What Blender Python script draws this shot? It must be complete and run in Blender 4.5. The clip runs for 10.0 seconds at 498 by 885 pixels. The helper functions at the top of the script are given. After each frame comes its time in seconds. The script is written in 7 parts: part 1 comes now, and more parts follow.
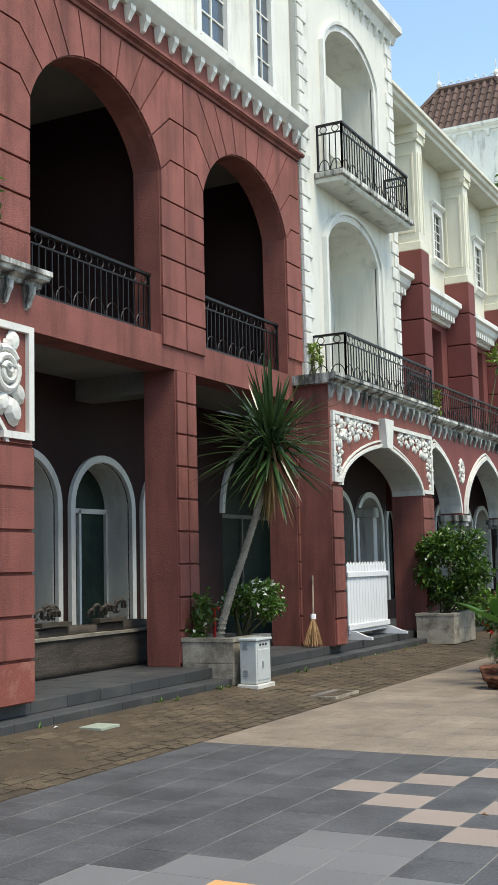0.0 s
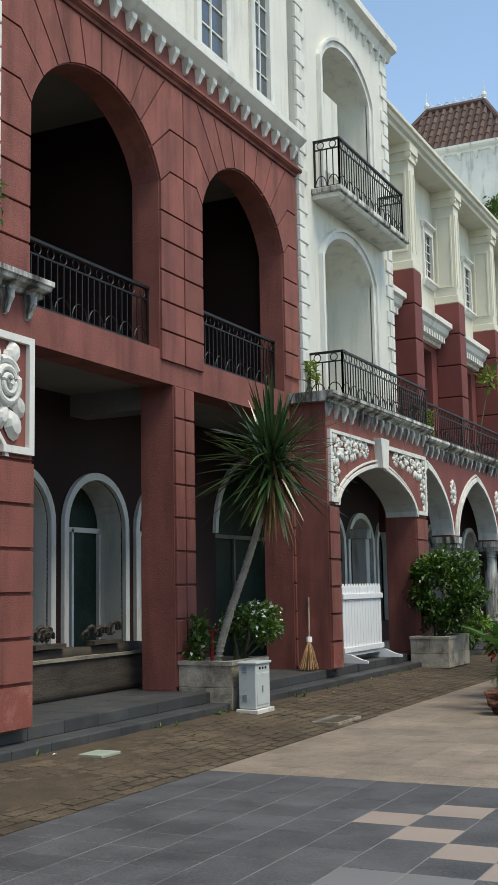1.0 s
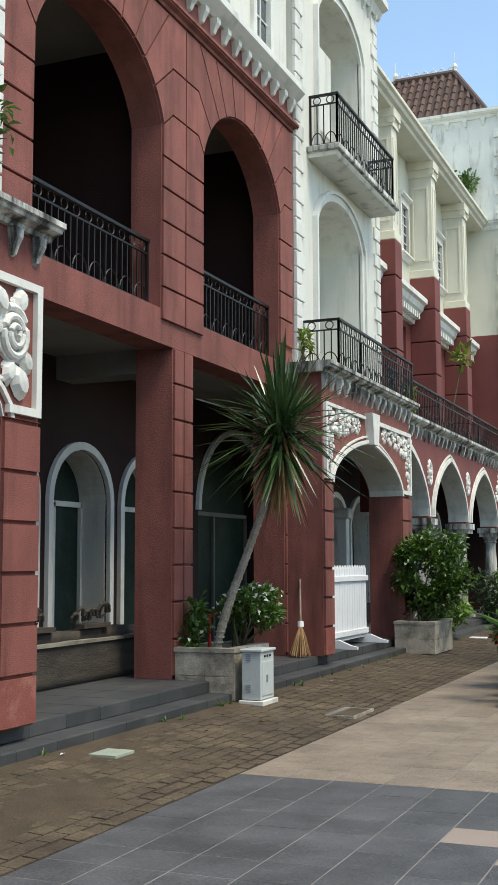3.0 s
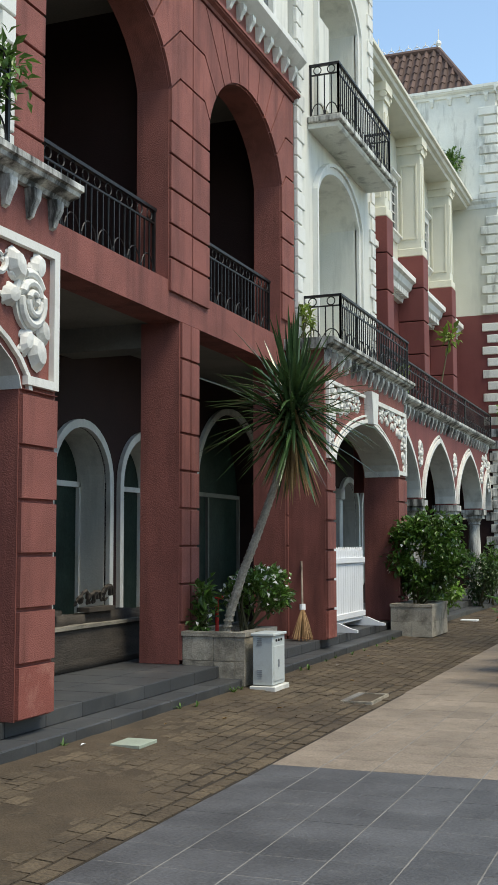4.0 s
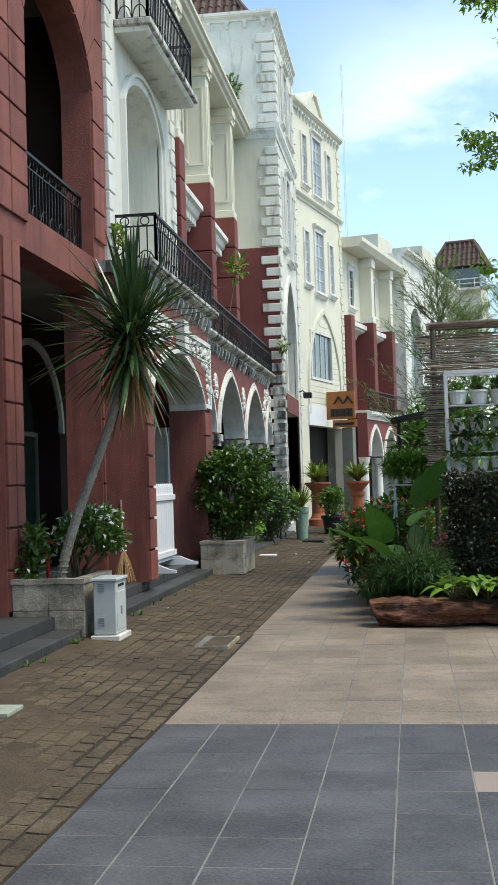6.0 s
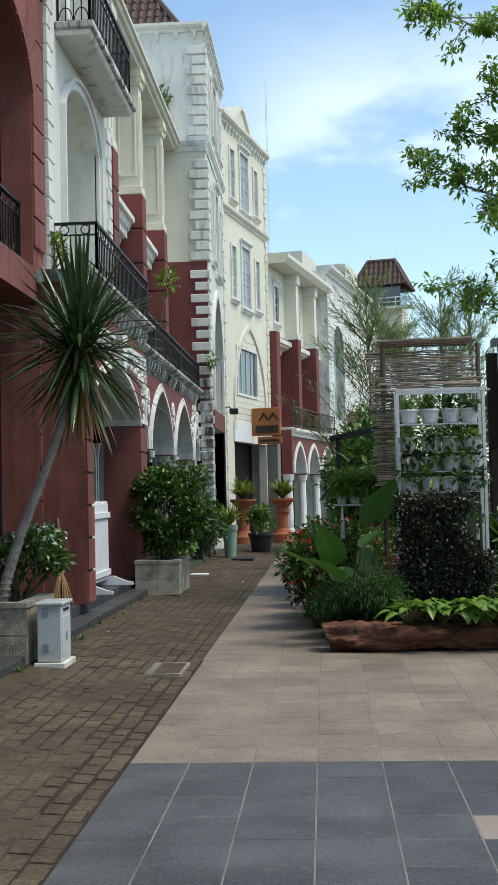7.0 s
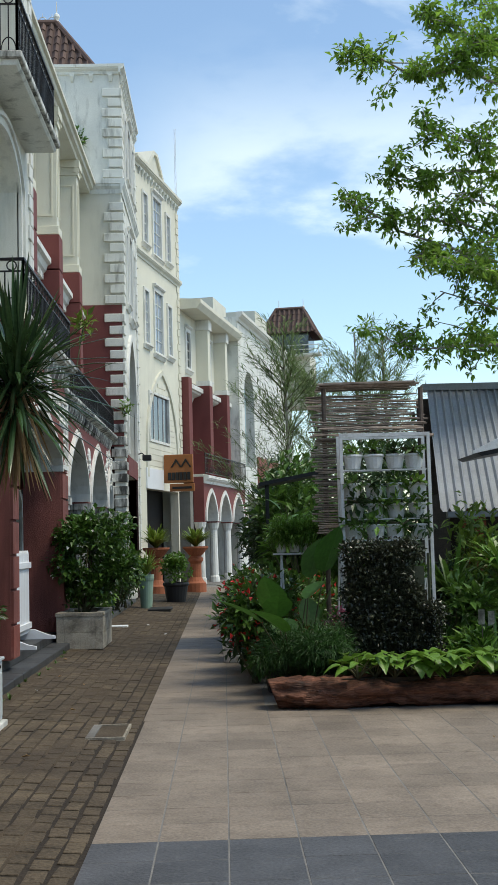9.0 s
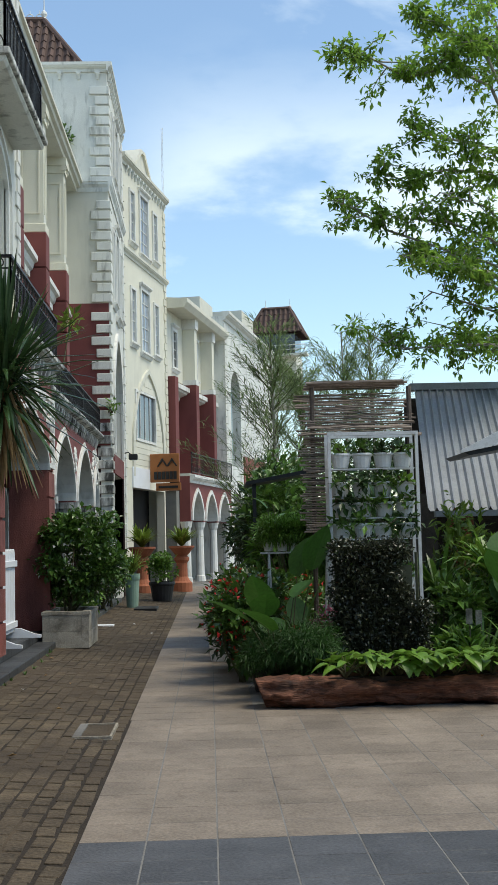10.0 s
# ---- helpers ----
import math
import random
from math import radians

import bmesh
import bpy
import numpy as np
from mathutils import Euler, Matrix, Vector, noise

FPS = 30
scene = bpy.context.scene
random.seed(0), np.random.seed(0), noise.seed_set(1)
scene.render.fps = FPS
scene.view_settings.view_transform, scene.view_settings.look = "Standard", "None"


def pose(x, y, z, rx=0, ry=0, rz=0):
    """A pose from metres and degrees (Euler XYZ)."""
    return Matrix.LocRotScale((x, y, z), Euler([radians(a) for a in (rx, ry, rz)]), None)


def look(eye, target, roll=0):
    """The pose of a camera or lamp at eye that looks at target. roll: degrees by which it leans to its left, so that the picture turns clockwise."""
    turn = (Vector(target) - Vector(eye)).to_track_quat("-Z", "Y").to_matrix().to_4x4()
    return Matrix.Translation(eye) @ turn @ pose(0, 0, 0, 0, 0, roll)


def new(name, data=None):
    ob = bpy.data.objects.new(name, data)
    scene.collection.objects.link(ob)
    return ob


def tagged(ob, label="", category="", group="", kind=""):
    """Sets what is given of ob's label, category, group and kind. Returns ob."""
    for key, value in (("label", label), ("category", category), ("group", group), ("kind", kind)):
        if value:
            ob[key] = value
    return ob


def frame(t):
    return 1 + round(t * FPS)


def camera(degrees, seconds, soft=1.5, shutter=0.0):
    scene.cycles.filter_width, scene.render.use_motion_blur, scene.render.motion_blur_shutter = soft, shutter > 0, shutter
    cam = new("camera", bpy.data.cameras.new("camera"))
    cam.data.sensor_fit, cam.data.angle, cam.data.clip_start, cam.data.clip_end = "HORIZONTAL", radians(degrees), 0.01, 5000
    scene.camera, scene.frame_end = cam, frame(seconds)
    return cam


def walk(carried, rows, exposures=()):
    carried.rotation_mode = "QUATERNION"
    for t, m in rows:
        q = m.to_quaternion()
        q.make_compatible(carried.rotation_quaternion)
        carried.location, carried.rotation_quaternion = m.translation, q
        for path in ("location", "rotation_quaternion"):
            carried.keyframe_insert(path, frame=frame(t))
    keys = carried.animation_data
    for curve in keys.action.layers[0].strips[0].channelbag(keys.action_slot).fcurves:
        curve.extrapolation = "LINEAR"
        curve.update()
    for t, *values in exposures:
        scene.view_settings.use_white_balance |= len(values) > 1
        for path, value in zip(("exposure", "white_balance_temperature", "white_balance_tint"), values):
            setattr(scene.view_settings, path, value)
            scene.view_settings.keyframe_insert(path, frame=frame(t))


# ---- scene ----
cam = camera(24.61, 10.0, soft=0.7)
PATH = [
    (0.0, pose(12.025, -4.619, 1.615, 96.111, 1.346, 27.624)),
    (0.5, pose(11.814, -4.566, 1.625, 96.937, 1.053, 26.856)),
    (1.0, pose(11.591, -4.445, 1.615, 97.156, 1.040, 26.385)),
    (1.5, pose(11.320, -4.209, 1.622, 97.187, 1.045, 26.499)),
    (2.0, pose(10.906, -4.071, 1.640, 97.211, 0.657, 25.935)),
    (3.5, pose(9.966, -3.703, 1.654, 95.578, 0.181, 21.634)),
    (4.0, pose(9.605, -3.593, 1.646, 95.162, 0.147, 20.875)),
    (4.5, pose(9.269, -3.389, 1.619, 92.874, 0.794, 16.704)),
    (5.0, pose(8.889, -3.281, 1.603, 92.269, 0.626, 14.400)),
    (5.5, pose(8.578, -3.077, 1.575, 92.024, 1.206, 12.117)),
    (6.0, pose(8.334, -2.883, 1.616, 91.948, 1.730, 8.154)),
    (7.5, pose(7.691, -2.293, 1.684, 93.387, 1.039, 2.178)),
    (8.0, pose(7.534, -2.082, 1.698, 94.367, 1.130, 0.236)),
    (8.5, pose(7.435, -1.974, 1.703, 94.730, 1.369, -0.514)),
    (9.0, pose(7.413, -1.954, 1.692, 94.874, 1.487, -1.246)),
    (9.5, pose(7.412, -1.937, 1.687, 94.941, 1.524, -1.488)),
    (10.0, pose(7.389, -1.915, 1.678, 94.856, 1.348, -1.974)),
]
EXPOSURES = [(0.0, 1.38, 7600, 5), (0.6, 0.98, 7600, 5), (1.4, 1.02, 7600, 5), (2.0, 1.46, 7600, 5), (3.3, 1.2, 7650, 4), (4.0, 1.16, 7600, 4), (4.5, 1.5, 7500, 4), (5.0, 1.3, 7400, 4), (6.0, 1.22, 7350, 4), (7.5, 0.9, 7150, 4), (8.0, 0.93, 7200, 4), (8.5, 0.82, 7100, 4), (9.0, 0.86, 7200, 4), (10.0, 0.86, 7250, 4)]
walk(cam, PATH, EXPOSURES)

# ---------- world, sun, exposure ----------
SUN_EL, SUN_ROT = 62.0, 105.0


def build_world():
    w = bpy.data.worlds.new("sky")
    scene.world = w
    w.use_nodes = True
    nt = w.node_tree
    nt.nodes.clear()
    out = nt.nodes.new("ShaderNodeOutputWorld")
    bg = nt.nodes.new("ShaderNodeBackground")
    sky = nt.nodes.new("ShaderNodeTexSky")
    sky.sky_type = 'NISHITA'
    sky.sun_disc = False
    sky.sun_elevation, sky.sun_rotation = radians(SUN_EL), radians(SUN_ROT)
    sky.air_density, sky.dust_density, sky.ozone_density = 1.05, 0.5, 3.6
    tc = nt.nodes.new("ShaderNodeTexCoord")
    mp = nt.nodes.new("ShaderNodeMapping")
    mp.inputs["Scale"].default_value = (1.0, 1.0, 2.6)
    mp.inputs["Location"].default_value = (0.35, 0.1, 0.2)
    n1 = nt.nodes.new("ShaderNodeTexNoise")
    n1.inputs["Scale"].default_value = 2.1
    n1.inputs["Detail"].default_value = 9.0
    n1.inputs["Roughness"].default_value = 0.55
    n1.inputs["Distortion"].default_value = 0.6
    ramp = nt.nodes.new("ShaderNodeValToRGB")
    ramp.color_ramp.elements[0].position, ramp.color_ramp.elements[1].position = 0.58, 0.84
    mix = nt.nodes.new("ShaderNodeMixRGB")
    mix.inputs[2].default_value = (5.7, 6.35, 7.0, 1)

    def node(kind, op, *ins):
        q = nt.nodes.new(kind)
        q.operation = op
        for k, v in enumerate(ins):
            if isinstance(v, float):
                q.inputs[k].default_value = v
            else:
                nt.links.new(v, q.inputs[k])
        return q.outputs[0]

    def step(v, lo, hi):
        q = nt.nodes.new("ShaderNodeMapRange")
        q.interpolation_type = 'SMOOTHSTEP'
        q.inputs["From Min"].default_value, q.inputs["From Max"].default_value = lo, hi
        nt.links.new(v, q.inputs["Value"])
        return q.outputs["Result"]

    # a long bank of fair weather cloud above the street's end
    xyz = nt.nodes.new("ShaderNodeSeparateXYZ")
    nt.links.new(tc.outputs["Generated"], xyz.inputs[0])
    n2 = nt.nodes.new("ShaderNodeTexNoise")
    n2.inputs["Scale"].default_value, n2.inputs["Detail"].default_value, n2.inputs["Roughness"].default_value = 6.5, 8.0, 0.55
    nt.links.new(mp.outputs["Vector"], n2.inputs["Vector"])
    wob = node("ShaderNodeMath", 'MULTIPLY_ADD', n2.outputs["Fac"], 0.16, -0.08)
    high = node("ShaderNodeMath", 'ADD', xyz.outputs["Z"], wob)
    bank = node("ShaderNodeMath", 'MULTIPLY', step(high, 0.255, 0.29), step(high, 0.42, 0.31))
    bank = node("ShaderNodeMath", 'MULTIPLY', bank, step(xyz.outputs["X"], -0.13, 0.03))
    bank = node("ShaderNodeMath", 'MULTIPLY', bank, step(n2.outputs["Fac"], 0.25, 0.6))
    bank = node("ShaderNodeMath", 'MULTIPLY', bank, 0.5)
    nt.links.new(tc.outputs["Generated"], mp.inputs["Vector"])
    nt.links.new(mp.outputs["Vector"], n1.inputs["Vector"])
    nt.links.new(n1.outputs["Fac"], ramp.inputs["Fac"])
    nt.links.new(node("ShaderNodeMath", 'MAXIMUM', ramp.outputs["Color"], bank), mix.inputs[0])
    nt.links.new(sky.outputs["Color"], mix.inputs[1])
    nt.links.new(mix.outputs["Color"], bg.inputs["Color"])
    bg.inputs["Strength"].default_value = 0.13
    nt.links.new(bg.outputs["Background"], out.inputs["Surface"])


build_world()
sun_data = bpy.data.lights.new("sun", 'SUN')
sun_data.energy, sun_data.angle, sun_data.color = 1.5, radians(24), (1.0, 0.95, 0.88)
sun = new("sun", sun_data)
sun.matrix_world = look((30, -8, 58), (0, 0, 0))

# ---------- materials ----------


def material(name, base, rough=0.8, var=0.25, scale=3.0, fine=40.0, bump=0.2, stain=None, stain_amt=0.0, stain_scale=0.7,
             metal=0.0, rnd=0.0, streak=0.0, island=0.0, spec=0.4, trans=0.0, stretch=None, lo=0.5):
    m = bpy.data.materials.new(name)
    m.use_nodes = True
    nt = m.node_tree
    N, L = nt.nodes, nt.links
    b = N["Principled BSDF"]
    b.inputs["Roughness"].default_value, b.inputs["Metallic"].default_value = rough, metal
    b.inputs["Specular IOR Level"].default_value = spec
    geo = N.new("ShaderNodeNewGeometry")
    big = N.new("ShaderNodeTexNoise")
    big.inputs["Scale"].default_value, big.inputs["Detail"].default_value = scale, 6
    small = N.new("ShaderNodeTexNoise")
    small.inputs["Scale"].default_value, small.inputs["Detail"].default_value = fine, 4
    where = geo.outputs["Position"]
    if stretch:
        sm = N.new("ShaderNodeMapping")
        sm.inputs["Scale"].default_value = stretch
        L.new(where, sm.inputs["Vector"])
        where = sm.outputs["Vector"]
    L.new(where, big.inputs["Vector"])
    L.new(where, small.inputs["Vector"])
    add = N.new("ShaderNodeMath")
    add.operation = 'ADD'
    L.new(big.outputs["Fac"], add.inputs[0])
    L.new(small.outputs["Fac"], add.inputs[1])
    mr = N.new("ShaderNodeMapRange")
    mr.inputs["From Min"].default_value, mr.inputs["From Max"].default_value = 0.65, 1.35
    mr.inputs["To Min"].default_value, mr.inputs["To Max"].default_value = 1 - var, 1 + var
    L.new(add.outputs[0], mr.inputs["Value"])
    last = mr.outputs["Result"]
    for amt, node, sock in ((rnd, "ShaderNodeObjectInfo", "Random"), (island, "ShaderNodeNewGeometry", "Random Per Island")):
        if amt:
            oi = N.new(node)
            m2 = N.new("ShaderNodeMapRange")
            m2.inputs["To Min"].default_value, m2.inputs["To Max"].default_value = 1 - amt, 1 + amt
            L.new(oi.outputs[sock], m2.inputs["Value"])
            mu = N.new("ShaderNodeMath")
            mu.operation = 'MULTIPLY'
            L.new(last, mu.inputs[0])
            L.new(m2.outputs["Result"], mu.inputs[1])
            last = mu.outputs[0]
    sc = N.new("ShaderNodeVectorMath")
    sc.operation = 'SCALE'
    sc.inputs[0].default_value = base
    L.new(last, sc.inputs["Scale"])
    col = sc.outputs["Vector"]
    if stain:
        sn = N.new("ShaderNodeTexNoise")
        sn.inputs["Scale"].default_value, sn.inputs["Detail"].default_value, sn.inputs["Roughness"].default_value = stain_scale, 8, 0.65
        if streak:
            mp = N.new("ShaderNodeMapping")
            mp.inputs["Scale"].default_value = (streak, streak, 0.35)
            L.new(geo.outputs["Position"], mp.inputs["Vector"])
            L.new(mp.outputs["Vector"], sn.inputs["Vector"])
        else:
            L.new(geo.outputs["Position"], sn.inputs["Vector"])
        rp = N.new("ShaderNodeMapRange")
        rp.inputs["From Min"].default_value, rp.inputs["From Max"].default_value = lo, lo + 0.22
        rp.inputs["To Max"].default_value = stain_amt
        L.new(sn.outputs["Fac"], rp.inputs["Value"])
        mx = N.new("ShaderNodeMixRGB")
        mx.inputs[2].default_value = (*stain, 1)
        L.new(rp.outputs["Result"], mx.inputs[0])
        L.new(col, mx.inputs[1])
        col = mx.outputs[0]
    L.new(col, b.inputs["Base Color"])
    if bump:
        bp = N.new("ShaderNodeBump")
        bp.inputs["Strength"].default_value, bp.inputs["Distance"].default_value = bump, 0.02
        L.new(add.outputs[0], bp.inputs["Height"])
        L.new(bp.outputs["Normal"], b.inputs["Normal"])
    if trans:
        b.inputs["Subsurface Weight"].default_value = 0.0
        t = N.new("ShaderNodeBsdfTranslucent")
        L.new(col, t.inputs["Color"])
        ms = N.new("ShaderNodeMixShader")
        ms.inputs[0].default_value = trans
        L.new(b.outputs[0], ms.inputs[1])
        L.new(t.outputs[0], ms.inputs[2])
        L.new(ms.outputs[0], N["Material Output"].inputs["Surface"])
    return m


RED = material("red stucco", (0.238, 0.080, 0.064), 0.82, 0.26, 2.2, 90, 0.45, (0.105, 0.034, 0.028), 0.8, 1.3, streak=2.6, lo=0.47, rnd=0.09)
# dark red taken near black: the shade of the interiors is in the colour
RED_SHADED = material("dark red paint deepened for shade", (0.022, 0.007, 0.006), 0.8, 0.2, 2.0, 50, 0.2, (0.035, 0.013, 0.012), 0.5, 1.0)
RED_WORN = material("red stucco with peeling paint", (0.25, 0.075, 0.058), 0.85, 0.28, 2.2, 90, 0.5, (0.42, 0.19, 0.15), 0.8, 5.0, lo=0.5)
RED_B = material("fresh red paint", (0.175, 0.050, 0.045), 0.8, 0.14, 1.6, 50, 0.15, (0.11, 0.03, 0.028), 0.6, 1.0, streak=2.0, rnd=0.06)
WHITE = material("white paint", (0.655, 0.648, 0.585), 0.75, 0.08, 1.5, 50, 0.2, (0.34, 0.345, 0.31), 0.5, 1.5, streak=3.0)
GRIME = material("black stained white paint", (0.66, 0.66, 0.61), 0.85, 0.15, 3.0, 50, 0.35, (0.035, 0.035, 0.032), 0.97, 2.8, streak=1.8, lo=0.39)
WHITE_OLD = material("weathered white", (0.68, 0.685, 0.63), 0.8, 0.12, 2.0, 50, 0.3, (0.13, 0.13, 0.112), 0.8, 2.2, streak=1.9, lo=0.53)
TRIM = material("white moulding", (0.69, 0.685, 0.64), 0.7, 0.07, 3.0, 60, 0.15, (0.26, 0.26, 0.23), 0.6, 2.2, streak=1.2)
CREAM = material("cream paint", (0.64, 0.625, 0.53), 0.8, 0.08, 1.5, 50, 0.15, (0.40, 0.39, 0.32), 0.5, 1.0, streak=2.0)
CREAM_L = material("pale cream paint", (0.68, 0.655, 0.54), 0.8, 0.06, 1.5, 50, 0.12, (0.5, 0.48, 0.4), 0.4, 1.0, streak=2.0)
GREY_CREAM = material("grey cream paint", (0.58, 0.57, 0.49), 0.8, 0.08, 1.5, 50, 0.15, (0.36, 0.36, 0.31), 0.5, 1.0, streak=2.0)
IRON = material("black iron", (0.012, 0.012, 0.013), 0.5, 0.3, 8, 90, 0.1, (0.06, 0.03, 0.02), 0.3, 9.0, metal=0.3)
GLASS_D = material("dark glass", (0.02, 0.025, 0.025), 0.08, 0.2, 2, 20, 0.0, spec=0.6)
GLASS_B = material("blue window glass", (0.30, 0.34, 0.38), 0.06, 0.25, 1.2, 20, 0.0, spec=0.8)
GREENWALL = material("mossy dark green glass", (0.015, 0.03, 0.023), 0.45, 0.5, 4, 30, 0.1, (0.04, 0.06, 0.045), 0.6, 5.0, spec=0.2)
ROOF = material("brown roof tile", (0.105, 0.064, 0.052), 0.8, 0.25, 2.0, 30, 0.3, (0.05, 0.035, 0.03), 0.5, 2.0, island=0.25)
TILE_D = material("dark grey paving tile", (0.080, 0.082, 0.087), 0.55, 0.5, 2.2, 55, 0.3, (0.16, 0.157, 0.15), 0.6, 11.0, rnd=0.12, spec=0.4, lo=0.55)
TILE_M = material("mid grey paving tile", (0.17, 0.17, 0.175), 0.5, 0.12, 1.2, 120, 0.12, rnd=0.06)
TILE_T = material("tan paving tile", (0.235, 0.192, 0.150), 0.65, 0.42, 1.6, 50, 0.3, (0.13, 0.10, 0.076), 0.65, 9.0, rnd=0.12, lo=0.5)
TILE_P = material("pinkish paving tile", (0.30, 0.245, 0.21), 0.6, 0.1, 1.5, 110, 0.12, rnd=0.05)
TILE_O = material("orange paving tile", (0.62, 0.34, 0.15), 0.6, 0.1, 1.5, 110, 0.12)
BRICK = material("brown paving brick", (0.088, 0.066, 0.042), 0.9, 0.6, 2.6, 45, 0.7, (0.050, 0.036, 0.025), 0.8, 0.8, rnd=0.16, island=0.16, lo=0.45)
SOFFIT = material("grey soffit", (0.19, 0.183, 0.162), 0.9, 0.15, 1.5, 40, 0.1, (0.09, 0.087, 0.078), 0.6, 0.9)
GROUT = material("pale grout", (0.20, 0.192, 0.178), 0.95, 0.3, 3.0, 60, 0.2, (0.08, 0.075, 0.07), 0.7, 1.2)
SOIL = material("dirt and sand joints", (0.034, 0.025, 0.017), 0.95, 0.4, 3.0, 60, 0.6, (0.02, 0.016, 0.013), 0.7, 1.5)
GROUND = material("packed earth ground", (0.12, 0.10, 0.08), 0.95, 0.3, 0.5, 20, 0.3)
STEP = material("grey stone step tile", (0.052, 0.055, 0.058), 0.5, 0.3, 1.5, 90, 0.15, (0.12, 0.115, 0.105), 0.5, 2.2, rnd=0.18)
CONCRETE = material("weathered concrete block", (0.42, 0.375, 0.30), 0.92, 0.36, 3.5, 60, 0.6, (0.085, 0.075, 0.058), 0.85, 3.2, rnd=0.12, lo=0.47)
DIRT = material("trodden brown dirt", (0.074, 0.054, 0.034), 0.97, 0.45, 2.2, 70, 0.7, (0.055, 0.041, 0.029), 0.7, 0.9)
DARKWOOD = material("weathered dark timber", (0.06, 0.05, 0.04), 0.8, 0.45, 3.0, 40, 0.6, (0.022, 0.019, 0.016), 0.85, 1.5, stretch=(3, 0.6, 5))
GLASS_M = material("grey window glass", (0.07, 0.085, 0.10), 0.06, 0.25, 1.2, 20, 0.0, spec=0.8)
BARK_GREY = material("bleached timber edge", (0.24, 0.22, 0.18), 0.85, 0.4, 4.0, 40, 0.5, (0.07, 0.06, 0.05), 0.8, 2.5, stretch=(3, 0.6, 5))
BOXGREY = material("pale blue grey enamel", (0.54, 0.585, 0.58), 0.45, 0.06, 3, 60, 0.05, (0.33, 0.33, 0.3), 0.5, 3.0)
FENCEW = material("white fence paint", (0.76, 0.78, 0.80), 0.55, 0.05, 3, 60, 0.08)


# ---------- mesh helpers ----------
def thing(name, at=(0, 0, 0), label="", category="", group="", kind=""):
    e = new(name)
    e.empty_display_size = 0.1
    e.matrix_basis = Matrix.Translation(at)
    return tagged(e, label, category, group, kind)


def link_part(name, me, mat, parent, label="", kind=""):
    if mat and not me.materials:
        me.materials.append(mat)
    ob = new(name, me)
    if parent:
        ob.parent = parent
        if parent.type == 'EMPTY':
            ob.matrix_parent_inverse = parent.matrix_basis.inverted()
    return tagged(ob, label, kind=kind)


def part(name, bm, mat, parent, label="", kind="", smooth=False):
    me = bpy.data.meshes.new(name)
    bmesh.ops.recalc_face_normals(bm, faces=bm.faces)
    if smooth:
        for f in bm.faces:
            f.smooth = True
    bm.to_mesh(me)
    bm.free()
    return link_part(name, me, mat, parent, label, kind)


def mesh_np(name, verts, faces, mat):
    me = bpy.data.meshes.new(name)
    me.from_pydata([tuple(v) for v in verts], [], [tuple(f) for f in faces])
    me.update()
    me.materials.append(mat)
    return me


def placed(name, me, parent, loc, rot=0.0, scale=(1, 1, 1), label=""):
    ob = new(name, me)
    if parent:
        ob.parent = parent
        if parent.type == 'EMPTY':
            ob.matrix_parent_inverse = parent.matrix_basis.inverted()
    ob.matrix_basis = Matrix.LocRotScale(loc, Euler((0, 0, rot)), scale)
    return tagged(ob, label)


def quad(bm, *ps):
    return bm.faces.new([bm.verts.new(p) for p in ps])


def box(bm, x0, x1, y0, y1, z0, z1, bev=0.0):
    v = [bm.verts.new(p) for p in ((x0, y0, z0), (x1, y0, z0), (x1, y1, z0), (x0, y1, z0), (x0, y0, z1), (x1, y0, z1), (x1, y1, z1), (x0, y1, z1))]
    fs = [bm.faces.new([v[i] for i in q]) for q in ((0, 3, 2, 1), (4, 5, 6, 7), (0, 1, 5, 4), (1, 2, 6, 5), (2, 3, 7, 6), (3, 0, 4, 7))]
    if bev:
        es = list({e for f in fs for e in f.edges})
        bmesh.ops.bevel(bm, geom=es, offset=bev, segments=1, affect='EDGES')


def boxes(*bs, bev=0.0):
    bm = bmesh.new()
    for b in bs:
        box(bm, *b, bev=bev)
    return bm


def tube(bm, pts, r, seg=8, r1=None, cap=True):
    pts = [Vector(p) for p in pts]
    rings = []
    n = len(pts)
    for i, p in enumerate(pts):
        d = (pts[min(i + 1, n - 1)] - pts[max(i - 1, 0)]).normalized()
        a = d.orthogonal().normalized() if abs(d.z) < 0.98 else Vector((1, 0, 0))
        if abs(d.z) < 0.98:
            a = Vector((0, 0, 1)).cross(d).normalized()
        b = d.cross(a).normalized()
        rr = r if r1 is None else r + (r1 - r) * i / max(1, n - 1)
        rings.append([bm.verts.new(p + (a * math.cos(2 * math.pi * k / seg) + b * math.sin(2 * math.pi * k / seg)) * rr) for k in range(seg)])
    for i in range(n - 1):
        for k in range(seg):
            bm.faces.new((rings[i][k], rings[i][(k + 1) % seg], rings[i + 1][(k + 1) % seg], rings[i + 1][k]))
    if cap:
        bm.faces.new(rings[0][::-1])
        bm.faces.new(rings[-1])


def lathe(bm, prof, cx, cy, seg=16):
    """prof: (radius, z) pairs from bottom to top."""
    rings = [[bm.verts.new((cx + max(r, 1e-4) * math.cos(2 * math.pi * k / seg), cy + max(r, 1e-4) * math.sin(2 * math.pi * k / seg), z)) for k in range(seg)] for r, z in prof]
    for i in range(len(rings) - 1):
        for k in range(seg):
            bm.faces.new((rings[i][k], rings[i][(k + 1) % seg], rings[i + 1][(k + 1) % seg], rings[i + 1][k]))
    bm.faces.new(rings[0][::-1])
    bm.faces.new(rings[-1])


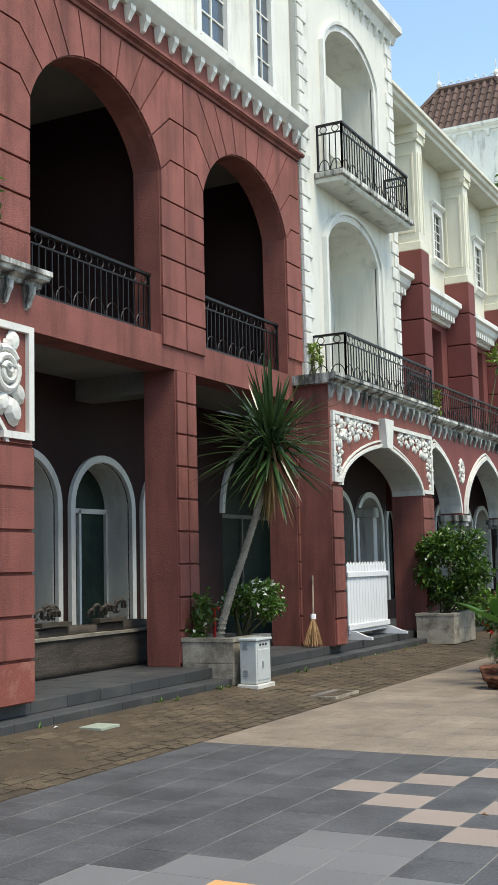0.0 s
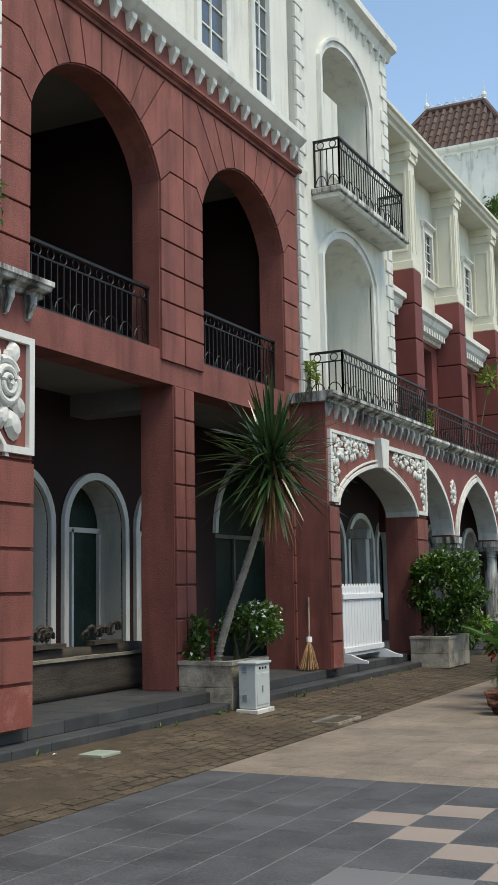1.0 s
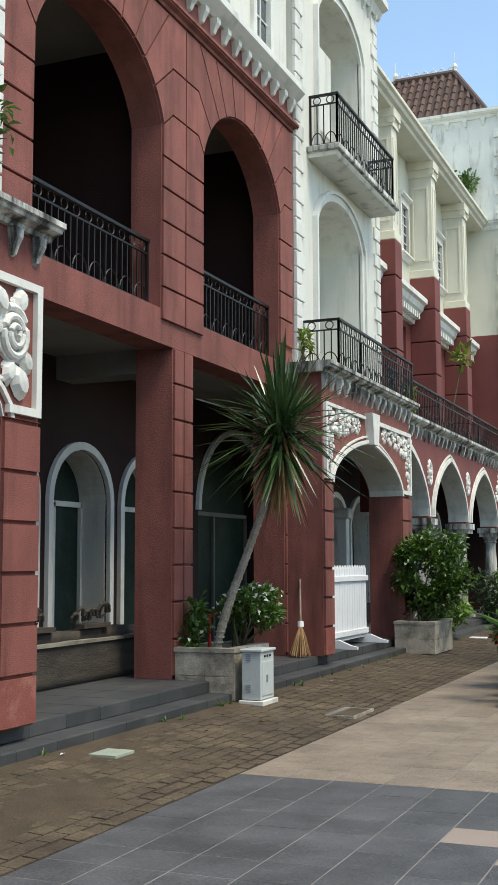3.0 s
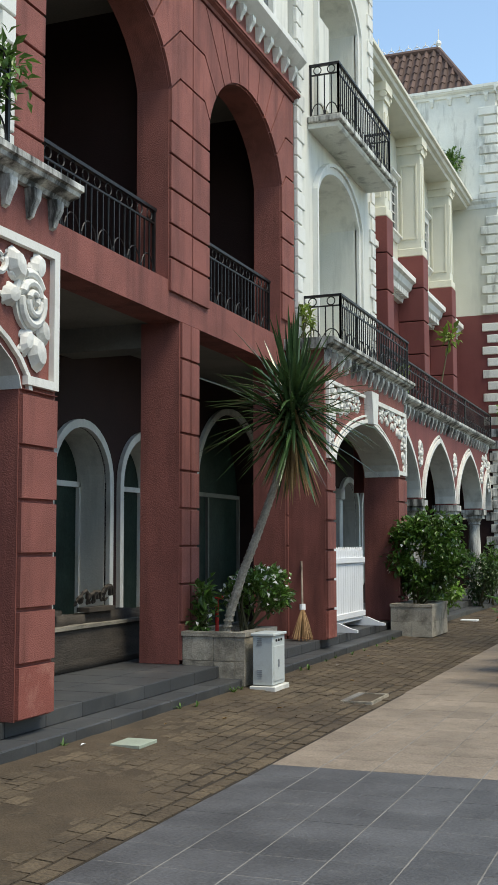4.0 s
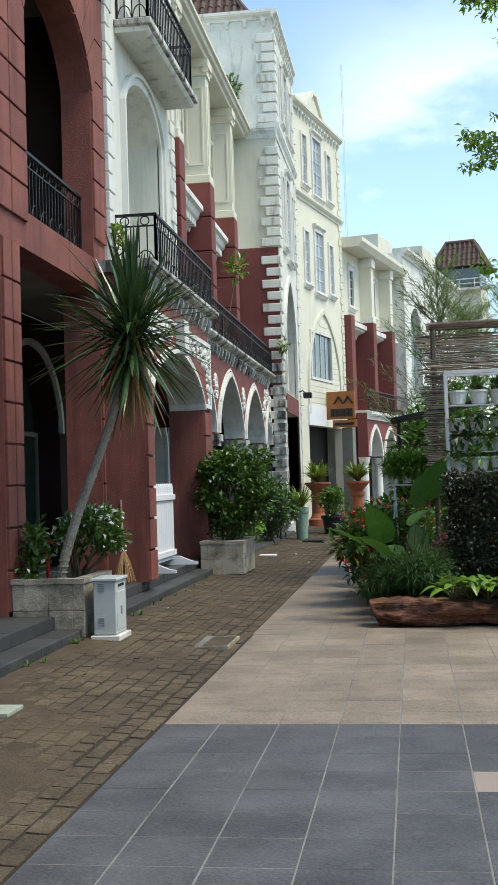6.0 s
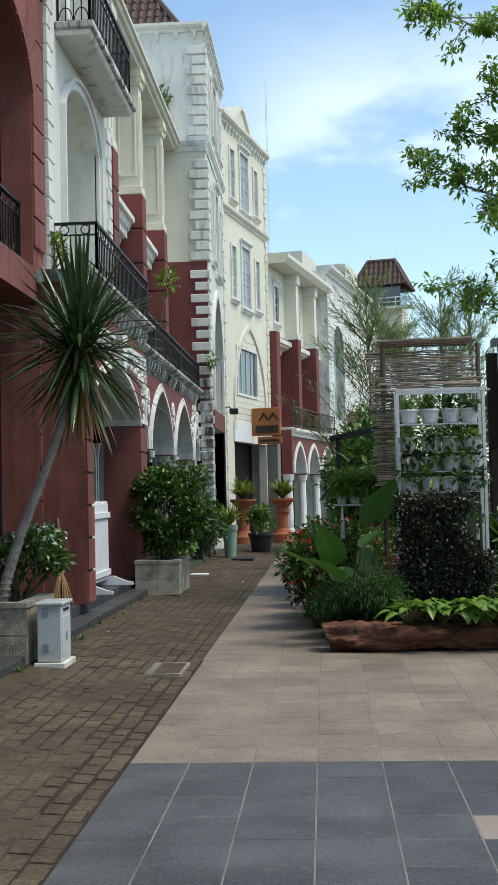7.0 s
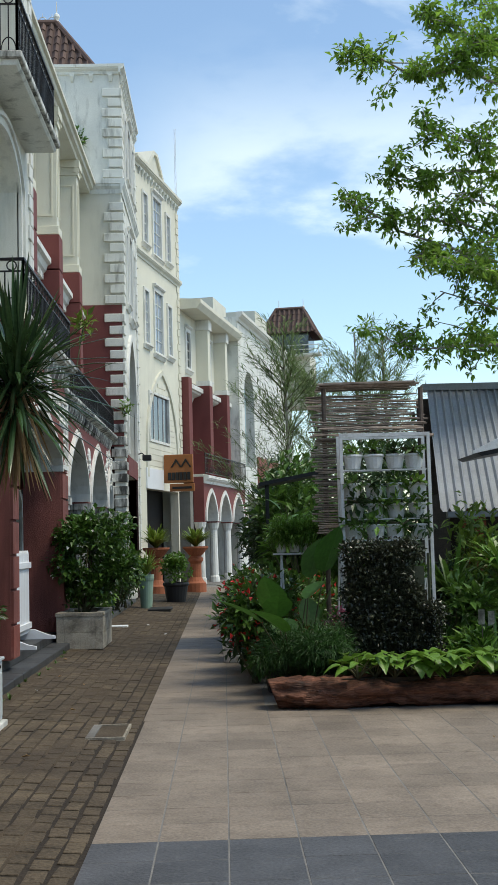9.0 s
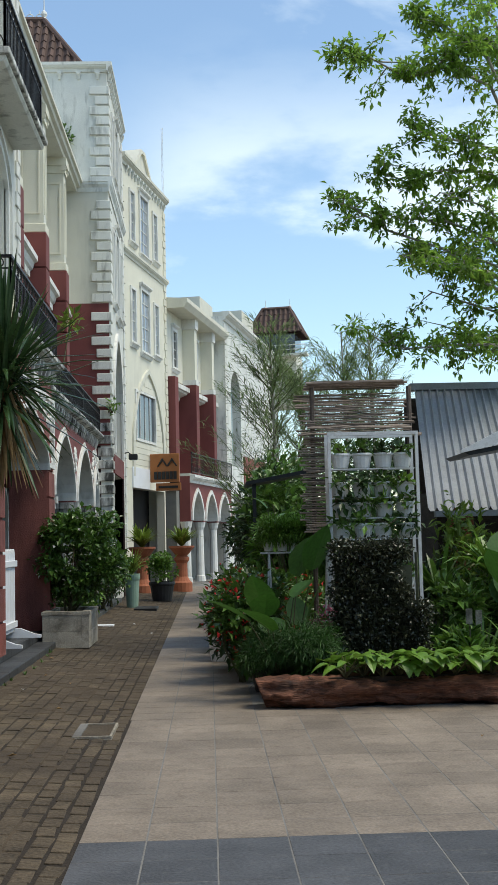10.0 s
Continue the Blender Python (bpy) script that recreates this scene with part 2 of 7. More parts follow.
def extrude_yz(bm, poly, x0, x1):
    """A plate whose outline (y, z) is given, between x0 and x1."""
    a = [bm.verts.new((x0, y, z)) for y, z in poly]
    b = [bm.verts.new((x1, y, z)) for y, z in poly]
    bm.faces.new(a)
    bm.faces.new(b[::-1])
    n = len(poly)
    for i in range(n):
        bm.faces.new((a[i], b[i], b[(i + 1) % n], a[(i + 1) % n]))


def extrude_xz(bm, poly, y0, y1):
    """A moulding whose section (x, z) is given, run from y0 to y1."""
    a = [bm.verts.new((x, y0, z)) for x, z in poly]
    b = [bm.verts.new((x, y1, z)) for x, z in poly]
    bm.faces.new(a[::-1])
    bm.faces.new(b)
    n = len(poly)
    for i in range(n):
        bm.faces.new((a[i], a[(i + 1) % n], b[(i + 1) % n], b[i]))


def arch_z(u, a, zs, rise, kind):
    """Height of an arch's soffit at u from its axis; a: half width."""
    u = min(abs(u), a)
    if kind == "point":
        R = (a * a + rise * rise) / (2 * a)
        return zs + math.sqrt(max(0.0, R * R - (u + R - a) ** 2))
    if kind == "cut":      # an ellipse that starts a little above its axis, so that it meets the jamb at an angle
        s0 = math.sqrt(1 - 1 / 1.04 ** 2)
        return zs + rise * (math.sqrt(1 - (u / a / 1.04) ** 2) - s0) / (1 - s0)
    if kind == "tudor":
        t = u / a
        return zs + rise * (0.72 * math.sqrt(max(0.0, 1 - t * t)) + 0.28 * (1 - t))
    return zs + rise * math.sqrt(max(0.0, 1 - (u / a) ** 2))


def arch_pts(c, a, zs, rise, kind, n=18, off=0.0):
    aa, rr = a + off, rise + off
    out = []
    for i in range(n + 1):
        th = math.pi * i / n
        y = -aa * math.cos(th)
        out.append((c + y, arch_z(y, aa, zs, rr, kind)))
    return out


def arch_wall(bm, x0, x1, y0, y1, z0, z1, ops):
    """A wall along y between x0 and x1 with openings (ya, yb, zb, zs, rise, kind); rise 0 is a flat head."""
    ys = {y0, y1}
    for ya, yb, zb, zs, rise, kind in ops:
        c, a = (ya + yb) / 2, (yb - ya) / 2
        ys |= {c - a * math.cos(math.pi * i / 18) for i in range(19)} if rise else {ya, yb}
    ys = sorted(ys)

    def slab(ya, yb, la, lb, ha, hb):
        for x in (x0, x1):
            quad(bm, (x, ya, la), (x, yb, lb), (x, yb, hb), (x, ya, ha))
        quad(bm, (x0, ya, la), (x1, ya, la), (x1, yb, lb), (x0, yb, lb))
        quad(bm, (x0, ya, ha), (x1, ya, ha), (x1, yb, hb), (x0, yb, hb))
    for ya, yb in zip(ys, ys[1:]):
        if yb - ya < 1e-6:
            continue
        m = (ya + yb) / 2
        lo_a = lo_b = z0
        for a0, b0, zb, zs, rise, kind in sorted(ops, key=lambda o: o[2]):
            if a0 < m < b0:
                c, a = (a0 + b0) / 2, (b0 - a0) / 2
                if zb > lo_a + 1e-6:
                    slab(ya, yb, lo_a, lo_b, zb, zb)
                lo_a = arch_z(ya - c, a, zs, rise, kind) if rise else zs
                lo_b = arch_z(yb - c, a, zs, rise, kind) if rise else zs
        slab(ya, yb, lo_a, lo_b, z1, z1)
    for y in (y0, y1):
        quad(bm, (x0, y, z0), (x1, y, z0), (x1, y, z1), (x0, y, z1))
    for a0, b0, zb, zs, rise, kind in ops:
        for y in (a0, b0):
            quad(bm, (x0, y, zb), (x1, y, zb), (x1, y, zs), (x0, y, zs))


def arch_band(bm, x0, x1, c, a, zs, rise, kind, w, leg=None, n=18):
    """A moulding of width w round an arch, with legs down to leg."""
    inn, out = arch_pts(c, a, zs, rise, kind, n), arch_pts(c, a, zs, rise, kind, n, w)
    if leg is not None:
        inn, out = [(c - a, leg)] + inn + [(c + a, leg)], [(c - a - w, leg)] + out + [(c + a + w, leg)]
    for i in range(len(inn) - 1):
        (ya, za), (yb, zb), (yc, zc), (yd, zd) = inn[i], inn[i + 1], out[i + 1], out[i]
        quad(bm, (x1, ya, za), (x1, yb, zb), (x1, yc, zc), (x1, yd, zd))
        quad(bm, (x0, ya, za), (x0, yb, zb), (x1, yb, zb), (x1, ya, za))
        quad(bm, (x0, yd, zd), (x0, yc, zc), (x1, yc, zc), (x1, yd, zd))
    for (p, q) in ((inn[0], out[0]), (inn[-1], out[-1])):
        quad(bm, (x0, *p), (x1, *p), (x1, *q), (x0, *q))


def turned(obs, origin, ang):
    """Turns things built along +y so that they stand at origin, turned clockwise by ang degrees."""
    m = Matrix.Translation(origin) @ Matrix.Rotation(-radians(ang), 4, 'Z')
    for o in obs:
        o.matrix_basis = m @ o.matrix_basis


def cornice(x, out, zb, h):
    """A cornice's section (x, z): from the wall at x, out to the front."""
    return [(x, zb), (x + out * 0.25, zb), (x + out * 0.35, zb + h * 0.3), (x + out * 0.8, zb + h * 0.5), (x + out * 0.85, zb + h * 0.62),
            (x + out, zb + h * 0.66), (x + out, zb + h), (x, zb + h)]


# ---------- railings ----------
def railing(name, p0, p1, z0, z1, label, ends=(), gap=0.12):
    """A wrought iron railing from p0 to p1 (x, y): rails, bars, rings above and hoops below."""
    a, b = Vector((*p0, 0)), Vector((*p1, 0))
    L = (b - a).length
    d = (b - a) / L
    rot = math.atan2(d.y, d.x)
    th = thing(name, (a.x, a.y, z0), label, "railing", "balcony railings")
    bm = bmesh.new()
    box(bm, -0.02, L + 0.02, -0.025, 0.025, z1 - 0.035, z1)
    part("top_rail", bm, IRON, th)
    part("lower_rail", boxes((0, L, -0.012, 0.012, z0 + 0.05, z0 + 0.075)), IRON, th)
    part("middle_rail", boxes((0, L, -0.012, 0.012, z1 - 0.185, z1 - 0.165)), IRON, th)
    n = max(2, round(L / gap))
    bm = boxes((-0.008, 0.008, -0.008, 0.008, z0 + 0.05, z1 - 0.17))
    bar = bpy.data.meshes.new("baluster")
    bm.to_mesh(bar)
    bm.free()
    bar.materials.append(IRON)
    bm = bmesh.new()
    m = max(2, round(L / 0.24))
    r = 0.062
    tube(bm, [(r * math.cos(t * math.pi / 6), 0, z1 - 0.1 + r * math.sin(t * math.pi / 6)) for t in range(13)], 0.009, 4, cap=False)
    ring = bpy.data.meshes.new("ring")
    bm.to_mesh(ring)
    bm.free()
    ring.materials.append(IRON)
    bm = bmesh.new()
    h = max(2, round(L / 0.34))
    w = L / h
    tube(bm, [(-w * 0.46 * math.cos(t * math.pi / 10), 0, z0 + 0.06 + 0.2 * math.sin(t * math.pi / 10)) for t in range(11)], 0.009, 4, cap=False)
    hoop = bpy.data.meshes.new("hoop")
    bm.to_mesh(hoop)
    bm.free()
    hoop.materials.append(IRON)
    for xp in (0.0, L):
        part("end_post", boxes((xp - 0.015, xp + 0.015, -0.015, 0.015, z0, z1)), IRON, th)
    for c in list(th.children):
        c.matrix_parent_inverse = Matrix()
        c.matrix_basis = Matrix.Translation((0, 0, -z0))
    spots = [("baluster", bar, i * L / n) for i in range(n + 1)]
    spots += [("ring", ring, (i + 0.5) * L / m) for i in range(m)] + [("hoop", hoop, (i + 0.5) * w) for i in range(h)]
    for nm, me, x in spots:
        o = new(nm, me)
        o.parent = th
        o.matrix_basis = Matrix.Translation((x, 0, -z0))
    th.matrix_basis = Matrix.Translation((a.x, a.y, z0)) @ Matrix.Rotation(rot, 4, 'Z')
    return th


# ---------- ground ----------
XB = 6.62          # joint between brick lane and tiles
KERB = 5.0
FLOOR = 0.32       # arcade floor


def lane_z(x):
    return 0.06 * (XB - x)


bm = bmesh.new()
quad(bm, (-400, -300, -0.12), (600, -300, -0.12), (600, 900, -0.12), (-400, 900, -0.12))
tagged(part("ground", bm, GROUND, None), "flat packed earth ground reaching the horizon", "ground", kind="structure")

# steps and raised arcade floor
bm = boxes((-4.0, 4.98, -12, 29.0, -0.1, 0.165), (-4.0, 4.70, -12, 29.0, 0.165, 0.295))
arcade_floor = tagged(part("floor_arcade", bm, SOIL, None), "grey stone tiled arcade floor with two low steps", "floor", kind="structure")


def stone_piece(w, d, h, name="step_stone", mat=None):
    b = boxes((0, w, 0, d, 0, h), bev=0.004)
    me = bpy.data.meshes.new(name)
    b.to_mesh(me)
    b.free()
    me.materials.append(mat or STEP)
    return me


BLACKISH = material("unlit shop interior", (0.012, 0.010, 0.009), 0.8, 0.3, 3, 40, 0.1)

# ---------- red townhouse (two arched bays) ----------
XR = 4.25
red = thing("red_townhouse", (3.5, 8.5, 0.3), "red stucco townhouse with two large arched openings above", "townhouse")
A1, A2 = (5.18, 7.91), (9.05, 11.74)      # upper arches
Y_MID = 8.52                              # joint in the middle pier
Z_BEAM0, Z_BEAM1, Z_SPR, A_RISE, Z_RED = 4.22, 4.64, 6.865, 0.9, 8.34
bm = bmesh.new()
arch_wall(bm, XR - 0.4, XR, 4.4, 12.3, Z_BEAM0, Z_RED, [(*A1, Z_BEAM1, Z_SPR, A_RISE, "cut"), (*A2, Z_BEAM1, Z_SPR, A_RISE, "cut")])
part("wall", bm, RED, red, "red stucco upper wall with two arches")
part("pier", boxes((XR - 0.5, XR - 0.012, 8.25, 8.77, FLOOR, Z_BEAM0)), RED, red)
part("pier", boxes((XR - 0.5, XR - 0.012, 11.95, 12.34, FLOOR, Z_BEAM0)), RED, red)


def rust_block(parent, y0, y1, z0, z1, x=XR, mat=RED, g=0.013, d=0.035):
    b = bmesh.new()
    box(b, x - 0.02, x + d, y0 + g, y1 - g, z0 + g, z1 - g, bev=0.006)
    part("rusticated_block", b, mat, parent)


def inset(poly, g):
    """A polygon drawn in by g on all sides."""
    n = len(poly)
    area = sum(poly[i][0] * poly[(i + 1) % n][1] - poly[(i + 1) % n][0] * poly[i][1] for i in range(n))
    sg = 1 if area > 0 else -1
    out = []
    for i in range(n):
        p, q, r = Vector(poly[i - 1]), Vector(poly[i]), Vector(poly[(i + 1) % n])
        d1, d2 = (q - p).normalized(), (r - q).normalized()
        n1, n2 = Vector((-d1.y, d1.x)) * sg, Vector((-d2.y, d2.x)) * sg
        out.append(tuple(q + (n1 + n2) / max(0.35, 1 + n1.dot(n2)) * g))
    return out


def wedge(parent, name, poly, x=XR, g=0.013, d=0.035):
    b = bmesh.new()
    extrude_yz(b, inset(poly, g), x - 0.01, x + d)
    part(name, b, RED, parent)


# rusticated courses on the middle pier, the ends and the ground floor pier
COURSES = (4.5, 4.895, 5.285, 5.69, 6.1, 6.485)
Z_BEND0, Z_BEND1, BEND = 7.065, 7.65, 0.36
for ya, yb in ((4.62, A1[0]), (A1[1], Y_MID), (Y_MID, A2[0]), (A2[1], 12.3)):
    for za, zb in zip(COURSES, COURSES[1:]):
        if za > 4.6 or 7.8 < ya < 9:
            rust_block(red, ya, yb, za, zb)
    out, edge = (yb, ya) if ya in (A1[1], A2[1]) else (ya, yb)     # outer side, arch side
    bend = out + (BEND if edge > out else -BEND)
    wedge(red, "rusticated_block", [(edge, COURSES[-1]), (edge, Z_SPR), (bend, Z_BEND0), (out, Z_BEND0), (out, COURSES[-1])])
for i in range(9):
    za = 4.22 - 0.43 * (i + 1)
    rust_block(red, 8.25, 8.51, max(za, FLOOR), za + 0.43, XR - 0.012)
    rust_block(red, 8.51, 8.77, max(za, FLOOR), za + 0.43, XR - 0.012)
    rust_block(red, 11.95, 12.3, max(za, FLOOR), za + 0.43, XR - 0.012)


def voussoirs(parent, span, y0, y1, ztop):
    """Wedges that fan out from an arch; the lowest joints bend to the level at the edge of the bay."""
    c, a = (span[0] + span[1]) / 2, (span[1] - span[0]) / 2
    fan = [(0, "bend", Z_BEND0), (33, "bend", Z_BEND1), (50, "top", -0.62), (62, "top", -0.35), (76, "top", -0.13), (90, "top", 0.0)]
    joints = []
    for deg, kind, v in fan + [(180 - d, k, -v if k == "top" else v) for d, k, v in fan[-2::-1]]:
        edge, bend = (y0, y0 + BEND) if deg < 90 else (y1, y1 - BEND)
        yi = c - a * math.cos(radians(deg))
        joints.append((deg, kind, edge, [(bend, v), (edge, v)] if kind == "bend" else [(yi + v, ztop)]))
    for (d0, k0, e0, p0), (d1, k1, e1, p1) in zip(joints, joints[1:]):
        poly = []
        for k in range(5):
            u = -a * math.cos(radians(d0 + (d1 - d0) * k / 4))
            poly.append((c + u, arch_z(u, a, Z_SPR, A_RISE, "cut")))
        poly += p1
        if k0 != k1:
            poly.append((e0 if k0 == "bend" else e1, ztop))
        wedge(parent, "voussoir", poly + p0[::-1])


voussoirs(red, A1, 4.62, Y_MID, 8.3)
voussoirs(red, A2, Y_MID, 12.29, 8.3)
# cornice with brackets above the arches
bm = bmesh.new()
extrude_xz(bm, cornice(XR, 0.12, Z_RED, 0.12), 4.4, 12.38)
box(bm, XR - 0.3, XR + 0.02, 4.4, 12.3, Z_RED + 0.12, 8.8)
part("red_band", bm, RED, red)
bm = bmesh.new()
extrude_xz(bm, [(XR - .3, 8.80), (XR + 0.08, 8.80), (XR + 0.16, 8.86), (XR + 0.24, 8.93), (XR + 0.24, 9.02), (XR - .3, 9.02)], 4.4, 12.34)
part("cornice", bm, TRIM, red, "white moulded cornice")
def bracket_block(bm, w0, w1):
    """A console: narrow at its foot, wide at its head, curving out from the wall."""
    sec = [(0.0, 0.0), (0.045, 0.02), (0.07, 0.09), (0.11, 0.16), (0.11, 0.24), (0.0, 0.24)]
    sides = []
    for s in (-1, 1):
        sides.append([bm.verts.new((x, 0.05 + s * (w0 + (w1 - w0) * z / 0.24) / 2, z)) for x, z in sec])
    bm.faces.new(sides[0])
    bm.faces.new(sides[1][::-1])
    for i in range(6):
        j = (i + 1) % 6
        bm.faces.new((sides[0][i], sides[0][j], sides[1][j], sides[1][i]))


bm = bmesh.new()
bracket_block(bm, 0.065, 0.135)
brk = bpy.data.meshes.new("bracket")
bmesh.ops.recalc_face_normals(bm, faces=bm.faces)
bm.to_mesh(brk)
bm.free()
brk.materials.append(WHITE_OLD)
brk_dark = brk.copy()
brk_dark.materials.clear()
brk_dark.materials.append(GRIME)
for i in range(22):
    placed("bracket", brk, red, (XR + 0.02, 4.6 + i * 0.358, 8.585), scale=(1, 0.9, 0.9))


def sash_window(parent, x, y0, y1, z0, z1, cols, rows, glass=None, frame=0.07, sill=True, hood=False, mat=None, name="window"):
    """A window set on a wall at x that faces +x: frame, pane, bars, sill."""
    mat = mat or TRIM
    w = link_part(name, bpy.data.meshes.new(name), None, parent)
    b = boxes((x - 0.05, x - 0.03, y0, y1, z0, z1))
    part("pane", b, glass or GLASS_B, w)
    e = 0.008
    b = boxes((x - 0.07, x + 0.05, y0 - frame, y0 + e, z0 - frame, z1 + frame), (x - 0.07, x + 0.05, y1 - e, y1 + frame, z0 - frame, z1 + frame),
              (x - 0.07, x + 0.047, y0 + e, y1 - e, z1 - e, z1 + frame), (x - 0.07, x + 0.047, y0 + e, y1 - e, z0 - frame, z0 + e))
    part("window_frame", b, mat, w)
    bs = [(x - 0.035, x - 0.005, y0 + (y1 - y0) * i / cols - 0.014, y0 + (y1 - y0) * i / cols + 0.014, z0, z1) for i in range(1, cols)]
    bs += [(x - 0.034, x - 0.008, y0, y1, z0 + (z1 - z0) * i / rows - 0.012, z0 + (z1 - z0) * i / rows + 0.012) for i in range(1, rows)]
    if bs:
        part("glazing_bar", boxes(*bs), mat, w)
    if sill:
        b = bmesh.new()
        extrude_xz(b, [(x - 0.05, z0 - frame - 0.16), (x + 0.04, z0 - frame - 0.16), (x + 0.10, z0 - frame - 0.06), (x + 0.14, z0 - frame - 0.04), (x + 0.14, z0 - frame), (x - 0.05, z0 - frame)], y0 - 0.16, y1 + 0.16)
        part("window_sill", b, mat, w)
    if hood:
        b = bmesh.new()
        extrude_xz(b, cornice(x, 0.13, z1 + frame, 0.16), y0 - 0.14, y1 + 0.14)
        part("window_hood", b, mat, w)
    return w


# attic storey above the red wall
bm = bmesh.new()
arch_wall(bm, XR - 0.4, XR - 0.02, 4.4, 12.2, 9.0, 12.4, [(9.08, 9.88, 9.28, 11.6, 0, ""), (10.85, 11.4, 9.28, 11.6, 0, ""), (6.2, 7.0, 9.28, 11.6, 0, "")])
part("attic_wall", bm, WHITE, red, "white painted attic wall")
sash_window(red, XR - 0.01, 9.08, 9.88, 9.28, 11.6, 2, 6, GLASS_M, frame=0.12)
sash_window(red, XR - 0.01, 10.85, 11.4, 9.28, 11.6, 2, 6, GLASS_M, frame=0.12)
sash_window(red, XR - 0.01, 6.2, 7.0, 9.28, 11.6, 2, 6, GLASS_M, frame=0.12)
part("attic_roof", boxes((-4, XR - 0.02, 4.4, 12.3, 12.4, 12.55)), GREY_CREAM, red)
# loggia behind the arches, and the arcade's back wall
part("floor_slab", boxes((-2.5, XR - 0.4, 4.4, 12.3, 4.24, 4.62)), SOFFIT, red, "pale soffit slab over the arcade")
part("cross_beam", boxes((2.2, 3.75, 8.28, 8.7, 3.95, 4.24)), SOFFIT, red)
# loggia walls get their gloom from the base colour
part("loggia_back_wall", boxes((0.9, 1.1, 4.4, 12.3, 4.66, 8.4)), RED_SHADED, red)
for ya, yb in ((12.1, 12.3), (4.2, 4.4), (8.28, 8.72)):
    part("loggia_side_wall", boxes((1.1, XR - 0.52, ya, yb, 4.66, 8.4)), RED_SHADED, red)
# unseen end wall, added to keep daylight out of the arcade
part("arcade_light_stop", boxes((2.6, 4.2, -2.2, -2.0, FLOOR, 4.3)), RED_SHADED, red)
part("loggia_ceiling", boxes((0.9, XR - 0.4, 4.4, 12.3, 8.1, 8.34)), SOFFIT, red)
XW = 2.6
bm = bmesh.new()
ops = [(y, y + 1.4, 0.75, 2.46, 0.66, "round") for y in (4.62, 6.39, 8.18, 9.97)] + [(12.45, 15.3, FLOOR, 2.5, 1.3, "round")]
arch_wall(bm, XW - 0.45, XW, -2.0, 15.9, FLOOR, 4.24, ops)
# arcade shade is painted into this wall's red
part("arcade_back_wall", bm, RED_SHADED, red)
for ya, yb, zb, zs, rise, kind in ops:
    c, a = (ya + yb) / 2, (yb - ya) / 2
    w = link_part("arched_window", bpy.data.meshes.new("arched_window"), None, red, "tall arched window with a white surround")
    b = bmesh.new()
    doorway = zb == FLOOR
    arch_band(b, XW - 0.03, XW + 0.06, c, a, zs, rise, kind, 0.10, None if doorway else zb)
    part("window_surround", b, TRIM, w)
    b = bmesh.new()
    arch_band(b, XW - 0.44, XW - 0.02, c, a - 0.012, zs, rise - 0.012, kind, 0.01, zb)
    # doorway reveal takes the shade-deepened red, window reveals stay white
    part("window_reveal", b, RED_SHADED if doorway else WHITE, w)
    b = bmesh.new()
    poly = [(c - a, zb)] + arch_pts(c, a, zs, rise, kind) + [(c + a, zb)]
    extrude_yz(b, poly, XW - 0.44, XW - 0.42)
    part("pane", b, GREENWALL, w)
    b = boxes((XW - 0.42, XW - 0.37, c - a, c + a, zs - 0.05, zs + 0.02), (XW - 0.42, XW - 0.37, c - 0.025, c + 0.025, zb, zs), (XW - 0.42, XW - 0.37, c - a, c - a + 0.05, zb, zs), (XW - 0.42, XW - 0.37, c + a - 0.05, c + a, zb, zs))
    part("window_frame", b, SOFFIT if doorway else TRIM, w)
# low timber bench wall in front of the windows
bench = thing("low_wall", (3.4, 6.8, FLOOR), "weathered dark timber clad low wall below arched windows", "wall")
def worn_board(x0, x1, y0, y1, z0, z1, sag, seed):
    """A plank whose upper edge and face wander, as old timber does."""
    b = bmesh.new()
    n, m = 60, 6
    rows = []
    for i in range(n + 1):
        y = y0 + (y1 - y0) * i / n
        top = z1 + sag * noise.noise(Vector((y * 0.9, seed, 0))) + 0.3 * sag * noise.noise(Vector((y * 5, seed, 3)))
        ring = [b.verts.new((x0, y, z0)), b.verts.new((x0, y, top))]
        for k in range(m + 1):
            z = top + (z0 - top) * k / m
            ring.append(b.verts.new((x1 + 0.012 * noise.noise(Vector((y * 2.2, z * 9, seed))), y, z)))
        rows.append(ring)
    w = len(rows[0])
    for p, q in zip(rows, rows[1:]):
        for k in range(w):
            b.faces.new((p[k], p[(k + 1) % w], q[(k + 1) % w], q[k]))
    b.faces.new(rows[0])
    b.faces.new(rows[-1][::-1])
    return b


part("face_board", worn_board(3.3, 3.5, 4.4, 9.3, FLOOR, 0.78, 0.03, 1.0), DARKWOOD, bench, smooth=True)
part("crest_board", worn_board(3.22, 3.4, 4.4, 9.3, FLOOR, 0.9, 0.06, 2.0), DARKWOOD, bench, smooth=True)
part("pale_edge", worn_board(3.42, 3.53, 4.4, 9.3, 0.765, 0.8, 0.02, 1.0), BARK_GREY, bench, "pale worn edge of the timber")

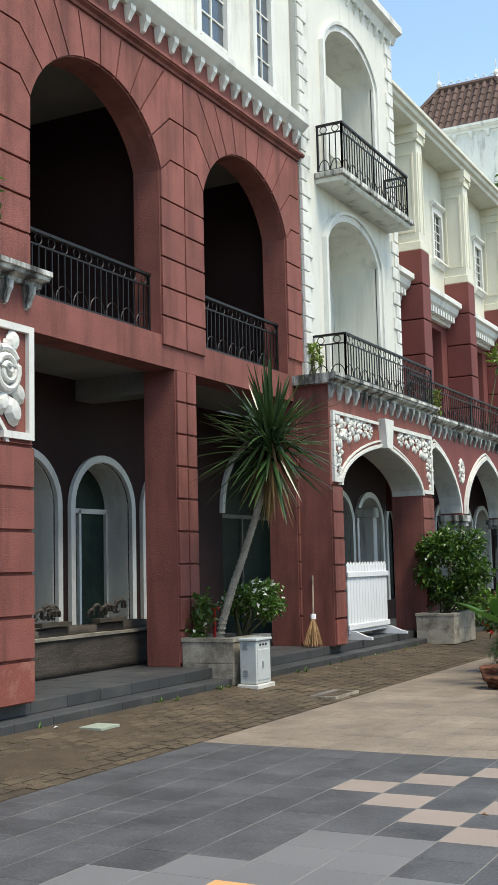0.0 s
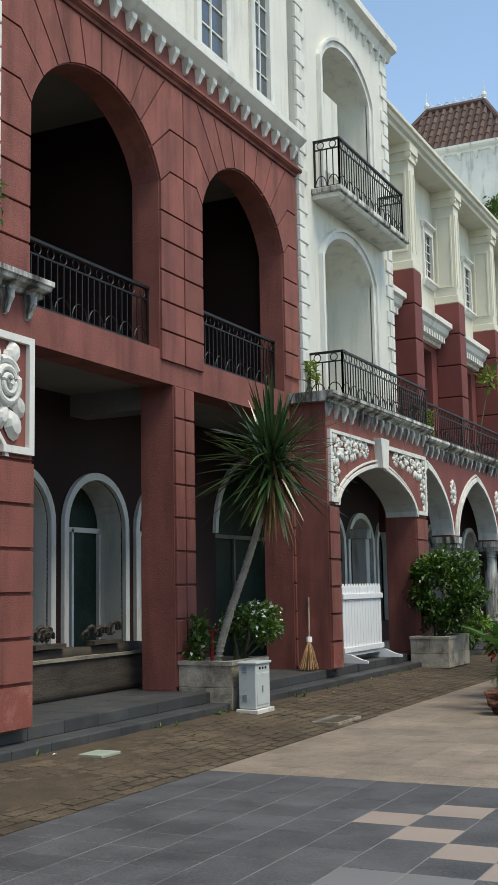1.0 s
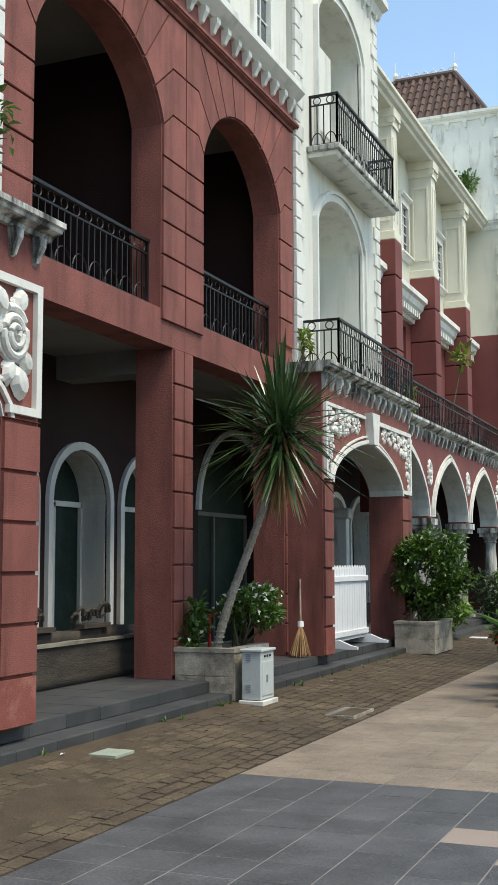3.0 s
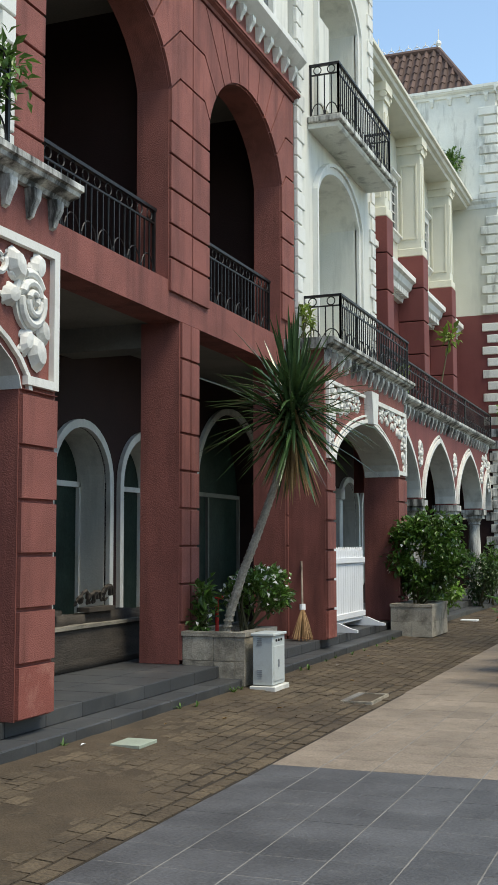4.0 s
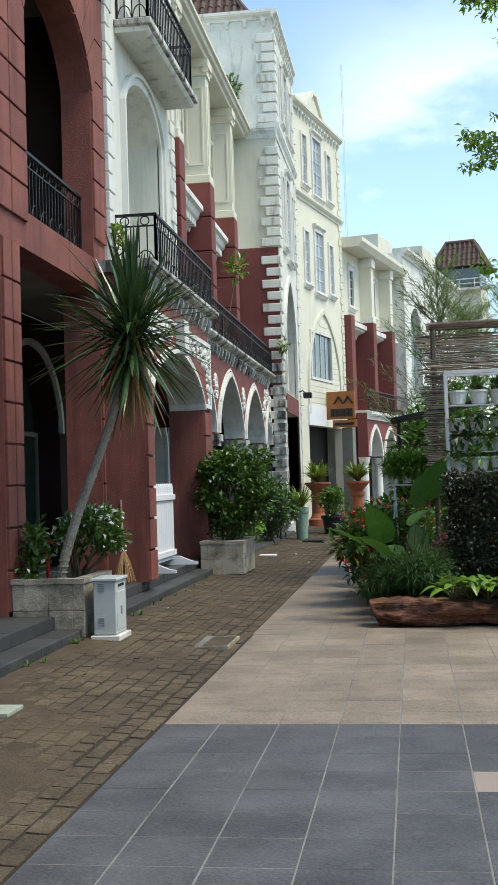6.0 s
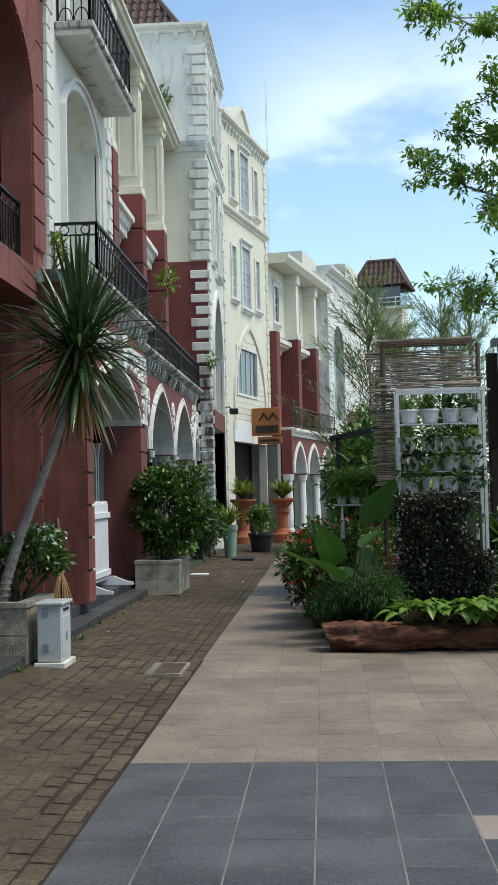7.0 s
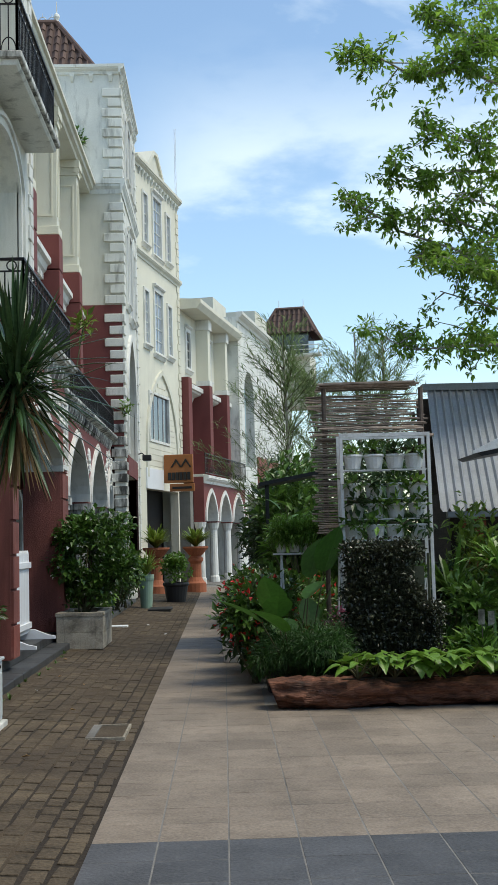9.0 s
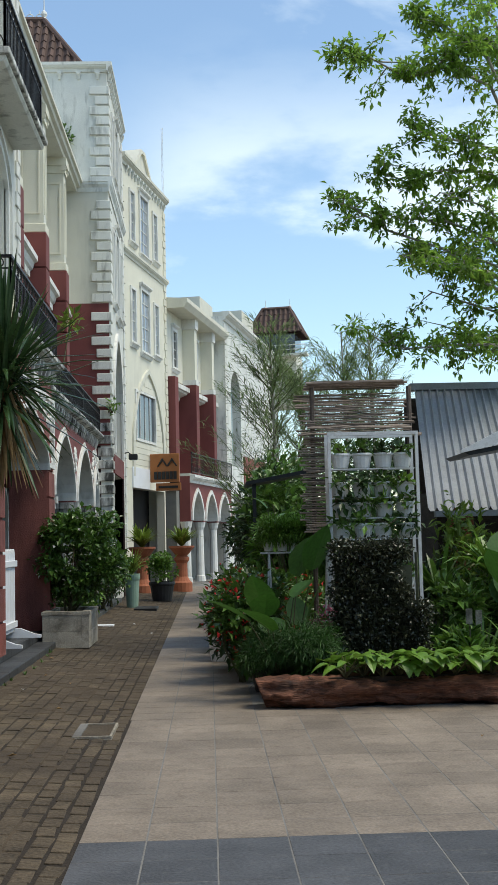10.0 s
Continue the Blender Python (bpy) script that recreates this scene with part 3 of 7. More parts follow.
# ---------- white portico house ----------
XP = 4.82
XWH = 4.3
def portico(y0, y1, arch, name, label, mirror=False):
    th = thing(name, (XP - 0.5, (y0 + y1) / 2, FLOOR), label, "portico", "arcade porticoes")
    ya, yb, zs, rise = arch
    bm = bmesh.new()
    arch_wall(bm, XP - 0.6, XP, y0, y1, FLOOR, 4.47, [(ya, yb, FLOOR, zs, rise, "tudor")])
    part("wall", bm, RED, th)
    c, a = (ya + yb) / 2, (yb - ya) / 2
    b = bmesh.new()
    if not mirror:
        arch_band(b, XP - 0.01, XP + 0.05, c, a, zs, rise, "tudor", 0.055)
    arch_band(b, XP - 0.01, XP + 0.035, c, a + 0.1, zs, rise + 0.1, "tudor", 0.05 if mirror else 0.03)
    arch_band(b, XP - 0.58, XP + 0.03, c, a - 0.015, zs, rise - 0.015, "tudor", 0.012)
    part("arch_moulding", b, TRIM, th, "white arch moulding and soffit")
    part("side_wall", boxes((XR, XP - 0.6, y0, y0 + 0.35, FLOOR, 4.3), (XWH, XP - 0.6, y1 - 0.35, y1, FLOOR, 4.3)), RED, th)
    b = bmesh.new()
    box(b, XP, XP + 0.05, y0 + 0.07, y0 + 0.15, 2.9, 4.05)
    box(b, XP, XP + 0.05, y1 - 0.10, y1 - 0.02, 2.9, 4.05)
    box(b, XP, XP + 0.05, y0 + 0.15, c - 0.28, 4.0, 4.05)
    box(b, XP, XP + 0.05, c + 0.28, y1 - 0.10, 3.98, 4.05)
    box(b, XP, XP + 0.05, y0 + 0.15, ya - 0.02, 2.9, 2.97)
    box(b, XP, XP + 0.05, yb + 0.05, y1 - 0.10, 2.9, 2.97)
    part("panel_frame", b, TRIM, th)
    b = bmesh.new()
    extrude_yz(b, [(c - 0.13, 3.6), (c + 0.13, 3.6), (c + 0.22, 4.12), (c - 0.22, 4.12)], XP, XP + 0.14)
    part("keystone", b, TRIM, th)
    b = bmesh.new()
    extrude_xz(b, [(XWH - 0.1, 4.47), (XP + 0.05, 4.47), (XP + 0.07, 4.51), (XP + 0.16, 4.54), (XP + 0.17, 4.57), (XP + 0.2, 4.58), (XP + 0.2, 4.63), (XWH - 0.1, 4.63)], y0 - 0.12, y1 + 0.1)
    part("cornice", b, GRIME, th)
    n = round((y1 - y0) / 0.37)
    for i in range(n + 1):
        placed("bracket", brk_dark, th, (XP, y0 + 0.02 + (y1 - y0 - 0.16) * i / n, 4.225), scale=(0.8, 0.9, 1.0))
    for yy in ((y0, ya), (yb, y1)):
        z = FLOOR
        while z < 2.85:
            h = min(0.42, 2.88 - z)
            b = bmesh.new()
            box(b, XP - 0.02, XP + 0.035, yy[0] + 0.01, yy[1] - 0.01, z + 0.018, z + h - 0.018)
            part("rusticated_block", b, RED_WORN if z == FLOOR else RED, th)
            z += 0.42
    return th


portico(12.0, 17.0, (12.42, 16.35, 2.86, 0.78), "portico", "red portico with a white moulded arch and plaster scrollwork")
portico(-0.9, 4.5, (-0.7, 3.96, 2.86, 0.78), "portico", "red portico with white framed scroll relief panel", True)

left = thing("quoined_house", (3.5, 2.0, 4.4), "white stucco house front with quoins above a red portico", "townhouse")
part("wall", boxes((XWH - 0.3, XWH, -3.0, 4.58, 4.4, 12.4)), WHITE, left)
house = thing("white_house", (3.5, 14.6, 0.3), "white stucco townhouse with arched niches and projecting balcony", "townhouse")
bm = bmesh.new()
NA, NB = (13.33, 15.72, 4.62, 7.24, 0.56, "cut"), (13.45, 15.8, 8.3, 10.88, 0.55, "cut")
arch_wall(bm, XWH - 0.9, XWH, 12.34, 16.95, 4.4, 12.5, [NA, NB])
part("wall", bm, WHITE, house)
part("niche_back", boxes((XWH - 0.98, XWH - 0.9, 13.3, 15.9, 4.5, 11.6)), WHITE_OLD, house, "stained plaster back of the arched niches")
part("side_wall", boxes((-4, XWH - 0.9, 16.7, 16.95, 4.4, 12.5)), WHITE, house)
part("side_wall", boxes((-4, XWH - 0.9, 12.34, 12.5, 4.4, 12.5)), WHITE, house)
part("roof_slab", boxes((-4, XWH, 12.34, 16.95, 12.5, 12.6)), GREY_CREAM, house)
for o in (NA, NB):
    c, a = (o[0] + o[1]) / 2, (o[1] - o[0]) / 2
    b = bmesh.new()
    arch_band(b, XWH - 0.02, XWH + 0.05, c, a, o[3], o[4], o[5], 0.17, o[2])
    arch_band(b, XWH - 0.02, XWH + 0.09, c, a + 0.12, o[3], o[4] + 0.12, o[5], 0.06, o[2])
    part("niche_moulding", b, TRIM, house)
bm = boxes((XWH - 0.2, XWH - 0.14, 13.5, 14.6, 9.0, 10.5), bev=0.01)
part("niche_board", bm, WHITE, house, "white panel leaning in the upper niche")
b = bmesh.new()
extrude_xz(b, [(XWH, 12.3), (XWH + 0.05, 12.3), (XWH + 0.12, 12.45), (XWH + 0.24, 12.5), (XWH + 0.24, 12.64), (XWH - 0.3, 12.64), (XWH - 0.3, 12.5), (XWH, 12.5)], 12.3, 17.1)
part("cornice", b, TRIM, house)
for i in range(13):
    placed("bracket", brk, house, (XWH, 12.45 + i * 0.36, 12.1), scale=(0.8, 0.6, 0.8))


def quoins(parent, x, y, z0, z1, dirs, h=0.26, long=0.36, short=0.22, d=0.035, mat=None):
    """Toothed corner blocks on the wall that faces +x at x; dirs: +1 towards +y, -1 towards -y from y."""
    z, i = z0, 0
    while z + h <= z1 + 0.01:
        w = long if i % 2 == 0 else short
        ya, yb = (y, y + w) if dirs > 0 else (y - w, y)
        b = bmesh.new()
        box(b, x - 0.03, x + d, ya, yb, z + 0.012, z + h - 0.012, bev=0.008)
        part("quoin", b, mat or TRIM, parent)
        z += h
        i += 1


quoins(left, XWH, 4.6, 4.65, 12.3, -1, 0.26, 0.3, 0.2)
quoins(house, XWH, 12.33, 4.65, 12.3, 1)
quoins(house, XWH, 16.97, 4.65, 12.3, -1)
slab = thing("balcony", (XWH, 14.6, 8.05), "projecting concrete balcony slab with weathered white edge", "balcony")
b = bmesh.new()
extrude_xz(b, [(XWH, 8.13), (XWH + 0.47, 8.13), (XWH + 0.5, 8.16), (XWH + 0.5, 8.21), (XWH, 8.21)], 12.95, 16.45)
part("slab", b, WHITE_OLD, slab)
part("edge_moulding", boxes((XWH, XWH + 0.56, 12.89, 16.51, 8.213, 8.31), bev=0.012), GRIME, slab, "black stained edge of the balcony")
RL = "black wrought iron balcony railing with rings and hoops"
railing("railing", (XWH + 0.47, 13.05), (XWH + 0.47, 16.35), 8.3, 9.2, RL)
railing("railing", (XWH + 0.02, 13.05), (XWH + 0.47, 13.05), 8.3, 9.2, RL, gap=0.11)
railing("railing", (XWH + 0.47, 16.35), (XWH + 0.02, 16.35), 8.3, 9.2, RL, gap=0.11)
railing("railing", (XP + 0.08, 12.6), (XP + 0.08, 17.0), 4.62, 5.4, RL)
railing("railing", (XWH + 0.02, 12.6), (XP + 0.08, 12.6), 4.62, 5.4, RL, gap=0.11)
railing("railing", (XP + 0.08, -0.8), (XP + 0.08, 3.62), 4.63, 5.4, RL)
railing("railing", (XR - 0.17, A1[0] + 0.02), (XR - 0.17, A1[1] - 0.02), 4.65, 5.47, RL)
railing("railing", (XR - 0.17, A2[0] + 0.02), (XR - 0.17, A2[1] - 0.02), 4.65, 5.47, RL)
# porch interior of the white house
bm = bmesh.new()
ops = [(y, y + 1.4, 0.75, 2.42, 0.62, "round") for y in (16.7, 18.46, 20.22, 21.98, 23.74, 25.5, 27.26)]
arch_wall(bm, 2.25, 2.6, 15.9, 30.1, FLOOR, 4.3, ops)
# porch wall colour includes the shade under the ceiling
part("porch_back_wall", bm, RED_SHADED, house)
for ya, yb, zb, zs, rise, kind in ops:
    c, a = (ya + yb) / 2, (yb - ya) / 2
    b = bmesh.new()
    arch_band(b, 2.57, 2.67, c, a, zs, rise, kind, 0.12, zb)
    arch_band(b, 2.26, 2.59, c, a - 0.012, zs, rise - 0.012, kind, 0.01, zb)
    part("doorway_surround", b, TRIM, house)
part("porch_glass", boxes((2.2, 2.24, 15.9, 30.1, FLOOR, 4.3)), GLASS_D, house)
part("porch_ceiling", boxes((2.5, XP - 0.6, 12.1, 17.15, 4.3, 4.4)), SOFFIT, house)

# ---------- cream house with pilasters over a red arcade ----------
XC, XCP, XA = 3.2, 3.78, 4.3
cream = thing("cream_house", (3.0, 23.0, 0.3), "cream and red townhouse with tall pilasters under deep eaves", "townhouse")
CY0, CY1 = 16.95, 30.12
bm = bmesh.new()
wins = [(y, y + 0.62, 9.3, 10.45, 0, "") for y in (19.07, 22.73, 26.39)]
doors = [(20.9, 23.1, 4.7, 7.4, 0, ""), (24.5, 26.8, 4.7, 7.4, 0, ""), (17.4, 19.4, 4.7, 7.4, 0, "")]
arch_wall(bm, XC - 0.3, XC, CY0, CY1, 8.3, 11.8, wins)
part("upper_wall", bm, CREAM, cream)
bm = bmesh.new()
arch_wall(bm, XC - 0.3, XC, CY0, CY1, 4.4, 8.3, doors)
part("lower_wall", bm, RED_B, cream)
# back sheet whose colour stands in for the unlit room
part("dark_room", boxes((0.6, 0.7, CY0, CY1, 4.4, 11.8)), RED_SHADED, cream)
for ya, yb, za, zb, _, _ in wins:
    sash_window(cream, XC + 0.005, ya, yb, za, zb, 2, 5, GLASS_D, 0.1, True, True)
b = bmesh.new()
extrude_xz(b, [(XC - 0.3, 11.7), (3.8, 11.7), (3.82, 11.78), (3.9, 11.81), (3.92, 11.9), (3.98, 11.92), (3.98, 12.0), (XC - 0.3, 12.15)], CY0, CY1 - 0.02)
part("eave_box", b, CREAM, cream, "deep cream boxed eaves")
part("roof_slab", boxes((-4, XC - 0.3, CY0, CY1, 11.9, 12.1)), GREY_CREAM, cream)
for yc in (19.95, 23.6, 27.28):
    y0, y1 = yc, yc + 0.42
    b = boxes((XC, XCP, y0, y1, 8.9, 11.3))
    part("pilaster", b, CREAM, cream)
    b = boxes((XC + 0.08, XCP - 0.08, y0 - 0.025, y0, 9.15, 9.2), (XC + 0.08, XCP - 0.08, y0 - 0.025, y0, 11.0, 11.05), (XC + 0.08, XC + 0.12, y0 - 0.025, y0, 9.2, 11.0), (XCP - 0.12, XCP - 0.08, y0 - 0.025, y0, 9.2, 11.0),
              (XCP, XCP + 0.025, y0 + 0.06, y0 + 0.1, 9.15, 11.05), (XCP, XCP + 0.025, y1 - 0.1, y1 - 0.06, 9.15, 11.05))
    part("pilaster_panel", b, CREAM_L, cream)
    part("pilaster_base", boxes((XC, XCP + 0.05, y0 - 0.05, y1 + 0.05, 8.72, 8.92), bev=0.012), CREAM_L, cream)
    b = boxes((XC, XCP + 0.04, y0 - 0.04, y1 + 0.04, 11.3, 11.38), (XC, XCP + 0.08, y0 - 0.08, y1 + 0.08, 11.5, 11.7))
    for k in (y0 - 0.03, y1 + 0.03):
        tube(b, [(XCP + 0.0, k - 0.04, 11.43), (XCP + 0.0, k + 0.04, 11.43)], 0.08, 10)
    box(b, XC, XCP + 0.03, y0 - 0.03, y1 + 0.03, 11.38, 11.5)
    part("capital", b, CREAM_L, cream)
    z = 4.65
    while z < 8.65:
        b = boxes((XC, XCP + 0.06, y0 - 0.06, y1 + 0.06, z + 0.01, min(z + 0.81, 8.72) - 0.01), bev=0.012)
        part("red_pier_block", b, RED_B, cream)
        z += 0.815
DENTIL = stone_piece(0.19, 0.11, 0.15, "dentil", TRIM)
for k, (ya, yb) in enumerate(((17.0, 19.86), (20.46, 23.5), (24.1, 27.2), (27.8, 29.9))):
    b = bmesh.new()
    extrude_xz(b, [(XC, 7.55), (XC + 0.12, 7.55), (XC + 0.16, 7.7), (XC + 0.34, 7.85), (XC + 0.38, 7.98), (XC + 0.46, 8.02), (XC + 0.46, 8.14), (XC, 8.14)], ya, yb)
    part("hood_cornice", b, TRIM, cream, "white dentilled cornice hood")
    n = round((yb - ya) / 0.21)
    for i in range(n):
        placed("dentil", DENTIL, cream, (XC + 0.12, ya + 0.1 + i * (yb - ya - 0.2) / n, 7.62))
# arcade below
COLS = (20.7, 24.65, 28.6)
aops = []
edges = [17.0, *COLS, 30.6]
for ya, yb in zip(edges, edges[1:]):
    a0 = ya + 0.25 if ya != 17.0 else ya + 0.1
    aops.append((a0, min(yb - 0.25, 30.05), 2.62, 2.66, 1.36, "tudor"))
aops[-1] = (28.85, 30.05, 2.62, 2.66, 0.95, "tudor")
bm = bmesh.new()
arch_wall(bm, XA - 0.45, XA, 17.0, CY1, 2.62, 4.49, aops)
part("arcade_wall", bm, RED_B, cream)
for ya, yb, zb, zs, rise, kind in aops:
    c, a = (ya + yb) / 2, (yb - ya) / 2
    b = bmesh.new()
    arch_band(b, XA - 0.01, XA + 0.06, c, a, zs, rise, kind, 0.09)
    arch_band(b, XA - 0.01, XA + 0.035, c, a + 0.13, zs, rise + 0.13, kind, 0.04)
    arch_band(b, XA - 0.44, XA + 0.03, c, a - 0.015, zs, rise - 0.015, kind, 0.012)
    part("arch_moulding", b, TRIM, cream)
for cy in COLS:
    b = bmesh.new()
    lathe(b, [(0.24, 0.45), (0.24, 0.52), (0.2, 0.56), (0.21, 0.62), (0.17, 0.68), (0.175, 1.4), (0.15, 2.2), (0.18, 2.23), (0.16, 2.27), (0.22, 2.38)], XA - 0.22, cy)
    box(b, XA - 0.5, XA + 0.06, cy - 0.28, cy + 0.28, FLOOR, 0.45)
    box(b, XA - 0.48, XA + 0.05, cy - 0.26, cy + 0.26, 2.38, 2.48)
    box(b, XA - 0.52, XA + 0.09, cy - 0.31, cy + 0.31, 2.48, 2.62)
    part("column", b, GRIME, cream, "black stained white arcade column")
b = bmesh.new()
extrude_xz(b, [(XA - 0.45, 4.49), (XA + 0.05, 4.49), (XA + 0.07, 4.53), (XA + 0.17, 4.57), (XA + 0.21, 4.61), (XA + 0.21, 4.66), (XA - 0.45, 4.66)], 17.0, CY1)
part("cornice", b, GRIME, cream)
for i in range(33):
    placed("bracket", brk_dark, cream, (XA, 17.15 + i * 0.385, 4.25), scale=(0.75, 0.9, 1.0))
part("porch_ceiling", boxes((2.5, XA - 0.45, 17.0, 30.1, 4.3, 4.42)), SOFFIT, cream)
part("terrace_floor", boxes((0.7, XA, 17.0, 30.1, 4.42, 4.5)), GREY_CREAM, cream)
for ya, yb in ((17.1, 21.4), (21.45, 25.8), (25.85, 30.0)):
    railing("railing", (XA + 0.08, ya), (XA + 0.08, yb), 4.66, 5.42, RL, gap=0.15)

# ---------- white tower house ----------
XT, TY0, TY1 = 4.69, 30.15, 35.5
tower = thing("tower_house", (3.0, 32.0, 0.2), "tall white four storey house with toothed quoins and brown tiled roof", "townhouse")
bm = bmesh.new()
tw = [(31.0, 34.0, 0.3, 3.65, 0, ""), (31.0, 33.9, 4.25, 5.7, 2.1, "point")]
tw += [(31.4, 31.9, 8.8, 10.9, 0, ""), (32.5, 33.4, 8.6, 11.1, 0, ""), (34.0, 34.5, 8.8, 10.9, 0, "")]
tw += [(31.4, 31.9, 12.6, 14.4, 0, ""), (32.5, 33.4, 12.5, 14.5, 0, ""), (34.0, 34.5, 12.6, 14.4, 0, "")]
arch_wall(bm, XT - 0.3, XT, TY0, TY1, 0.0, 15.35, tw)
part("front_wall", bm, WHITE, tower)
for o in tw[2:]:
    sash_window(tower, XT + 0.005, o[0], o[1], o[2], o[3], 2, 5, GLASS_B, 0.09, True, o[1] - o[0] > 0.6)
b = bmesh.new()
arch_band(b, XT - 0.02, XT + 0.08, 32.45, 1.45, 5.7, 2.1, "point", 0.2, 4.25)
part("arch_moulding", b, TRIM, tower)
part("arch_back", boxes((XT - 1.6, XT - 1.5, 30.5, 35, 4.2, 8.4)), GREY_CREAM, tower)
part("arch_window", boxes((XT - 1.5, XT - 1.46, 31.4, 33.4, 4.3, 6.6)), GLASS_D, tower)
part("shop_back", boxes((XT - 1.8, XT - 1.7, 30.5, 35, 0.0, 4.2)), RED_SHADED, tower)
part("red_fascia", boxes((XT, XT + 0.05, 30.7, 34.2, 3.65, 4.2)), RED_B, tower)
part("floor_slab", boxes((XT - 1.6, XT - 0.3, 30.5, 35, 4.0, 4.2)), SOFFIT, tower)
part("jamb", boxes((XT - 1.5, XT + 0.04, 34.0, 34.3, 0.0, 3.65)), RED_SHADED, tower)
part("side_wall", boxes((-4, XT - 0.3, TY0, TY0 + 0.3, 8.45, 15.35), (-4, XT - 0.3, TY1 - 0.3, TY1, 0, 15.35)), WHITE_OLD, tower, "stained white upper side wall")
part("side_wall", boxes((-4, XT - 0.02, TY0 - 0.012, TY0 - 0.002, 8.45, 11.7)), GREY_CREAM, tower)
part("side_wall", boxes((-4, XT - 0.02, TY0 - 0.02, TY0 + 0.3, 4.4, 8.45)), RED_B, tower)
part("side_wall", boxes((-4, XT - 0.3, TY0, TY0 + 0.3, 0, 4.4)), RED_SHADED, tower)


def tower_cornice(parent, z, h, out, mat=None):
    b = bmesh.new()
    extrude_xz(b, cornice(XT, out, z, h), TY0 - out, TY1)
    sec = cornice(0, out, z, h)
    aa = [b.verts.new((-4, TY0 - x, zz)) for x, zz in sec]
    bb = [b.verts.new((XT + 0.0, TY0 - x, zz)) for x, zz in sec]
    b.faces.new(aa)
    b.faces.new(bb[::-1])
    for i in range(len(sec)):
        b.faces.new((aa[i], aa[(i + 1) % len(sec)], bb[(i + 1) % len(sec)], bb[i]))
    part("cornice", b, mat or WHITE_OLD, parent)


tower_cornice(tower, 11.68, 0.42, 0.13)
tower_cornice(tower, 15.22, 0.26, 0.16)
for i in range(9):
    placed("bracket", brk, tower, (XT - 0.3 - i * 0.55, TY0, 14.99), rot=-math.pi / 2)
for i in range(16):
    placed("bracket", brk, tower, (XT, TY0 + 0.1 + i * 0.34, 14.99))


def corner_quoins(parent, x, y, z0, z1, h=0.3, mat=None):
    z, i = z0, 0
    while z + h <= z1 + 0.01:
        a, c = (0.5, 0.34) if i % 2 == 0 else (0.34, 0.5)
        b = bmesh.new()
        box(b, x - a, x + 0.07, y - 0.07, y + c, z + 0.03, z + h - 0.03, bev=0.012)
        part("quoin", b, mat or TRIM, parent)
        z += h
        i += 1


z = 0.25
while z < 8.2:
    b = bmesh.new()
    wq = 0.52 if round(z / 0.35) % 2 else 0.38
    box(b, XT - wq, XT + 0.05, TY0 - 0.06, TY0 + wq, z, z + 0.24, bev=0.015)
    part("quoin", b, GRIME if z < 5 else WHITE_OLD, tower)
    z += 0.35
corner_quoins(tower, XT, TY0, 8.45, 11.7, mat=WHITE_OLD)
corner_quoins(tower, XT, TY0, 12.12, 15.0, mat=WHITE_OLD)
quoins(tower, XT, TY1, 0.2, 15.0, -1, 0.3, 0.4, 0.28, 0.045)

def hip_roof(name, parent, x0, x1, y0, y1, z0, z1, rx, ry, pitch=0.28, mat=None):
    """A hip roof with half-round tile rows; rx, ry: how far the ridge lies in from each side."""
    b = bmesh.new()
    ins = [(x0 + rx, y0 + ry), (x1 - rx, y0 + ry), (x1 - rx, y1 - ry), (x0 + rx, y1 - ry)]
    out = [(x0, y0), (x1, y0), (x1, y1), (x0, y1)]
    for i in range(4):
        j = (i + 1) % 4
        o0, o1, i0, i1 = Vector((*out[i], z0)), Vector((*out[j], z0)), Vector((*ins[i], z1)), Vector((*ins[j], z1))
        quad(b, o0, o1, i1, i0)
        nrm = (o1 - o0).cross(i0 - o0).normalized()
        n = max(2, round((o1 - o0).length / pitch))
        up = ((i0 + i1) / 2 - (o0 + o1) / 2)
        rows = max(2, round(up.length / 0.38))
        for k in range(n):
            f = (k + 0.5) / n
            base = o0.lerp(o1, f)
            # how far up this row of tiles runs before it meets a hip
            along = (o1 - o0).normalized()
            s = (base - o0).dot(along)
            L = (o1 - o0).length
            ia, ib = (i0 - o0).dot(along), (i1 - o0).dot(along)
            top = 1.0
            if s < ia:
                top = s / max(ia, 1e-6)
            elif s > ib:
                top = (L - s) / max(L - ib, 1e-6)
            for q in range(rows):
                t0, t1 = q / rows, min((q + 1.12) / rows, top)
                if t1 <= t0 + 0.01:
                    continue
                p0, p1 = base + up * t0 + nrm * 0.05, base + up * t1 + nrm * 0.015
                w = along * pitch * 0.34
                a0, a1 = p0 - w, p0 + w
                c0, c1 = p1 - w * 0.9, p1 + w * 0.9
                m0, m1 = p0 + nrm * 0.07, p1 + nrm * 0.07
                v = [b.verts.new(p) for p in (a0, m0, a1, c0, m1, c1)]
                b.faces.new((v[0], v[1], v[4], v[3]))
                b.faces.new((v[1], v[2], v[5], v[4]))
                b.faces.new((v[0], v[2], v[1]))
    quad(b, *[(x, y, z1) for x, y in ins])
    me = bpy.data.meshes.new(name)
    b.to_mesh(me)
    b.free()
    me.materials.append(mat or ROOF)
    r = link_part(name, me, None, parent, "brown clay pantile hip roof")
    rb = bmesh.new()
    for i in range(4):
        tube(rb, [(*out[i], z0 + 0.05), (*ins[i], z1 + 0.06)], 0.09, 6)
        tube(rb, [(*ins[i], z1 + 0.06), (*ins[(i + 1) % 4], z1 + 0.06)], 0.1, 6)
    part("ridge_tile", rb, mat or ROOF, r)
    return r


rf = hip_roof("roof", tower, -0.8, 4.1, 30.35, 33.75, 15.3, 17.6, 1.45, 1.65, pitch=0.25)


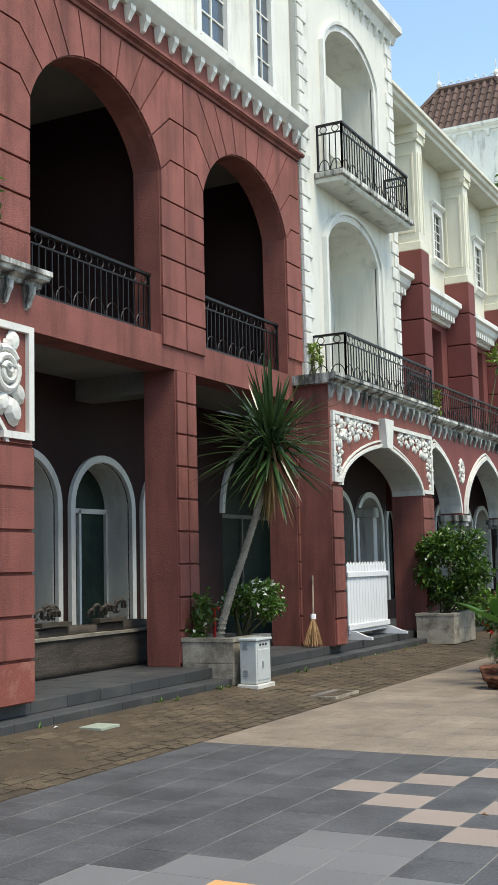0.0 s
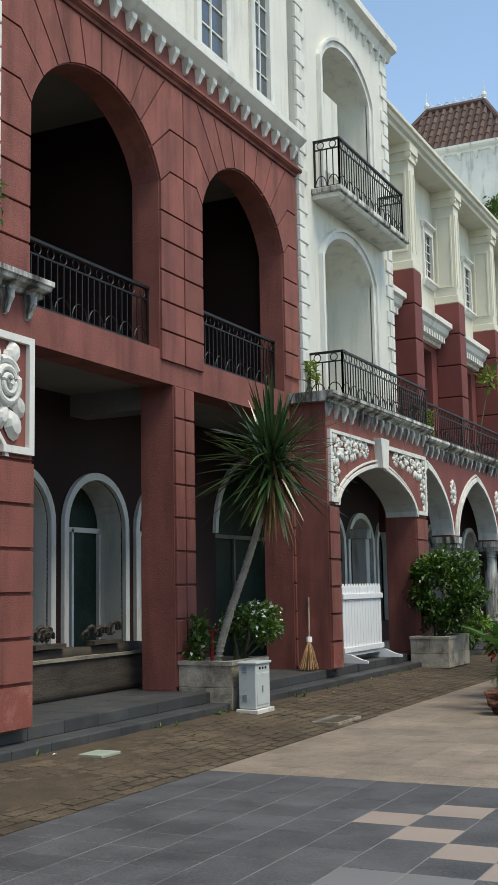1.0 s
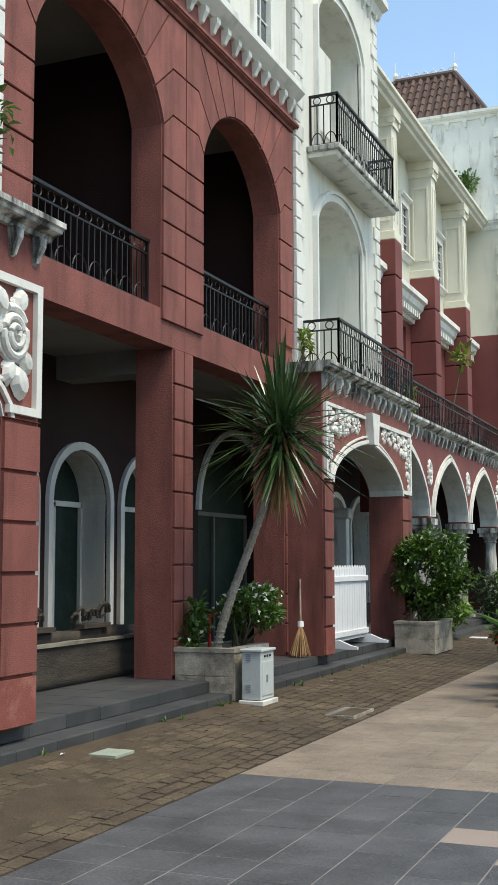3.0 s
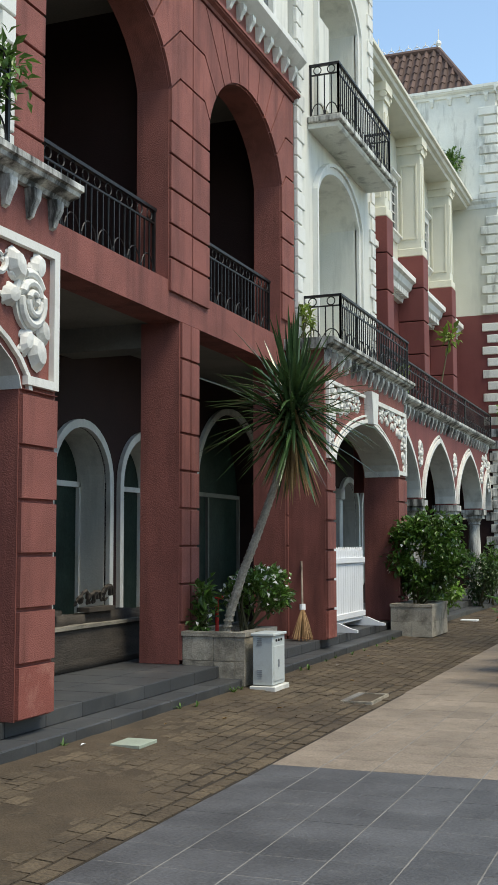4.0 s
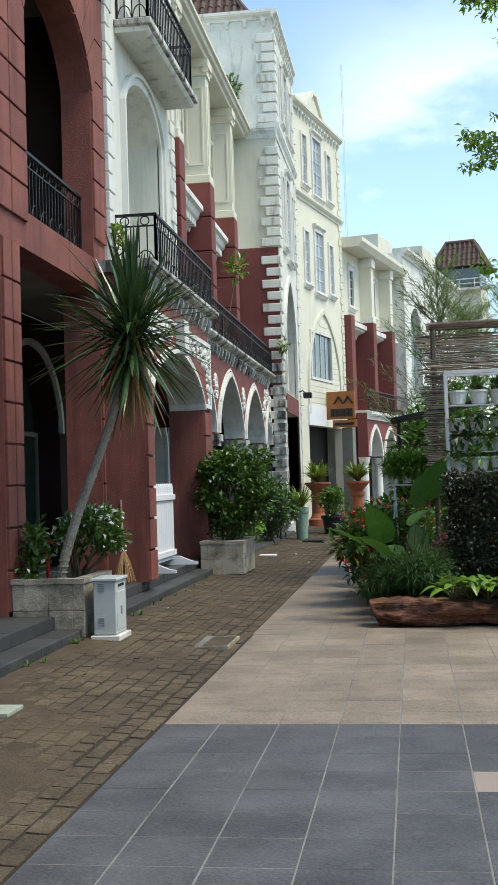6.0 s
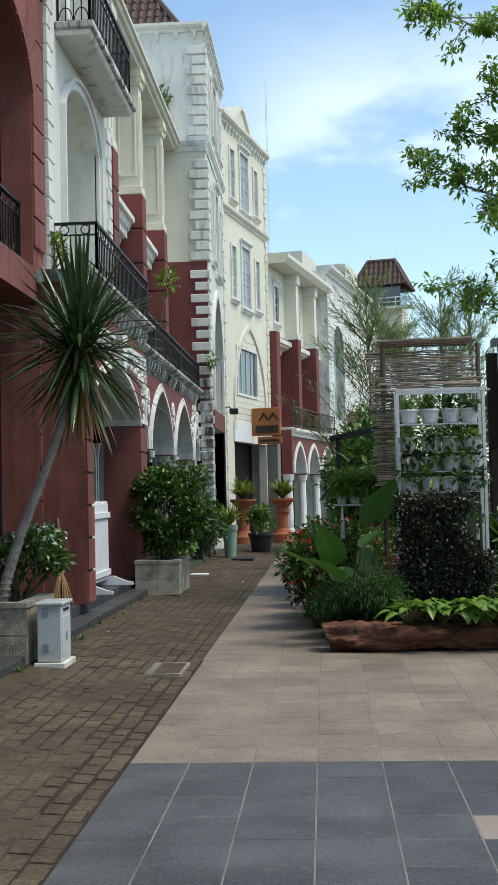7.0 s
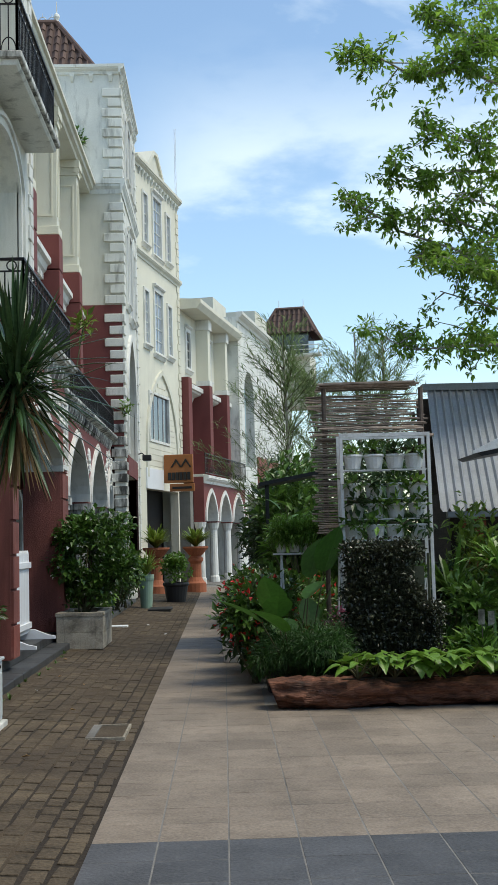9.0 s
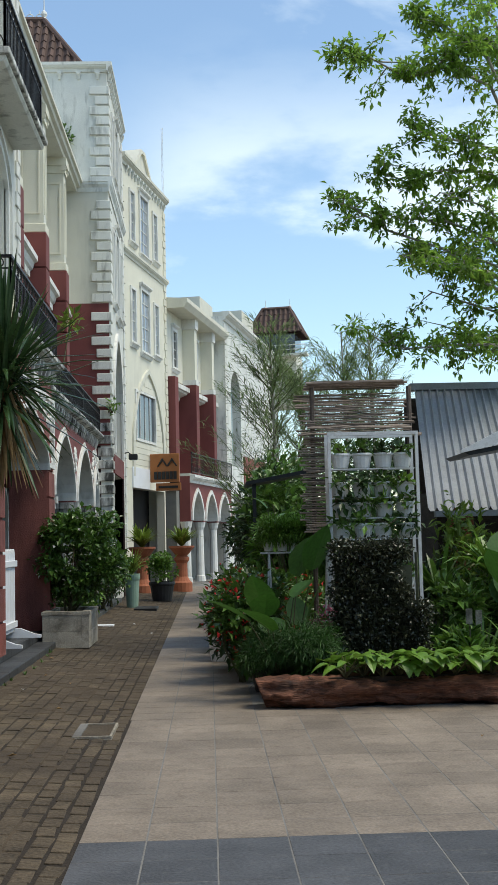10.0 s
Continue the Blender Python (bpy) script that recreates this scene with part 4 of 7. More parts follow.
def cresting(parent, x0, x1, y, z):
    """White openwork along a ridge: a rail on hoops between two finials."""
    b = bmesh.new()
    tube(b, [(x0, y, z + 0.03), (x1, y, z + 0.03)], 0.035, 6)
    n = max(2, round((x1 - x0) / 0.3))
    for i in range(n):
        c = x0 + (i + 0.5) * (x1 - x0) / n
        w = 0.42 * (x1 - x0) / n
        tube(b, [(c - w * math.cos(t * math.pi / 6), y, z + 0.05 + 0.17 * math.sin(t * math.pi / 6)) for t in range(7)], 0.014, 4)
        tube(b, [(c, y, z + 0.2), (c, y, z + 0.34)], 0.016, 5, 0.004)
    part("ridge_cresting", b, TRIM, parent)
    for x in (x0, x1):
        b = bmesh.new()
        lathe(b, [(0.09, z - 0.03), (0.11, z + 0.05), (0.06, z + 0.1), (0.1, z + 0.2), (0.08, z + 0.28), (0.02, z + 0.34), (0.012, z + 0.7)], x, y, 8)
        part("finial", b, TRIM, parent)


cresting(rf, 0.65, 2.65, 32.05, 17.66)

# ---------- cream house with signboard, turned ----------
TURN, BO = 13.0, (4.75, 35.9, 0)
b2 = thing("cream_shop_house", (0, 0, 0), "cream four storey house with white windows above a shop", "townhouse")
bm = bmesh.new()
bw = [(0.5, 4.5, 0.0, 3.5, 0, ""), (0.95, 3.3, 5.2, 6.8, 0, "")]
for za, zb in ((8.5, 10.3), (12.0, 13.7)):
    bw += [(0.55, 1.05, za, zb, 0, ""), (1.75, 2.75, za - 0.15, zb + 0.2, 0, ""), (3.45, 3.95, za, zb, 0, "")]
arch_wall(bm, -0.3, 0, -0.45, 5.15, 0, 14.5, bw)
part("front_wall", bm, CREAM_L, b2)
for i, o in enumerate(bw[1:]):
    sash_window(b2, 0.005, o[0], o[1], o[2], o[3], 4 if i == 0 else 2, 1 if i == 0 else 5, GLASS_M if i == 0 else GLASS_B, 0.08, i > 0, o[1] - o[0] > 0.8 and i > 0)
b = bmesh.new()
arch_band(b, -0.01, 0.07, 2.5, 1.85, 4.9, 2.7, "point", 0.17, 3.9)
part("arch_moulding", b, CREAM, b2)
b = bmesh.new()
for i in range(18):
    z = 3.9 + i * 0.2
    w = 1.8
    while w > 0.1 and arch_z(w, 1.85, 4.9, 2.7, "point") < z + 0.2:
        w -= 0.1
    if w > 0.2:
        for ya, yb in (((2.5 - w, 2.5 + w),) if not (5.0 < z + 0.1 < 6.95) else ((2.5 - w, 0.85), (3.4, 2.5 + w))):
            if yb - ya > 0.05:
                box(b, -0.01, 0.022, ya, yb, z, z + 0.185)
part("siding", b, CREAM_L, b2, "cream horizontal siding inside the arch")
for z, h, o in ((11.3, 0.25, 0.14), (14.4, 0.3, 0.2)):
    b = bmesh.new()
    extrude_xz(b, cornice(0, o, z, h), -0.5, 5.2)
    part("cornice", b, CREAM, b2)
for i in range(14):
    placed("bracket", brk, b2, (0, 0.1 + i * 0.37, 14.2))
quoins(b2, 0, -0.45, 0.2, 14.3, 1, 0.28, 0.34, 0.24, 0.04, CREAM_L)
quoins(b2, 0, 5.15, 3.8, 14.3, -1, 0.28, 0.34, 0.24, 0.04, CREAM_L)
part("side_wall", boxes((-6, -0.3, 0.0, 0.3, 0, 14.5), (-6, -0.3, 4.85, 5.15, 0, 14.5)), CREAM, b2)
part("shop_back", boxes((-0.8, -0.7, 0, 5, 0, 3.8)), BLACKISH, b2)
part("roof", boxes((-6, 0, 0, 5.15, 14.5, 14.7)), CREAM, b2)
b = bmesh.new()
extrude_yz(b, [(1.35, 14.7), (3.75, 14.7), (2.75, 15.62), (2.35, 15.62)], -1.9, -0.12)
part("dormer", b, CREAM, b2, "cream attic gable above the cornice")
b = bmesh.new()
extrude_yz(b, [(1.2, 14.7), (1.38, 14.7), (2.4, 15.62), (2.7, 15.62), (3.72, 14.7), (3.9, 14.7), (2.8, 15.74), (2.3, 15.74)], -2.0, -0.04)
part("dormer_coping", b, CREAM_L, b2)
part("fascia", boxes((0, 0.06, 0.4, 2.4, 3.5, 4.2)), FENCEW, b2, "white corrugated fascia")
b3 = thing("red_arcade_house", (0, 9, 0), "far cream and red townhouse with pilasters and white arcade", "townhouse")
bm = bmesh.new()
arch_wall(bm, -0.3, 0, 5.15, 12.7, 7.9, 10.5, [(6.0, 6.6, 8.4, 9.8, 0, ""), (9.3, 9.9, 8.4, 9.8, 0, "")])
part("upper_wall", bm, CREAM, b3)
part("red_wall", boxes((-0.6, -0.3, 5.15, 12.7, 4.1, 7.9)), RED_B, b3)
for ya in (6.0, 9.3):
    sash_window(b3, 0.005, ya, ya + 0.6, 8.4, 9.8, 2, 4, GLASS_D, 0.09, True, True)
for yc in (7.6, 10.7):
    part("pilaster", boxes((0, 0.5, yc, yc + 0.4, 7.9, 10.2)), CREAM_L, b3)
    part("capital", boxes((0, 0.56, yc - 0.06, yc + 0.46, 10.1, 10.5)), TRIM, b3)
    part("pilaster_base", boxes((0, 0.555, yc - 0.05, yc + 0.45, 7.85, 8.05)), TRIM, b3)
    part("red_pier", boxes((-0.3, 0.55, yc - 0.04, yc + 0.44, 4.2, 7.9), bev=0.01), RED_B, b3)
part("red_pier", boxes((-0.3, 0.3, 5.2, 5.7, 4.2, 7.9)), RED_B, b3)
for ya, yb in ((5.7, 7.5), (8.05, 10.6), (11.2, 12.7)):
    b = bmesh.new()
    extrude_xz(b, cornice(-0.3, 0.6, 7.2, 0.5), ya, yb)
    part("hood_cornice", b, TRIM, b3)
b = bmesh.new()
extrude_xz(b, [(-0.3, 10.5), (0.7, 10.5), (0.85, 10.7), (0.85, 10.85), (-0.3, 10.95)], 5.15, 12.7)
part("eave_box", b, CREAM_L, b3)
bm = bmesh.new()
fo = [(5.45, 7.2, 2.4, 2.45, 1.1, "tudor"), (7.7, 9.6, 2.4, 2.45, 1.1, "tudor"), (10.1, 12.2, 2.4, 2.45, 1.1, "tudor")]
arch_wall(bm, 0.4, 0.8, 5.2, 12.7, 2.4, 4.1, fo)
part("arcade_wall", bm, RED_B, b3)
b = bmesh.new()
for ya, yb, zb, zs, rise, kind in fo:
    arch_band(b, 0.79, 0.86, (ya + yb) / 2, (yb - ya) / 2, zs, rise, kind, 0.15)
    arch_band(b, 0.42, 0.83, (ya + yb) / 2, (yb - ya) / 2 - 0.015, zs, rise, kind, 0.012)
extrude_xz(b, cornice(0.8, 0.2, 3.85, 0.3), 5.2, 12.7)
part("arch_moulding", b, TRIM, b3)
for cy in (5.35, 7.45, 9.85, 12.4):
    b = bmesh.new()
    lathe(b, [(0.22, 0.1), (0.2, 0.3), (0.17, 0.35), (0.15, 2.1), (0.2, 2.2), (0.24, 2.4)], 0.6, cy, 12)
    part("column", b, TRIM, b3)
part("shop_back", boxes((-1.2, -1.1, 5.2, 12.7, 0, 4.2)), RED_SHADED, b3)
part("terrace_floor", boxes((-0.6, 0.8, 5.2, 12.7, 4.1, 4.2)), GREY_CREAM, b3)
rl3 = railing("railing", (0.85, 5.3), (0.85, 12.6), 4.2, 5.0, RL, gap=0.2)
b4 = thing("corner_house", (0, 18, 0), "far white house with quoins and pale roofs beyond the arcade", "townhouse")
bm = bmesh.new()
arch_wall(bm, 0.2, 0.6, 12.7, 27, 0, 11.6, [(14.0, 16.2, 5.0, 8.2, 1.2, "round"), (17.5, 19.5, 0.2, 3.4, 0.8, "round"), (20.5, 22.5, 0.2, 3.4, 0.8, "round"), (14.0, 16.2, 0.2, 3.0, 0.8, "round")])
part("front_wall", bm, WHITE_OLD, b4)
part("side_wall", boxes((-6, 0.2, 12.7, 13.0, 0, 11.6)), WHITE_OLD, b4)
part("back_wall", boxes((-2, -1.8, 12.7, 27, 0, 11.6)), GLASS_D, b4)
quoins(b4, 0.6, 12.7, 0.2, 11.5, 1, 0.3, 0.6, 0.4, 0.05, WHITE)
b = bmesh.new()
extrude_xz(b, cornice(0.6, 0.3, 11.4, 0.4), 12.6, 27)
part("cornice", b, WHITE, b4)
part("red_band", boxes((0.6, 0.66, 16.6, 27, 3.9, 5.6)), RED, b4)
part("roof", boxes((-5, -0.5, 12.9, 15.5, 11.6, 12.6), (-3, 0.4, 18, 21, 11.6, 12.9)), CREAM, b4)
tr = hip_roof("tower_roof", b4, -0.75, 2.25, 25.4, 28.4, 13.05, 14.5, 0.75, 0.8)
cresting(tr, 0.05, 1.45, 26.9, 14.52)
part("roof_tower", boxes((-0.35, 1.9, 25.75, 28.1, 9, 11.9)), CREAM, b4)
part("belvedere", boxes((-0.3, 1.85, 25.8, 28.05, 11.9, 13.05)), GLASS_M, b4)
b = bmesh.new()
for z in (12.3, 12.05):
    tube(b, [(-0.8, 25.2, z), (2.5, 25.2, z)], 0.03, 5)
for k in range(5):
    tube(b, [(-0.8 + 0.82 * k, 25.2, 11.8), (-0.8 + 0.82 * k, 25.2, 12.3)], 0.025, 5)
part("balcony_rail", b, TRIM, b4)
part("balcony_floor", boxes((-0.9, 2.6, 25.1, 25.8, 11.7, 11.82)), CREAM, b4)
turned((b2, b3, b4, rl3), BO, TURN)

# ---------- plants ----------
def leaf_mat(name, base, rough=0.5, tr=0.3):
    return material(name, base, rough, 0.3, 2.0, 30, 0.0, island=0.45, trans=tr, spec=0.5)


LEAF = leaf_mat("green leaf", (0.080, 0.160, 0.028), 0.33, 0.25)
LEAF_D = leaf_mat("dark green leaf", (0.042, 0.085, 0.024), 0.33, 0.2)
LEAF_L = leaf_mat("bright green leaf", (0.135, 0.255, 0.038), 0.38, 0.28)
LEAF_Y = leaf_mat("yellow green leaf", (0.17, 0.245, 0.04), 0.42, 0.3)
LEAF_F = leaf_mat("feathery grey green leaf", (0.18, 0.25, 0.10), 0.5, 0.45)
LEAF_TREE = leaf_mat("tree leaf", (0.19, 0.32, 0.05), 0.4, 0.65)
SWORD = leaf_mat("sword leaf", (0.046, 0.09, 0.032), 0.22, 0.15)
LEAF_G = leaf_mat("deep green glossy leaf", (0.045, 0.125, 0.018), 0.55, 0.3)
LEAF_FERN = leaf_mat("fern frond", (0.032, 0.095, 0.014), 0.5, 0.25)
DEAD = leaf_mat("dead straw leaf", (0.30, 0.19, 0.08), 0.8, 0.3)
HEDGE = leaf_mat("dark purple green hedge leaf", (0.055, 0.062, 0.038), 0.24, 0.1)
PETAL_W = leaf_mat("white petal", (0.75, 0.75, 0.7), 0.6, 0.3)
PETAL_R = leaf_mat("red petal", (0.60, 0.035, 0.03), 0.6, 0.3)
PETAL_P = leaf_mat("pink petal", (0.75, 0.25, 0.38), 0.6, 0.3)
BARK = material("grey bark", (0.33, 0.30, 0.245), 0.9, 0.35, 6, 40, 0.6, (0.08, 0.07, 0.05), 0.6, 7)
STEM = material("green brown stem", (0.08, 0.075, 0.035), 0.8, 0.3, 6, 40, 0.3)
TERRA = material("terracotta", (0.36, 0.12, 0.06), 0.8, 0.2, 5, 60, 0.3, (0.2, 0.08, 0.05), 0.5, 4)
POTW = material("white plastic pot", (0.76, 0.77, 0.75), 0.5, 0.1, 5, 50, 0.1, (0.35, 0.35, 0.3), 0.5, 5, rnd=0.08)
POTB = material("black plastic pot", (0.02, 0.02, 0.022), 0.5, 0.2, 5, 50, 0.1)
POTG = material("pale green glazed pot", (0.24, 0.36, 0.29), 0.35, 0.1, 5, 50, 0.1)
LOGW = material("red brown log wood", (0.16, 0.062, 0.034), 0.7, 0.75, 3.0, 16, 1.0, (0.03, 0.016, 0.011), 0.9, 3.2, stretch=(0.6, 5, 5))
BAMBOO = material("weathered stick", (0.24, 0.19, 0.15), 0.85, 0.35, 4, 40, 0.4, (0.05, 0.038, 0.03), 0.8, 5, rnd=0.5)
STEELW = material("white painted steel", (0.70, 0.71, 0.70), 0.5, 0.1, 5, 50, 0.1, (0.2, 0.15, 0.1), 0.4, 8)
ZINC = material("grey corrugated sheet", (0.30, 0.315, 0.33), 0.5, 0.15, 1.5, 30, 0.1, (0.12, 0.12, 0.13), 0.5, 1.0, metal=0.2)
ORANGE = material("orange brown sign board", (0.36, 0.13, 0.04), 0.6, 0.12, 3, 50, 0.1)
BLACK = material("black paint", (0.012, 0.012, 0.012), 0.5, 0.2, 5, 50, 0.05)
STRAW = material("broom straw", (0.33, 0.20, 0.10), 0.9, 0.3, 8, 60, 0.3, island=0.25)
PLATE = material("pale green cover plate", (0.33, 0.38, 0.31), 0.6, 0.15, 5, 60, 0.2)
MUD = material("planting soil", (0.045, 0.032, 0.022), 0.95, 0.4, 5, 50, 0.5)


def leaf_verts(rng, p, d, up, L, W, fold=0.25, droop=0.2):
    """One folded leaf: a base, two sides, and a tip that droops."""
    d = d / (np.linalg.norm(d) + 1e-9)
    s = np.cross(d, up)
    s = s / (np.linalg.norm(s) + 1e-9)
    n = np.cross(s, d)
    mid = p + d * L * 0.5 - n * L * droop * 0.25
    tip = p + d * L - n * L * droop
    return [p, mid + s * W * 0.5 + n * W * fold, tip, mid - s * W * 0.5 + n * W * fold, mid]


def leaf_cloud(name, blobs, n, L, W, seed, mat, parent, shell=0.5, out=0.6, zup=0.3, droop=0.25, label="", kind=""):
    """Leaves spread over ellipsoids (cx, cy, cz, rx, ry, rz), denser towards their outside."""
    rng = np.random.default_rng(seed)
    vol = np.array([b[3] * b[4] * b[5] for b in blobs]) ** 0.75
    pick = rng.choice(len(blobs), n, p=vol / vol.sum())
    V, F = [], []
    for k in pick:
        b = blobs[k]
        q = rng.normal(size=3)
        q /= np.linalg.norm(q)
        r = (shell + (1 - shell) * rng.random()) * (0.82 + 0.36 * rng.random())
        p = np.array(b[:3]) + q * r * np.array(b[3:])
        d = q * out + rng.normal(size=3) * 0.55 + np.array([0, 0, zup])
        up = np.array([0, 0, 1.0]) + rng.normal(size=3) * 0.35
        s = 0.6 + 0.7 * rng.random()
        i = len(V)
        V += leaf_verts(rng, p, d, up, L * s, W * s, droop=droop)
        F += [(i, i + 1, i + 4), (i + 1, i + 2, i + 4), (i + 2, i + 3, i + 4), (i + 3, i, i + 4)]
    return link_part(name, mesh_np(name, V, F, mat), None, parent, label, kind)


def blob_set(rng, at, r, n, flat=0.8, k0=0.35):
    """Clumps round a centre, so that a crown has an uneven outline."""
    out = []
    for _ in range(n):
        q = rng.normal(size=3)
        q /= np.linalg.norm(q)
        k = k0 + 0.25 * rng.random()
        out.append((at[0] + q[0] * r[0] * 0.62, at[1] + q[1] * r[1] * 0.62, at[2] + q[2] * r[2] * 0.62, r[0] * k, r[1] * k, r[2] * k * flat + 0.02))
    return out


def bush(name, base, centre, r, n, L, W, seed, mat, label, category="shrub", group="", flowers=None, nf=0, stems=5, shell=0.3, clumps=11, k0=0.35):
    rng = np.random.default_rng(seed)
    th = thing(name, base, label, category, group)
    blobs = blob_set(rng, centre, r, clumps, k0=k0)
    b = bmesh.new()
    for k in range(stems):
        t = blobs[k % len(blobs)]
        p0 = Vector(base) + Vector((rng.normal() * 0.05, rng.normal() * 0.05, 0))
        p2 = Vector(t[:3])
        p1 = p0.lerp(p2, 0.5) + Vector((rng.normal() * 0.06, rng.normal() * 0.06, 0.05))
        tube(b, [p0, p1, p2], 0.02, 5, 0.006)
    part("stem", b, STEM, th)
    leaf_cloud("foliage", blobs, n, L, W, seed + 1, mat, th, shell=shell)
    if flowers:
        leaf_cloud("blossom", blobs, nf, 0.06, 0.05, seed + 2, flowers, th, shell=0.9, out=1.0)
    return th


def arching(name, base, n, L, W, seed, mat, label, category="plant", group="", spread=0.8, segs=5, rise=1.0, pot=None):
    """A tuft of strap leaves that rise from one place and arch over."""
    rng = np.random.default_rng(seed)
    th = thing(name, base, label, category, group)
    V, F = [], []
    for k in range(n):
        a = rng.random() * 2 * math.pi
        out = np.array([math.cos(a), math.sin(a), 0.0])
        side = np.array([-math.sin(a), math.cos(a), 0.0])
        s = 0.6 + 0.5 * rng.random()
        lean = spread * (0.35 + 0.8 * rng.random())
        i = len(V)
        for j in range(segs + 1):
            t = j / segs
            p = np.array(base) + out * L * s * lean * t + np.array([0, 0, L * s * rise * (t - 0.75 * lean * t * t)])
            w = W * (0.5 + 1.2 * t) * (1 - t) ** 0.6 * 1.3 + 0.002
            V += [p - side * w * 0.5, p + side * w * 0.5]
        for j in range(segs):
            q = i + 2 * j
            F.append((q, q + 1, q + 3, q + 2))
    link_part("leaf_tuft", mesh_np("leaf_tuft", V, F, mat), None, th)
    return th


def pot(name, at, r, h, mat, label, category="pot", group="", seg=20, soil=True):
    th = thing(name, at, label, category, group)
    b = bmesh.new()
    x, y, z = at
    lathe(b, [(r * 0.68, z), (r * 0.72, z + 0.01), (r * 0.93, z + h * 0.8), (r * 1.0, z + h * 0.84), (r * 1.03, z + h * 0.9), (r * 1.0, z + h), (r * 0.9, z + h), (r * 0.88, z + h * 0.9)], x, y, seg)
    part("body", b, mat, th, smooth=False)
    if soil:
        b = bmesh.new()
        lathe(b, [(r * 0.86, z + h * 0.86), (r * 0.86, z + h * 0.93)], x, y, 12)
        part("soil", b, MUD, th)
    return th


# ---------- planters on the kerb ----------
def block_planter(name, x0, x1, y0, y1, z0, z1, label):
    th = thing(name, ((x0 + x1) / 2, (y0 + y1) / 2, z0), label, "planter", "kerb planters")
    h = (z1 - z0 - 0.05) / 2
    t = 0.12
    for r in range(2):
        za, zb = z0 + r * h, z0 + (r + 1) * h
        off = 0.2 * (r % 2)
        for side in range(4):
            lo, hi = (y0, y1) if side < 2 else (x0 + t, x1 - t)
            p = lo
            step = 0.5 if side < 2 else (hi - lo) / 2
            first = True
            while p < hi - 0.02:
                q = min(p + (step - off if first and off and side < 2 else step), hi)
                first = False
                b = bmesh.new()
                g = 0.0018
                if side == 0:
                    box(b, x1 - t, x1, p + g, q - g, za + g, zb - g, bev=0.004)
                elif side == 1:
                    box(b, x0, x0 + t, p + g, q - g, za + g, zb - g, bev=0.004)
                elif side == 2:
                    box(b, p + g, q - g, y0, y0 + t, za + g, zb - g, bev=0.004)
                else:
                    box(b, p + g, q - g, y1 - t, y1, za + g, zb - g, bev=0.01)
                part("concrete_block", b, CONCRETE, th)
                p = q
    part("mortar_core", boxes((x0 + 0.02, x1 - 0.02, y0 + 0.02, y1 - 0.02, z0, z1 - 0.09)), CONCRETE, th)
    part("coping", boxes((x0 - 0.01, x1 + 0.01, y0 - 0.01, y0 + t, z1 - 0.05, z1), (x0 - 0.01, x1 + 0.01, y1 - t, y1 + 0.01, z1 - 0.05, z1), (x0 - 0.01, x0 + t, y0 + t, y1 - t, z1 - 0.05, z1), (x1 - t, x1 + 0.01, y0 + t, y1 - t, z1 - 0.05, z1)), CONCRETE, th)
    return th


block_planter("block_planter", 4.28, 5.03, 8.26, 9.3, 0.1, 0.69, "weathered concrete block planter on the arcade step")
block_planter("block_planter", 4.80, 5.52, 15.85, 17.2, 0.08, 0.64, "stained concrete block planter beside the kerb")
bush("flowering_shrub", (4.75, 9.0, 0.6), (4.85, 9.25, 1.1), (0.45, 0.75, 0.32), 2300, 0.08, 0.046, 11, LEAF, "leafy shrub with small white flowers in a block planter", flowers=PETAL_W, nf=170, k0=0.2, clumps=20, stems=7)
bush("flowering_shrub", (4.42, 8.5, 0.6), (4.42, 8.45, 0.95), (0.2, 0.22, 0.32), 220, 0.1, 0.06, 14, LEAF, "thin young shrub in a block planter", flowers=PETAL_W, nf=8, stems=4)
bush("large_shrub", (5.15, 16.5, 0.55), (5.3, 16.6, 1.5), (0.88, 0.88, 0.95), 5600, 0.105, 0.066, 21, LEAF, "large rounded green shrub with white blossom in planter", flowers=PETAL_W, nf=150, clumps=40, k0=0.11, stems=12)
pole = thing("red_post", (4.52, 8.7, 0.55), "thin red painted metal post in a planter", "post")
b = bmesh.new()
tube(b, [(4.52, 8.7, 0.55), (4.52, 8.7, 1.05)], 0.022, 8)
tube(b, [(4.45, 8.7, 1.05), (4.59, 8.7, 1.05)], 0.02, 8)
part("pipe", b, PETAL_R, pole)

# dracaena with a leaning trunk
dr = thing("dracaena_tree", (4.72, 8.43, 0.55), "leaning dracaena tree with spiky dark leaf crown", "tree")
TR = [(4.72, 8.43, 0.55), (4.78, 8.46, 0.9), (4.92, 8.5, 1.35), (5.1, 8.52, 1.8), (5.32, 8.5, 2.35), (5.5, 8.47, 2.95)]
HEAD = np.array([5.54, 8.46, 3.18])
b = bmesh.new()
tube(b, TR, 0.055, 9, 0.04)
part("trunk", b, BARK, dr)
b = bmesh.new()
for i in range(26):
    t = i / 26 * 4.6
    k = int(t)
    p, q = Vector(TR[k]), Vector(TR[k + 1])
    c = p.lerp(q, t - k)
    d = (q - p).normalized()
    b = bmesh.new()
    tube(b, [c, c + d * 0.02], 0.062 - 0.0006 * i, 9)
    part("trunk_ring", b, BARK, dr)


